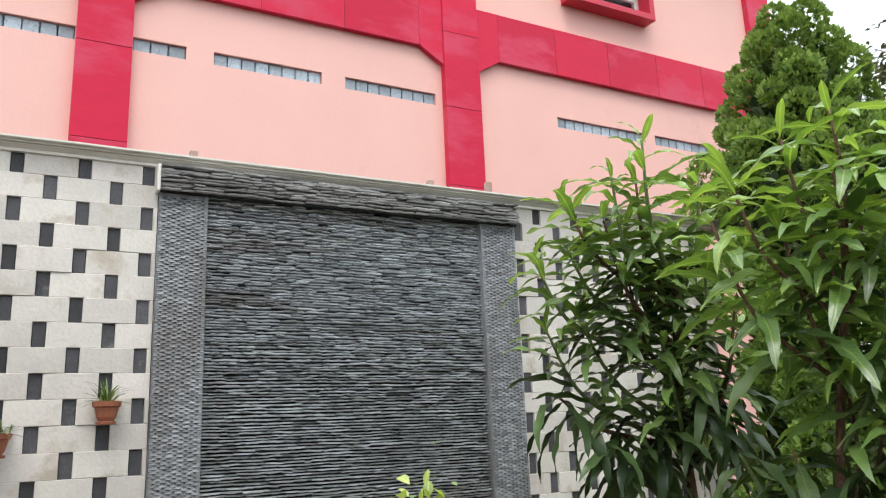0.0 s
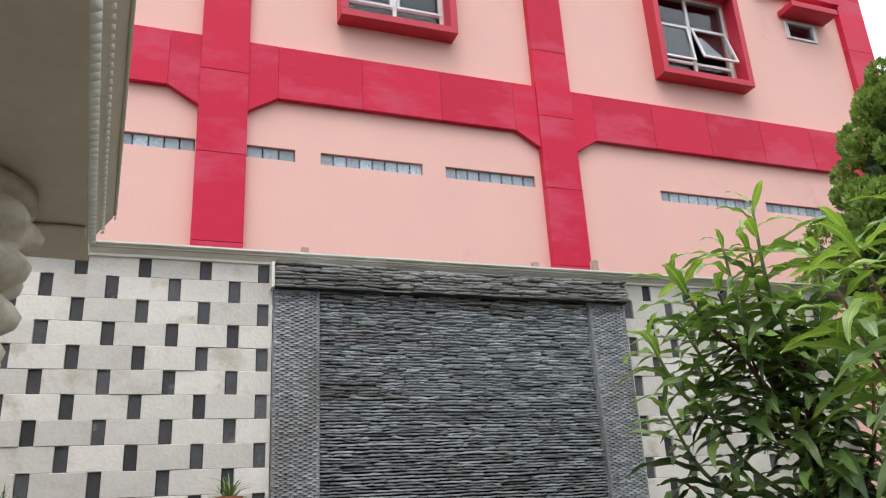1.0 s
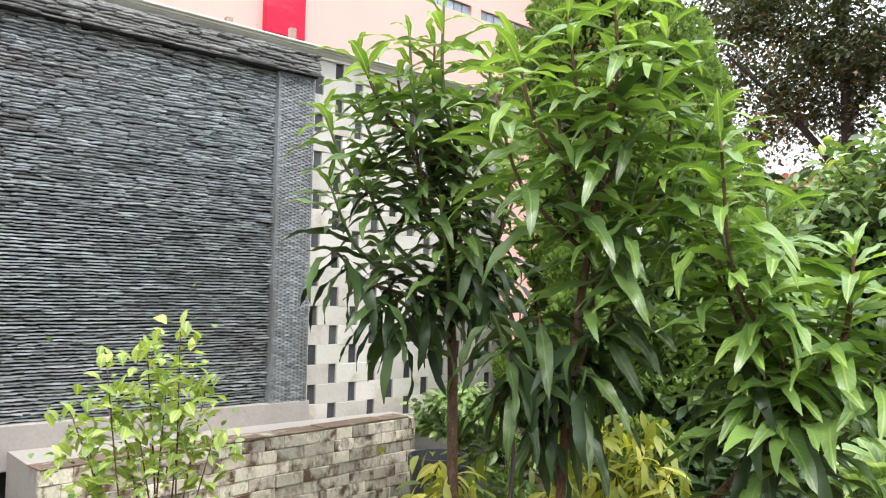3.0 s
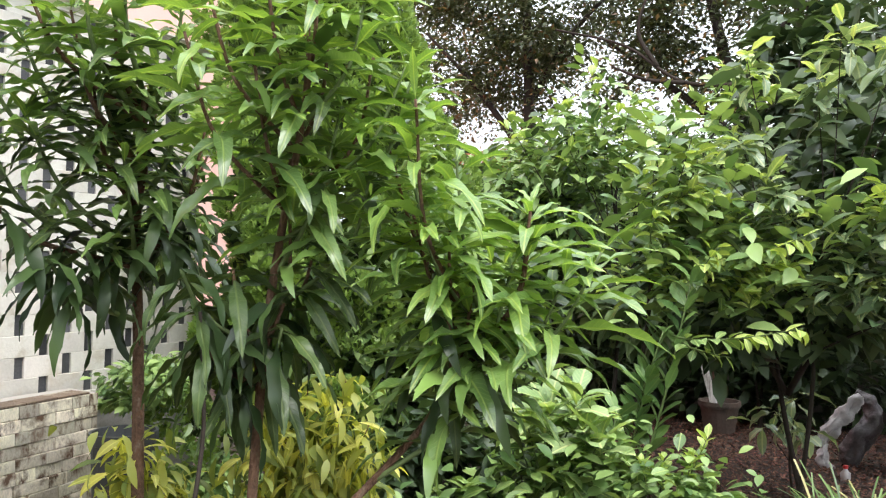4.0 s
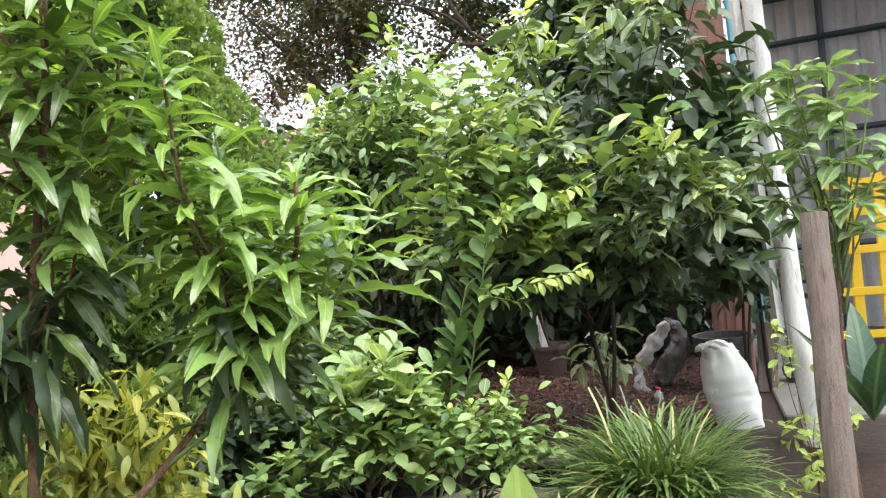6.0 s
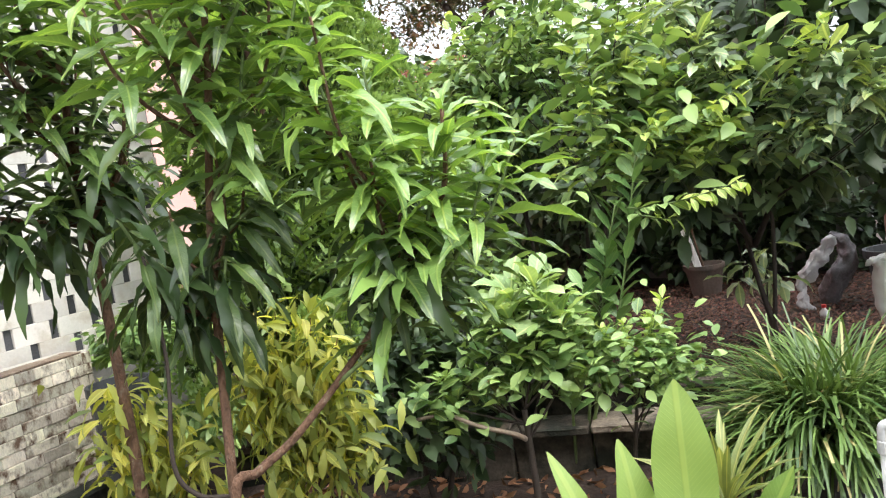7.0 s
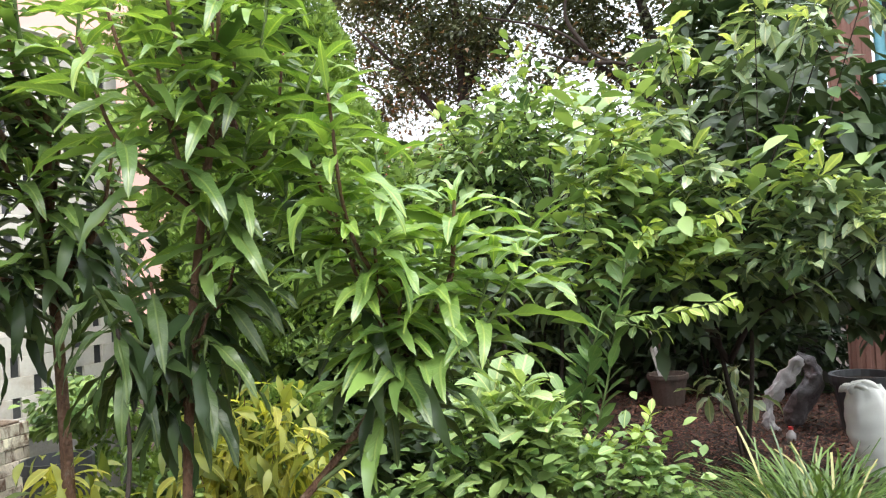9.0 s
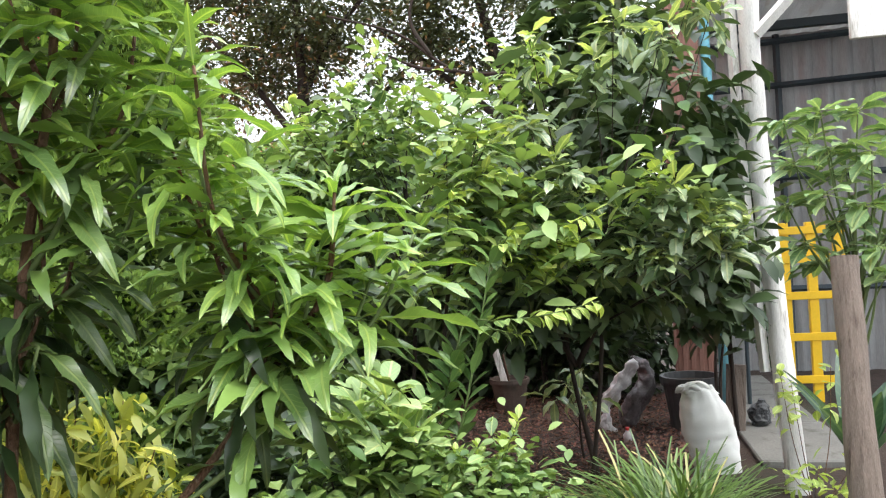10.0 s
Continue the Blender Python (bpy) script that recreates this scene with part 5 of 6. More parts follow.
for k in range(150):
    h = 0.55 + 3.65 * ((k % 115) / 115) ** 0.85
    rad = 1.08 * max(0, 1 - ((h - 0.3) / 4.05) ** 2.2) + 0.02
    az = k * 2.399 + rr.uniform(-0.3, 0.3)
    if math.sin(az) > 0.3 and h < 2.85 and rad > 0.3:
        rad = 0.3
    rad *= rr.uniform(0.72, 1.0) * (0.6 if k >= 115 else 1)
    out = Vector((math.cos(az), math.sin(az), 0.5)).normalized()
    cen = Vector((rad * math.cos(az), rad * math.sin(az), h))
    q = rr.uniform(0.13, 0.27) * (1 if h < 3.3 else 0.6)
    for _ in range(int(900 * q / 0.2)):
        d = Vector((rr.gauss(0, 1), rr.gauss(0, 1), rr.gauss(0, 1))).normalized()
        if d.dot(out) < -0.25:
            continue
        p = cen + d * q * (0.8 + 0.2 * d.dot(out)) * (1 - 0.22 * abs(noise.noise(cen * 3 + d * 2.6))) * rr.uniform(0.92, 1.03)
        c.add(scale_, turn(p, math.atan2(d.y, d.x) + rr.uniform(-0.4, 0.4), math.asin(max(-1, min(1, d.z))) * 0.6 + 0.5 + rr.uniform(-0.3, 0.3), math.pi / 2 + rr.uniform(-1.2, 1.2), rr.uniform(0.45, 0.8)))
c.build("crown", CONIFER, con, "dense scalloped sprays")
# core sprays in the darkened colour, so gaps between lobes look shaded
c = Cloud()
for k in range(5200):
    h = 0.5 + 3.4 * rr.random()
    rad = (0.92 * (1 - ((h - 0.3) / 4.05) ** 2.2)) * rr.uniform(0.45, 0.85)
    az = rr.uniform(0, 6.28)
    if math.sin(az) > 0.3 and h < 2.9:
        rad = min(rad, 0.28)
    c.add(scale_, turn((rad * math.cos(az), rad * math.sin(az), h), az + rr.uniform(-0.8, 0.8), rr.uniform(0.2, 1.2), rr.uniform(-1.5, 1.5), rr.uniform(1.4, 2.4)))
c.build("inner_sprays", CONIFER_SHADED, con)

# a small pointed leaf of unit length
TINY = (np.array([(0, 0, 0), (0.45, 0.26, 0.07), (1, 0, -0.1), (0.45, -0.26, 0.07)]), [(0, 1, 2), (0, 2, 3)])
# high trees far behind, thin enough for the sky to show
for k, (at, trunk_, limbs, cen, rad, cnt, sz) in enumerate((
        ((12.2, 4.8, -0.04), [(0, 0, 0), (0, 0, 2.5), (-0.3, -0.1, 4.5), (-0.5, -0.1, 6.5)], [((0, 0, 2.6), (-0.5, -2.4, 5.0)), ((-0.1, 0, 3.5), (-0.6, 1.6, 5.6)), ((-0.2, 0, 4.2), (0.2, -1.5, 6.3))], (0, -0.4, 5.4), (1.6, 3.4, 2.6), 13000, 0.12),
        ((11.5, 1.2, -0.04), [(0, 0, 0), (0.1, 0.1, 2.5), (0, 0.4, 4.2), (-0.2, 0.9, 6.5)], [((0.05, 0.2, 3.4), (-0.1, 2.2, 5.1)), ((0, 0.4, 4.2), (0.3, -1.4, 6.0))], (0, 0.4, 5.0), (1.5, 3.4, 2.4), 13000, 0.115),
        ((14.5, 8.2, -0.04), [(0, 0, 0), (0.1, 0.1, 2.5), (0, 0.4, 4.2), (-0.2, 0.3, 6.5)], [((0.05, 0.2, 3.4), (-0.1, 1.2, 5.1))], (0, 0, 5.6), (2.0, 3.4, 3.0), 9000, 0.14))):
    t_ = thing("tall_tree", "tall dark-leaved tree with sky showing through its crown", "tree", "tall trees behind the garden", at)
    bm = bmesh.new()
    tube(bm, spline(trunk_, 5), 0.15, 0.05, 9)
    part("trunk", bm, BARK_DARK, t_, "dark brown trunk", smooth=True)
    for a, b in limbs:
        bm = bmesh.new()
        stem_to(bm, a, b, 0.07, 0.02, -0.1, 7)
        part("limb", bm, BARK_DARK, t_, smooth=True)
    mass(t_, "crown", CANOPY, TINY, (cen[0], cen[1], cen[2] + 0.8), rad, int(cnt * 1.3), lumps=55, clump=(0.12, 0.34), shell=0.15, seed=60 + k, size=(0.6 * sz, 1.1 * sz))
    mass(t_, "bronze_sprays", BRONZE, TINY, (cen[0] - 0.5, cen[1], cen[2] - 0.4), (rad[0], rad[1], 1.8), 700, size=(0.6 * sz, 1.0 * sz), lumps=22, shell=0.1, seed=80 + k, label="sprays of bronze-brown leaves")
    if k == 1:
        for way_ in ([(0, 0.2, 3.5), (-0.9, -0.17, 3.92), (-0.9, 0.86, 4.11), (-0.9, 1.63, 4.68), (-0.9, 2.6, 5.03)], [(-0.9, 0.86, 4.11), (-0.9, 1.35, 4.2), (-0.9, 1.8, 4.42)], [(-0.9, 1.2, 4.35), (-0.9, 1.45, 4.85), (-0.9, 1.3, 5.4)]):
            bm = bmesh.new()
            tube(bm, spline(way_, 6), 0.034, 0.014, 7)
            part("limb", bm, BARK_DARK, t_, "dark bare limb", smooth=True)
        mass(t_, "low_crown", CANOPY, TINY, (-0.3, 1.2, 3.9), (0.9, 2.8, 0.9), 1000, lumps=30, clump=(0.12, 0.3), shell=0.15, seed=88, size=(0.07, 0.12))
# red tiled house far behind
cottage = thing("tiled_house", "small house with an orange-red tiled roof behind the trees", "house", "", (15.0, 6.6, -0.3))
box("wall", -1.5, 1.5, -1.8, 1.8, 0, 3.2, PINK, cottage, "", 0.01)
ROOFTILE = mat("orange_roof_tile", (0.42, 0.13, 0.06), 0.75, 0.25, 6, 40, 0.3, rand="island")
c = Cloud()
for r in range(12):
    for k in range(20):
        x, z = -1.7 + r * 0.145, 3.2 + r * 0.1
        y = -2.0 + 0.2 * k
        p = np.array([(x, y, z), (x, y + 0.19, z), (x + 0.17, y + 0.19, z + 0.115), (x + 0.17, y, z + 0.115), (x - 0.01, y + 0.095, z + 0.045), (x + 0.16, y + 0.095, z + 0.16)])
        c.add((p, [(0, 4, 5, 3), (4, 1, 2, 5)]), Matrix.Identity(4))
c.build("roof_tiles", ROOFTILE, cottage, "rows of orange clay tiles")
box("roof", -1.7, 1.7, -2.0, 2.0, 3.16, 3.19, ROOFTILE, cottage, "", 0.005)

# palmate-leaved shrub at the path
pal = thing("palmate_shrub", "shrub with hand-shaped clusters of pointed leaves by the post", "shrub", "", (3.95, -0.72, 0.0))
PALMATE = leaf_mat("palmate_leaf", (0.09, 0.20, 0.055), (0.26, 0.43, 0.16), 0.34, width=0.075, through_light=0.2)
PAL_POOL = pool("leaf", PALMATE, 0.165, 0.06, (0.2, 0.5, 0.85), segs=8, blunt=0.8, peak=0.55, wave=0.07)
for tip in ((3.97, -0.46, 2.11), (3.84, -0.57, 2.12), (3.81, -0.7, 2.11), (3.84, -0.46, 1.92), (3.85, -0.6, 1.97), (3.81, -0.74, 1.94), (3.91, -0.44, 1.76), (3.77, -0.56, 1.79), (3.84, -0.72, 1.74), (3.9, -0.5, 1.6), (4.04, -0.71, 1.9), (3.83, -0.75, 1.57), (3.96, -0.66, 1.67), (4.01, -0.83, 1.82), (4.16, -0.6, 2.05), (4.05, -0.86, 1.62), (3.95, -0.9, 1.76), (3.9, -0.8, 1.46), (4.02, -0.58, 1.52), (4.1, -0.75, 2.0), (3.95, -0.88, 2.05)):
    bm = bmesh.new()
    st = stem_to(bm, (-0.02, 0.02, R.uniform(1.1, 1.5)), Vector(tip) - pal.location, 0.007, 0.003)
    part("stem", bm, BARK_GREEN, pal, smooth=True)
    for k in range(13):
        lay(PAL_POOL, pal, turn(st[-1] + Vector((0, 0, -0.012 * (k // 5))), k * 1.256 + R.uniform(-0.2, 0.2), radians(R.uniform(-22, 24)), R.uniform(-0.4, 0.4), R.uniform(0.7, 1.1)))
bm = bmesh.new()
stem_to(bm, (0, 0, -0.03), (-0.02, 0.02, 1.5), 0.016, 0.01)
part("stem", bm, BARK, pal, smooth=True)
bush("sprig", "low shrub with small bright yellow-green leaves", "shrub", (4.4, -0.6, 0.2),
     [(4.37, -0.47, 1.0), (4.33, -0.68, 1.03), (4.25, -0.59, 0.6), (4.22, -0.65, 0.5), (4.3, -0.5, 0.97), (4.3, -0.75, 0.6), (4.21, -0.47, 0.56), (4.11, -0.55, 0.36), (4.1, -0.42, 0.28), (4.15, -0.6, 0.45)], (LIME_NEW_POOL,), 15, 0.03, r0=0.006, size=(0.6, 0.9))
bl = thing("broad_leaf_plant", "clump of large blue-green upright leaves", "plant", "", (4.9, -0.95, 0.2))
BIGBLUE = leaf_mat("blue_green_leaf", (0.018, 0.06, 0.03), (0.05, 0.125, 0.06), 0.4, width=0.2)
for k in range(8):
    lay(pool("leaf", BIGBLUE, 0.6, 0.15, (0.5, 0.8), segs=8)[:1], bl, turn(Vector((0, 0, 0.2)), k * 0.8, radians(R.uniform(55, 80)), 0, R.uniform(0.9, 1.3)))

# citrus seedling before the planter, and a bright croton at the side
bush("citrus_seedling", "thin citrus seedling with pale green rounded leaves before the planter", "citrus plant", (1.1, 2.2, 0.0),
     [(1.11, 2.22, 1.565), (1.02, 2.22, 1.52), (1.19, 2.22, 1.4), (0.92, 2.22, 1.46), (1.07, 2.2, 1.43), (0.84, 2.24, 1.36), (0.95, 2.22, 1.38), (1.13, 2.24, 1.33), (1.0, 2.2, 1.3), (1.2, 2.18, 1.27), (0.88, 2.2, 1.26)], (LIME_NEW_POOL,), 40, 0.03, r0=0.007, size=(0.42, 0.7), el=(65, -20), span=0.5, fill=330, shape=leaf_shape(0.045, 0.024, 0.5, 0.25, 4, 0.75), fill_mat=SHRUB)
bush("croton", "yellow-green croton with pointed leaves beside the wall", "plant", (0.0, 2.6, 0.0),
     [(0.0, 2.56, 1.63), (0.02, 2.56, 1.56), (-0.05, 2.6, 1.5), (0.01, 2.55, 1.44), (-0.04, 2.55, 1.36)], (LONGAN_POOL, CROTON_POOL), 15, 0.02, r0=0.008, el=(35, -25), size=(0.7, 1.0), bright=0.4)
weeds = thing("weeds", "low green weeds behind the planter", "weeds", "", (2.95, 3.3, 0.0), kind="stuff")
mass(weeds, "foliage", SHRUB, leaf_shape(0.06, 0.03, 0.5, 0.2, 3, 0.8), (0.12, -0.08, 1.06), (0.3, 0.24, 0.14), 900, lumps=9, seed=90)
mass(weeds, "foliage", SHRUB, leaf_shape(0.08, 0.04, 0.5, 0.2, 3, 0.8), (0.45, -0.25, 0.7), (0.45, 0.35, 0.35), 900, lumps=9, seed=91)

# strap-leaved clump in a dark pot
POTDARK = mat("dark_grey_plastic", (0.05, 0.052, 0.055), 0.5, 0.15, 6, 60, 0.06)
CLAY = mat("terracotta", (0.33, 0.115, 0.06), 0.8, 0.2, 8, 60, 0.15, dirt_sheen=(0.2, 0.14, 0.1), dirt_sheen_scale=6, dirt_sheen_cut=0.58)


def pot(parent, r, h, material, at=(0, 0, 0), label=""):
    bm = bmesh.new()
    lathe(bm, [(r * 0.7, 0), (r * 0.93, h * 0.82), (r, h * 0.83), (r * 1.04, h * 0.9), (r * 1.04, h), (r * 0.92, h), (r * 0.88, h * 0.85)], 22, at)
    return part("pot", bm, material, parent, label, smooth=False)


agap = thing("potted_strap_plant", "dense clump of arching strap leaves in a dark pot", "potted plant", "", (3.62, 0.1, 0.0))
pot(agap, 0.17, 0.28, POTDARK, (0.0, -0.05, 0), "dark grey plastic pot")
c, yellowed = Cloud(), Cloud()
for k in range(2300):
    az, s = R.uniform(0, 6.28), R.random()
    v_, f_ = leaf_shape(R.uniform(0.36, 0.7), R.uniform(0.007, 0.0125), R.uniform(0.7, 2.7), 0.3, 9, 0.25, petiole=0.0, peak=0.55)
    m = turn((R.gauss(0, 0.07), R.gauss(0, 0.07), 0.34 - 0.04 * s), az, radians(R.uniform(24, 86)), R.uniform(-0.3, 0.3), 1.0)
    (yellowed if k % 16 == 0 else c).add((v_[:-3], f_[:-2]), m)
c.build("foliage", BLADE, agap, "arching strap leaves with cut ends")
yellowed.build("yellowed_foliage", BLADE_OLD, agap, "a few yellowed strap leaves")
aloe = thing("spiky_plant", "rosette of pointed pale green leaves", "plant", "", (2.98, 0.4, 0.0))
bm = bmesh.new()
stem_to(bm, (0, 0, -0.03), (0, 0, 0.36), 0.03, 0.02)
part("stem", bm, BARK_GREEN, aloe, smooth=True)
SPIKE = pool("leaf", leaf_mat("spike_leaf", (0.12, 0.19, 0.035), (0.26, 0.33, 0.08), 0.4, width=0.04), 0.36, 0.032, (0.3, 0.7), segs=6, fold=0.5, blunt=0.6)
for k in range(26):
    lay(SPIKE, aloe, turn(Vector((0, 0, 0.34)), k * 2.4, radians(R.uniform(15, 80)), 0, R.uniform(0.75, 1.1)))
canna = thing("broad_leaf_herb", "clump of tall bright green ribbed leaves", "herb", "", (2.18, 0.38, 0.0))
for p, az, el, ln, wd, ro in (((0.02, -0.03, 0.40), 0.1, 84, 0.60, 0.16, 0.1), ((-0.02, 0.06, 0.36), 0.5, 76, 0.50, 0.11, 0.3), ((-0.03, 0.10, 0.36), 1.3, 66, 0.52, 0.07, -0.5), ((0.05, -0.10, 0.34), -0.8, 66, 0.46, 0.13, -0.2), ((0.1, -0.2, 0.3), -1.2, 60, 0.42, 0.12, 0.2)):
    me = leaf_mesh("leaf", leaf_shape(ln, wd, 0.22, 0.22, 22, 0.75, 0.06, 0.06, 0.58), CANNA)
    ob = new("leaf", me)
    ob.parent = canna
    ob.matrix_basis = turn(Vector(p), az, radians(el), ro, 1.0)
    bm = bmesh.new()
    stem_to(bm, (0, 0, -0.03), p, 0.01, 0.006)
    part("stalk", bm, BARK_GREEN, canna, smooth=True)

# ---- shed, posts and clutter by the path ----
ZINC = mat("weathered_corrugated_zinc", (0.35, 0.35, 0.345), 0.5, 0.2, 3, 40, 0.08, metal=0.3, dirt_sheen=(0.30, 0.27, 0.24), dirt_sheen_scale=2, dirt_sheen_cut=0.58, stretch=(1, 3, 0.4))
STEEL = mat("dark_painted_steel", (0.03, 0.045, 0.055), 0.5, 0.2, 6, 50, 0.08)
BROWNRED = mat("faded_red_brown_paint", (0.25, 0.125, 0.095), 0.75, 0.16, 4, 60, 0.12, dirt_sheen=(0.14, 0.075, 0.06), dirt_sheen_scale=3, dirt_sheen_cut=0.56, stretch=(3, 3, 0.6))
CYAN = mat("pale_blue_paint", (0.16, 0.42, 0.50), 0.5, 0.15, 5, 50, 0.06, dirt_sheen=(0.3, 0.33, 0.33), dirt_sheen_scale=4, dirt_sheen_cut=0.6)
WHITEWASH = mat("peeling_whitewashed_timber", (0.74, 0.72, 0.69), 0.85, 0.2, 5, 60, 0.4, dirt_sheen=(0.30, 0.27, 0.23), dirt_sheen_scale=5, dirt_sheen_cut=0.55, stretch=(3, 3, 0.5))
TIMBER = mat("weathered_brown_timber", (0.21, 0.165, 0.135), 0.9, 0.36, 8, 60, 0.7, dirt_sheen=(0.075, 0.05, 0.038), dirt_sheen_scale=7, dirt_sheen_cut=0.55, stretch=(7, 7, 0.4))
YELLOW = mat("bright_yellow_paint", (0.85, 0.52, 0.015), 0.45, 0.08, 4, 50, 0.05)
BLUE = mat("dark_blue_plastic", (0.014, 0.04, 0.11), 0.4, 0.12, 5)
REDP = mat("red_plastic", (0.45, 0.03, 0.03), 0.4, 0.1, 5)
SACKM = mat("white_woven_sack", (0.76, 0.77, 0.74), 0.6, 0.06, 8, 220, 0.25, dirt_sheen=(0.55, 0.52, 0.45), dirt_sheen_scale=4, dirt_sheen_cut=0.62)
BAG = mat("grey_plastic_bag", (0.13, 0.115, 0.118), 0.45, 0.3, 9, 60, 0.4, dirt_sheen=(0.06, 0.05, 0.05), dirt_sheen_scale=8, dirt_sheen_cut=0.5)
CLAY_DULL = mat("dusty_brown_clay", (0.11, 0.08, 0.065), 0.9, 0.25, 6, 50, 0.2, dirt_sheen=(0.07, 0.06, 0.05), dirt_sheen_scale=5, dirt_sheen_cut=0.5)
BAGWHITE = mat("crumpled_white_bag", (0.45, 0.43, 0.43), 0.4, 0.12, 8, 60, 0.3)
PVC = mat("grey_white_pvc", (0.52, 0.52, 0.52), 0.5, 0.12, 20, 90, 0.12, dirt_sheen=(0.33, 0.31, 0.27), dirt_sheen_scale=14, dirt_sheen_cut=0.56)
TAPBLUE = mat("blue_tap_handle", (0.025, 0.05, 0.25), 0.35, 0.08, 8)
# pale plaster darkened to stand in for dimness behind the shrubs, with stains
BACKWALL = mat("dimmed_stained_plaster", (0.12, 0.11, 0.09), 0.9, 0.2, 2, 40, 0.15, dirt_sheen=(0.07, 0.07, 0.05), dirt_sheen_scale=1.2, dirt_sheen_cut=0.47)

wall_back = box("wall_back", 8.8, 8.95, -0.2, 8.0, -0.1, 1.5, BACKWALL, None, "", 0.01)
tagged(wall_back, "stained low plaster boundary wall, coloured dim as behind shrubs", "boundary wall", kind="structure")

shed = thing("shed", "open shed with corrugated zinc walls on dark steel rails", "shed", "", (9.7, -0.9, 0.0))
bm = bmesh.new()
prev = None
for i in range(181):
    y = 0.05 - 4.4 * i / 180
    x = 0.018 * math.sin(2 * math.pi * y / 0.2) + (0.008 if i % 8 < 1 else 0)
    a, b = bm.verts.new((x - 0.12 * y * -0.9, y, 0.1)), bm.verts.new((x - 0.12 * y * -0.9, y, 3.86))
    if prev:
        bm.faces.new((prev[0], a, b, prev[1]))
    prev = (a, b)
bmesh.ops.solidify(bm, geom=bm.faces[:], thickness=0.004)
part("corrugated_wall", bm, ZINC, shed, "grey corrugated zinc sheets")
for z in (1.1, 2.3, 3.30, 3.78):
    bm = bmesh.new()
    tube(bm, [(-0.08, 0.1, z), (-0.56, -4.3, z)], 0.034, 0.034, 4)
    part("rail", bm, STEEL, shed)
for y in (-0.75, -1.9, -3.1):
    bm = bmesh.new()
    tube(bm, [(-0.06 + 0.11 * y, y, 0.1), (-0.06 + 0.11 * y, y, 3.86)], 0.035, 0.035, 4)
    part("stud", bm, STEEL, shed)
bm = bmesh.new()
prev = None
for i in range(161):
    y = 0.1 - 4.6 * i / 160
    z = 0.018 * math.sin(2 * math.pi * y / 0.2)
    a, b = bm.verts.new((0.4, y, 3.89 + z)), bm.verts.new((-3.6, y, 4.46 + z))
    if prev:
        bm.faces.new((prev[0], prev[1], b, a))
    prev = (a, b)
bmesh.ops.solidify(bm, geom=bm.faces[:], thickness=0.004)
part("roof", bm, ZINC, shed, "corrugated zinc roof")
for x in (-0.4, -1.8, -3.3):
    bm = bmesh.new()
    bm_box(bm, x - 0.04, x + 0.04, -4.5, 0.05, 3.78 - 0.1425 * (x - 0.4) - 0.05, 3.78 - 0.1425 * (x - 0.4) + 0.04)
    part("purlin", bm, STEEL, shed)
pillar = thing("pillar", "square pillar in faded red-brown paint at the shed", "pillar", "", (7.35, -0.40, 0.15))
bm = bmesh.new()
bm_box(bm, -0.15, 0.15, -0.15, 0.15, 0, 4.6, 0.012)
for k in range(4):
    bm_box(bm, -0.158, -0.148, -0.12 + 0.065 * k, -0.085 + 0.065 * k, 0.02, 4.55, 0.003)
part("shaft", bm, BROWNRED, pillar)
pipe = thing("downpipe", "pale blue downpipe beside the red-brown pillar", "downpipe", "", (7.3, -0.62, 0.15))
bm = bmesh.new()
tube(bm, [(0, 0, 0), (0, 0, 2.4), (-0.03, 0.02, 4.5)], 0.04, 0.04, 12)
part("tube", bm, CYAN, pipe, smooth=True)
for z in (0.9, 2.7):
    bm = bmesh.new()
    tube(bm, [(0, 0, z), (0, 0, z + 0.06)], 0.047, 0.047, 12)
    part("clamp", bm, STEEL, pipe, smooth=True)

pole = thing("timber_pole", "leaning whitewashed timber pole carrying the canopy", "pole", "", (5.18, -0.70, 0.12))
bm = bmesh.new()
L_ = spline([(0, 0, 0), (0.12, 0.04, 1.0), (0.19, 0.08, 2.08), (0.05, 0.12, 2.9), (-0.02, 0.15, 3.5)], 8)
tube(bm, L_, 0.062, 0.056, 12)
for v in bm.verts:
    v.co += Vector((1, 1, 0)) * 0.008 * noise.noise(v.co * 5)
part("shaft", bm, WHITEWASH, pole, smooth=True)
bm = bmesh.new()
tube(bm, [p + Vector((0.02, 0.095, 0)) for p in L_[6:]], 0.03, 0.03, 4)
part("side_board", bm, WHITEWASH, pole)
bm = bmesh.new()
tube(bm, [(0.06, 0.08, 2.68), (0.0, -0.16, 2.92), (-0.08, -0.5, 3.25)], 0.035, 0.035, 4)
part("brace", bm, WHITEWASH, pole)
bm = bmesh.new()
bm_box(bm, -0.5, -0.47, -1.6, -0.25, 2.47, 2.76, 0.004)
part("fascia_board", bm, WHITEWASH, pole, "peeling white board")

post = thing("wooden_post", "weathered brown round wooden post", "post", "", (3.42, -0.57, 0.0))
bm = bmesh.new()
tube(bm, spline([(0, 0, -0.04), (0.11, 0.0, 0.68), (0.2, -0.005, 1.2), (0.25, -0.01, 1.54)], 8), 0.055, 0.048, 16)
for v in bm.verts:
    v.co += Vector((1, 1, 0)) * 0.007 * noise.noise(Vector((v.co.x * 14, v.co.y * 14, v.co.z * 3)))
part("shaft", bm, TIMBER, post, smooth=False)

rack = thing("yellow_rack", "bright yellow painted steel rack standing in the shed", "rack", "", (7.85, -1.25, 0.15))
for y in (0.0, -0.22, -0.44):
    bm = bmesh.new()
    bm_box(bm, -0.03, 0.03, y - 0.04, y + 0.04, 0, 1.62, 0.005)
    part("upright", bm, YELLOW, rack)
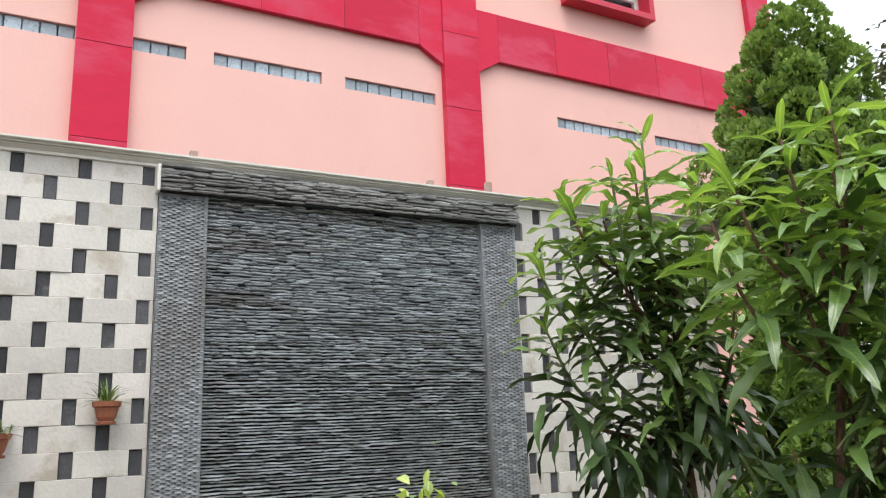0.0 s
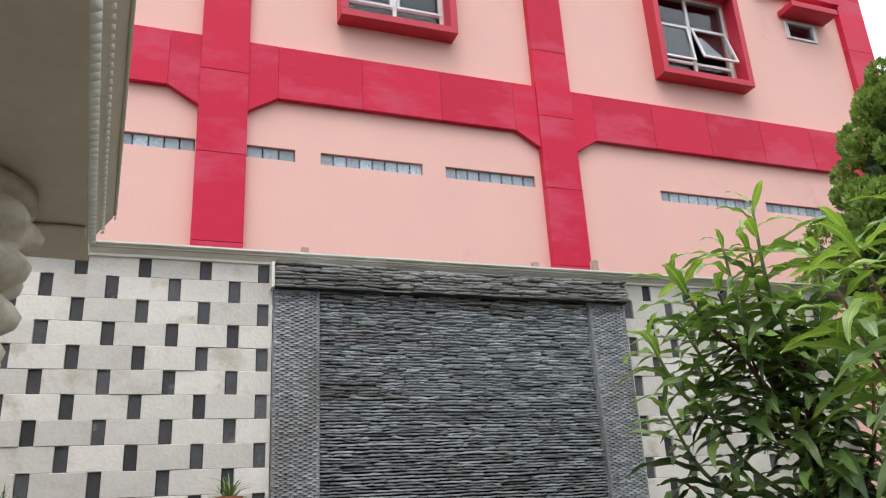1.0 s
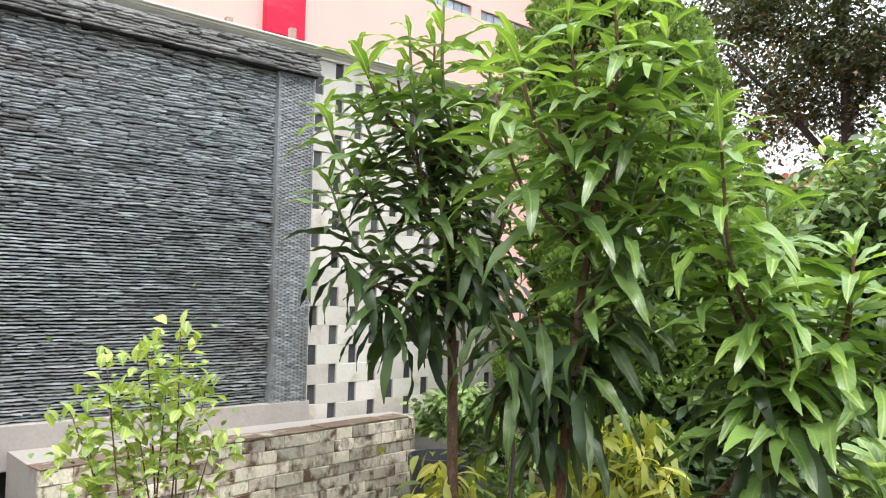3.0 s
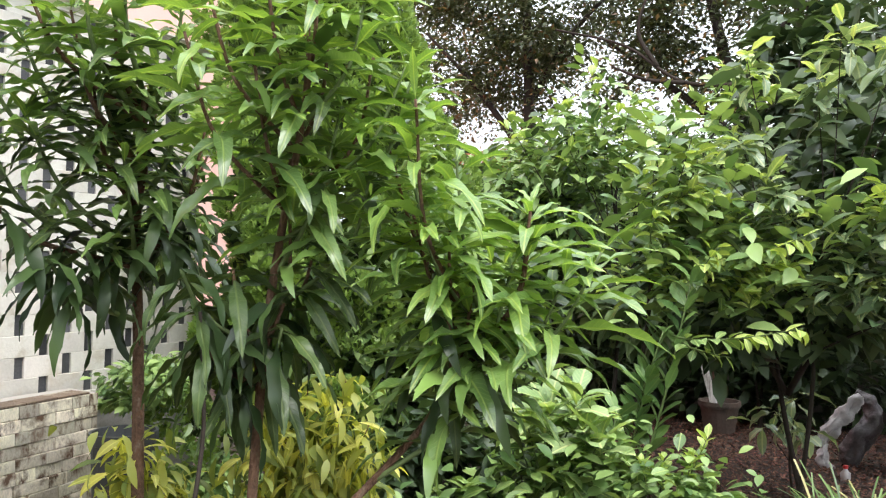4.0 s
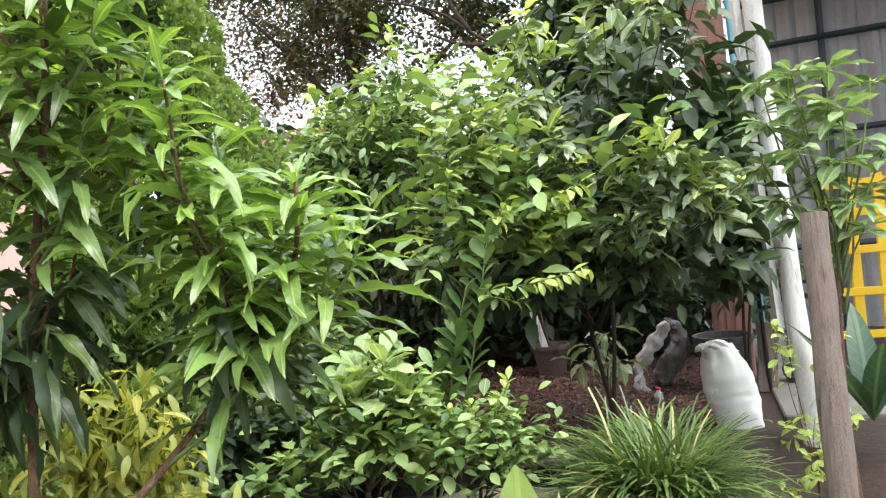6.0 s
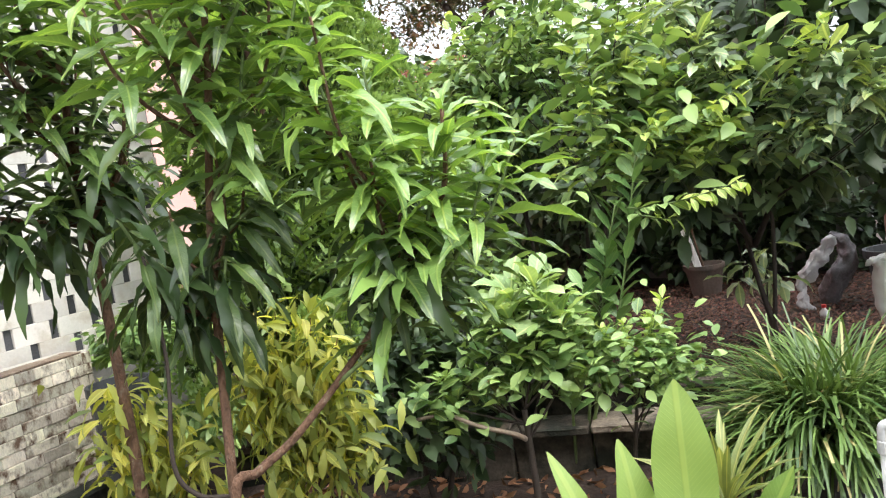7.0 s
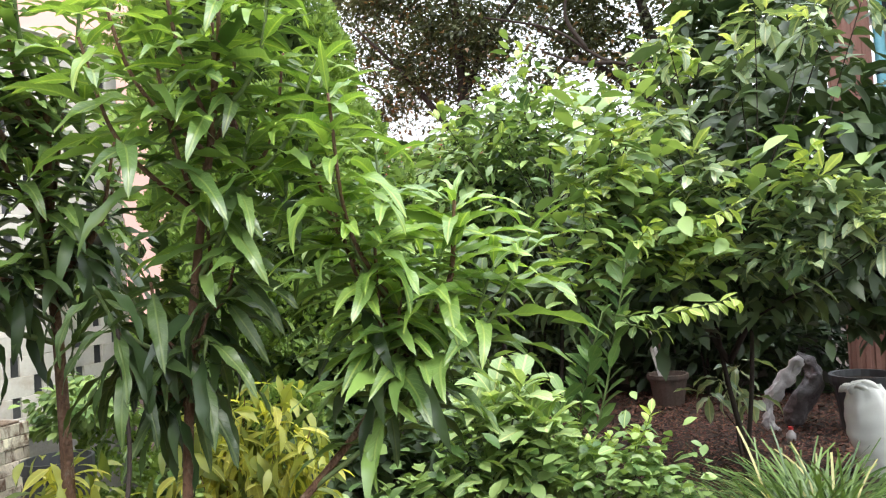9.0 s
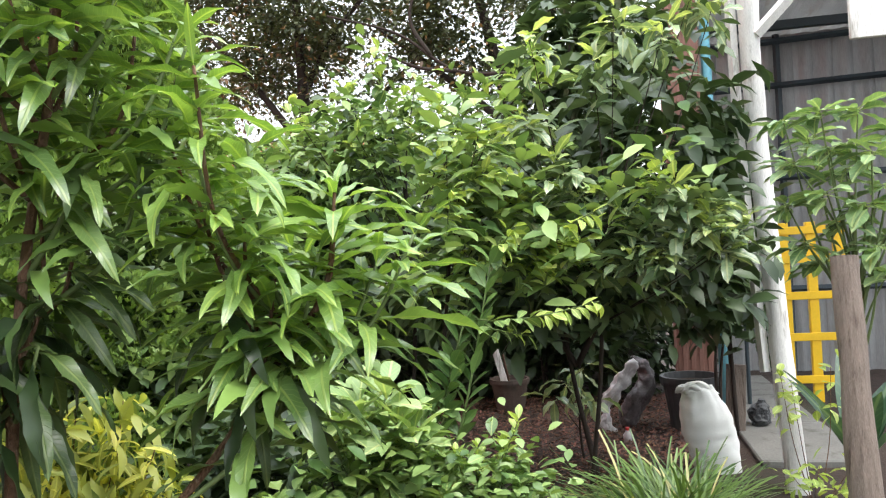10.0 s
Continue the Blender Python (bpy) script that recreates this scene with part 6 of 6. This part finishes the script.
for z in (0.25, 0.62, 0.98, 1.30, 1.55):
    bm = bmesh.new()
    bm_box(bm, -0.045, -0.032, -0.50, 0.06, z - 0.035, z + 0.035, 0.004)
    part("crossbar", bm, YELLOW, rack)
panel = thing("board_sign", "narrow dark blue board with a red edge on a thin post", "board", "", (7.59, -0.86, 0.15))
bm = bmesh.new()
bm_box(bm, -0.012, 0.012, -0.07, 0.07, 1.08, 1.75, 0.003)
part("body", bm, BLUE, panel)
bm = bmesh.new()
bm_box(bm, -0.018, -0.0125, 0.04, 0.072, 1.1, 1.7, 0.001)
part("red_edge", bm, REDP, panel, "red plastic strip")
bm = bmesh.new()
tube(bm, [(0.03, 0, -0.1), (0.03, 0, 1.7)], 0.018, 0.018, 8)
part("post", bm, STEEL, panel)
plank = thing("plank", "short weathered grey plank standing behind the sack", "plank", "", (6.6, -0.58, 0.2))
bm = bmesh.new()
bm_box(bm, -0.015, 0.015, -0.07, 0.07, 0, 0.52, 0.004, Euler((radians(4), radians(3), 0)).to_matrix().to_4x4())
part("board", bm, TIMBER, plank)

# stuffed white sack, leaning
sack = thing("stuffed_sack", "full white woven sack leaning with its neck folded over", "sack", "", (5.58, -0.28, 0.2))
bm = bmesh.new()
rings = []
for i in range(31):
    u = i / 30
    r = 0.138 * (0.84 + 0.20 * math.sin(math.pi * min(1, u * 1.15)) ** 0.8) if u < 0.72 else 0.138 * (0.95 - 1.25 * (u - 0.72))
    cx, cy = 0.02, -0.05 + 0.10 * u
    ring = []
    for k in range(40):
        a = 2 * math.pi * k / 40
        pleat = 0.16 * math.sin(a * 7 + 3 * u) * max(0, u - 0.6) + 0.07 * math.sin(a * 13 - 9 * u) * max(0, u - 0.5)
        w = 1 + 0.09 * noise.noise((math.cos(a) * 1.6, math.sin(a) * 1.6, u * 4)) + pleat + 0.018 * math.sin(u * 42 + 2 * noise.noise((a, u, 0)))
        ring.append(bm.verts.new((cx + r * w * math.cos(a) * 0.8, cy + r * w * math.sin(a) * 1.1, 0.53 * u + (0.03 * noise.noise((math.cos(a), math.sin(a), u * 3)) if u > 0 else 0))))
    rings.append(ring)
for a, b in zip(rings, rings[1:]):
    for k in range(40):
        bm.faces.new((a[k], a[(k + 1) % 40], b[(k + 1) % 40], b[k]))
bm.faces.new(rings[0][::-1])
bm.faces.new(rings[-1])
part("body", bm, SACKM, sack, smooth=True)
bm = bmesh.new()
neck = []
for i in range(9):
    u = i / 8
    ring = []
    for k in range(30):
        a = 2 * math.pi * k / 30
        r = (0.096 - 0.035 * u) * (1 + 0.22 * math.sin(a * 6 + 4 * u) + 0.12 * math.sin(a * 11 + 1))
        ring.append(bm.verts.new((0.02 - 0.05 * u + 0.6 * r * math.cos(a), 0.04 + 0.13 * u - 0.03 * u * u + (1.1 - 0.3 * u) * r * math.sin(a) * 0.9, 0.49 + 0.085 * math.sin(u * 2.3) - 0.05 * u * (math.sin(a) + 1) * 0.5)))
    neck.append(ring)
for a, b in zip(neck, neck[1:]):
    for k in range(30):
        bm.faces.new((a[k], a[(k + 1) % 30], b[(k + 1) % 30], b[k]))
bm.faces.new(neck[-1])
part("folded_neck", bm, SACKM, sack, "crumpled folded sack neck", smooth=True)


def crumpled_bag(bm, line, widths, thick, seed):
    """A half-empty bag bent along a line: a flat sleeve with creased, angular sides."""
    pts, rings = spline(line, 12), []
    n_ = len(pts) - 1
    for i, p in enumerate(pts):
        u = i / n_
        q = u * (len(widths) - 1)
        w = widths[int(q)] + (widths[min(int(q) + 1, len(widths) - 1)] - widths[int(q)]) * (q - int(q))
        d = (pts[min(i + 1, n_)] - pts[max(i - 1, 0)]).normalized()
        side = d.cross(Vector((1, 0, 0))).normalized()
        ring = []
        for k in range(44):
            a = 2 * math.pi * k / 44
            v = p + side * (w * math.cos(a)) + Vector((1, 0, 0)) * (thick * math.sin(a) * (0.5 + math.sin(math.pi * min(0.95, u + 0.1))))
            f_ = 0.03 * noise.noise(v * 9 + Vector((seed, 0, 0))) - 0.035 * abs(noise.noise(v * 15 + Vector((0, seed, 0)))) - 0.016 * abs(noise.noise(v * 36 + Vector((0, 0, seed))))
            ring.append(bm.verts.new(v + (v - p).normalized() * f_))
        rings.append(ring)
    for a, b in zip(rings, rings[1:]):
        for k in range(44):
            bm.faces.new((a[k], a[(k + 1) % 44], b[(k + 1) % 44], b[k]))
    bm.faces.new(rings[0][::-1])
    bm.faces.new(rings[-1])


heap = thing("plastic_bag", "crumpled dark grey plastic bag slumped on the mulch", "bag", "", (6.85, 0.08, 0.2))
bm = bmesh.new()
crumpled_bag(bm, [(0.02, 0.12, 0.02), (0, 0.06, 0.16), (0, -0.05, 0.36), (0.02, -0.03, 0.5), (0.03, 0.05, 0.56)], (0.08, 0.09, 0.085, 0.055, 0.02), 0.07, 3.0)
for v in bm.verts:
    v.co.z = max(v.co.z, 0.0)
part("bag", bm, BAG, heap, smooth=True)
paper = thing("white_bag", "torn white sack leaning up against the grey bag", "bag", "", (6.70, 0.20, 0.2))
bm = bmesh.new()
crumpled_bag(bm, [(0.0, 0.16, 0.16), (0.01, 0.12, 0.27), (0.02, 0.0, 0.42), (0.03, -0.1, 0.55)], (0.03, 0.075, 0.07, 0.03), 0.03, 8.0)
crumpled_bag(bm, [(-0.02, 0.13, 0.0), (-0.02, 0.15, 0.1), (0.0, 0.15, 0.2)], (0.06, 0.05, 0.03), 0.03, 5.0)
for v in bm.verts:
    v.co.z = max(v.co.z, 0.0)
part("bag", bm, BAGWHITE, paper, smooth=True)
rubbish = thing("plastic_bag", "small knotted black plastic bag on the path", "bag", "", (6.78, -0.80, 0.232))
bm = bmesh.new()
crumpled_bag(bm, [(0, 0.0, 0.01), (0, 0.01, 0.08), (0, 0.0, 0.15), (0, 0.0, 0.2)], (0.08, 0.1, 0.06, 0.02), 0.07, 12.0)
for v in bm.verts:
    v.co.z = max(v.co.z, 0.0)
part("bag", bm, POTDARK, rubbish)
bottle = thing("bottle", "small white bottle with a red cap on the mulch", "bottle", "", (6.35, 0.2, 0.2))
bm = bmesh.new()
lathe(bm, [(0.03, 0), (0.032, 0.07), (0.014, 0.09), (0.014, 0.1)], 12)
part("body", bm, BAGWHITE, bottle, smooth=True)
bm = bmesh.new()
lathe(bm, [(0.017, 0.1), (0.017, 0.12), (0.012, 0.122)], 12)
part("cap", bm, REDP, bottle, "red cap")

pot_a = thing("plant_pot", "large black plastic plant pot behind the sack", "plant pot", "plant pots", (6.8, -0.3, 0.2))
pot(pot_a, 0.22, 0.42, POTDARK)
bm = bmesh.new()
lathe(bm, [(0.185, 0.36), (0.18, 0.37)], 20)
part("soil", bm, SOIL, pot_a)
pot_b = thing("plant_pot", "dusty brown clay plant pot on the mulch", "plant pot", "plant pots", (7.6, 1.2, 0.2))
pot(pot_b, 0.175, 0.30, CLAY_DULL)
bm = bmesh.new()
lathe(bm, [(0.145, 0.255), (0.14, 0.265)], 20)
part("soil", bm, SOIL, pot_b)
bm = bmesh.new()
stem_to(bm, (0, 0, 0.25), (-0.05, 0.06, 1.0), 0.012, 0.006)
part("stem", bm, BARK, pot_b, smooth=True)
strip = thing("wooden_strip", "pale thin wooden strip leaning in the pot", "strip", "", (7.55, 1.22, 0.4))
bm = bmesh.new()
bm_box(bm, -0.008, 0.008, -0.03, 0.03, 0.05, 0.62, 0.002, Euler((radians(-14), 0, 0)).to_matrix().to_4x4())
part("strip", bm, WHITEWASH, strip)
young = bush("seedling", "small seedling with broad drooping leaves in the mulch", "seedling", (5.95, 0.5, 0.2), [(5.94, 0.61, 0.72), (5.93, 0.51, 0.66), (5.97, 0.5, 0.82), (5.92, 0.68, 0.62), (5.93, 0.42, 0.6)], (BROAD_POOL,), 6, 0.02, bark=BARK_DARK, r0=0.007, el=(10, -60), size=(0.8, 1.25), fork=0.6, span=0.3)

# tall dark bin between the planter and the trees
bin_ = thing("plastic_bin", "tall dark blue-black plastic bin beside the planter", "bin", "", (2.72, 2.98, 0.0))
bm = bmesh.new()
lathe(bm, [(0.10, 0), (0.135, 0.86), (0.145, 0.865), (0.145, 0.91), (0.132, 0.91), (0.125, 0.84), (0.0, 0.83)], 22)
part("body", bm, POTDARK, bin_)
# standpipe with a blue handle
tap = thing("standpipe", "grey-white standpipe tap with a blue valve", "tap", "", (2.8, -0.09, 0.0))
bm = bmesh.new()
tube(bm, [(0, 0, -0.04), (0.004, 0.004, 0.3), (0, 0, 0.68)], 0.0135, 0.0125, 12)
part("pipe", bm, PVC, tap, smooth=True)
bm = bmesh.new()
tube(bm, spline([(0, 0, 0.65), (0, -0.002, 0.69), (-0.004, -0.018, 0.702), (-0.008, -0.04, 0.7)], 5), 0.0165, 0.0145, 12)
part("elbow", bm, PVC, tap, smooth=True)
bm = bmesh.new()
lathe(bm, [(0.0185, 0.615), (0.0185, 0.65), (0.016, 0.655)], 12)
part("coupling", bm, PVC, tap)
bm = bmesh.new()
tube(bm, [(-0.008, -0.038, 0.7), (-0.012, -0.08, 0.699), (-0.014, -0.115, 0.696)], 0.0105, 0.009, 10)
part("valve", bm, TAPBLUE, tap, "dark blue plastic valve", smooth=True)
bm = bmesh.new()
tube(bm, spline([(-0.013, -0.108, 0.697), (-0.015, -0.122, 0.69), (-0.016, -0.126, 0.665)], 4), 0.0075, 0.006, 10)
part("spout", bm, PVC, tap, smooth=True)
bm = bmesh.new()
tube(bm, [(-0.011, -0.078, 0.70), (-0.011, -0.078, 0.73)], 0.006, 0.006, 8)
bm_box(bm, -0.017, -0.005, -0.098, -0.062, 0.729, 0.737, 0.003)
part("lever", bm, STEEL, tap, "small dark lever")
tap2 = thing("wall_pipe", "thin white water pipe with a tap at the stone panel", "tap", "", (0.665, 3.5, 0.0))
bm = bmesh.new()
tube(bm, [(0, 0.03, 0.9), (0, 0.03, 1.33)], 0.009, 0.009, 10)
part("pipe", bm, PVC, tap2, smooth=True)
bm = bmesh.new()
tube(bm, [(0, 0.03, 1.15), (0.03, -0.02, 1.15), (0.075, -0.04, 1.15)], 0.009, 0.009, 10)
part("branch_pipe", bm, PVC, tap2, smooth=True)
bm = bmesh.new()
tube(bm, [(-0.03, 0.02, 1.13), (-0.03, -0.02, 1.12), (-0.032, -0.03, 1.06)], 0.010, 0.008, 10)
part("spout", bm, PVC, tap2, smooth=True)

# concrete path slab by the pole
CONCRETE_PATH = mat("worn_path_concrete", (0.17, 0.165, 0.15), 0.9, 0.25, 5, 60, 0.3, dirt_sheen=(0.07, 0.065, 0.05), dirt_sheen_scale=4, dirt_sheen_cut=0.55)
slab = thing("pavement", "worn grey concrete path slabs beside the shed", "path", kind="structure")
for k in range(3):
    bm = bmesh.new()
    bm_box(bm, 5.75 + 1.15 * k, 6.88 + 1.15 * k, -1.25, -0.6, 0.1, 0.235 - 0.003 * k, 0.01)
    part("slab", bm, CONCRETE_PATH, slab)

# hanging pots on the wall
for x, z, lean in ((0.39, 1.81, 0), (0.02, 1.70, 0.1), (-0.42, 1.78, 0.0)):
    h = thing("hanging_pot", "small terracotta pot with a grassy plant hung on the tiled wall", "hanging pot", "pots on the wall", (x, 3.535, z))
    bm = bmesh.new()
    lathe(bm, [(0.026, 0), (0.036, 0.016), (0.043, 0.045), (0.045, 0.054), (0.052, 0.056), (0.054, 0.076), (0.048, 0.076), (0.044, 0.062)], 20)
    part("pot", bm, CLAY, h, "terracotta pot")
    bm = bmesh.new()
    lathe(bm, [(0.036, -0.012), (0.038, -0.002), (0.03, 0.0)], 18)
    part("saucer", bm, CLAY, h)
    bm = bmesh.new()
    tube(bm, [(-0.04, 0.0, 0.05), (0, 0.05, 0.052), (0.04, 0.0, 0.05)], 0.0025, 0.0025, 6)
    part("hook", bm, STEEL, h)
    c = Cloud()
    for k in range(38):
        c.add(leaf_shape(R.uniform(0.06, 0.15), 0.007, R.uniform(0.2, 2.0), 0.3, 4, 0.6, petiole=0.0), turn((R.gauss(0, 0.012), R.gauss(0, 0.012), 0.06), R.uniform(0, 6.28), radians(R.uniform(15, 85)), 0, 1.0))
    c.build("foliage", BLADE, h)

# mulch, litter and pebbles
mulch = thing("mulch", "reddish-brown wood chip mulch", "mulch", "", (0, 0, 0), kind="stuff")
c = Cloud()
rr = random.Random(11)
for _ in range(15000):
    x, y = rr.uniform(4.9, 8.2), rr.uniform(-0.2, 2.2)
    s = rr.uniform(0.007, 0.022)
    p = np.array([(-s, -s * 0.35, 0), (s, -s * 0.3, 0), (s * 0.9, s * 0.35, 0.002), (-s * 0.8, s * 0.3, 0), (0, 0, s * 0.25)])
    m = Matrix.Translation((x, y, 0.215 + rr.uniform(0, 0.02))) @ Euler((rr.uniform(-0.6, 0.6), rr.uniform(-0.6, 0.6), rr.uniform(0, 6.28))).to_matrix().to_4x4()
    c.add((p, [(0, 1, 4), (1, 2, 4), (2, 3, 4), (3, 0, 4)]), m)
c.build("chip_layer", CHIP, mulch)
litter = thing("leaf_litter", "dry brown fallen leaves on the soil", "leaf litter", "", (0, 0, 0), kind="stuff")
DRY = leaf_mat("dry_fallen_leaf", (0.16, 0.075, 0.03), (0.36, 0.19, 0.08), 0.8, rand="island", through_light=0.1)
c = Cloud()
dry = leaf_shape(0.075, 0.032, 0.5, 0.3, 3)
for _ in range(2200):
    x, y = rr.uniform(1.2, 4.9), rr.uniform(0.2, 3.0)
    up = ground_height(x, y) + 0.015
    c.add(dry, turn((x, y, up + rr.uniform(0, 0.02)), rr.uniform(0, 6.28), rr.uniform(-0.2, 0.2), rr.uniform(-3, 3), rr.uniform(0.6, 1.3)))
c.build("leaf_layer", DRY, litter)
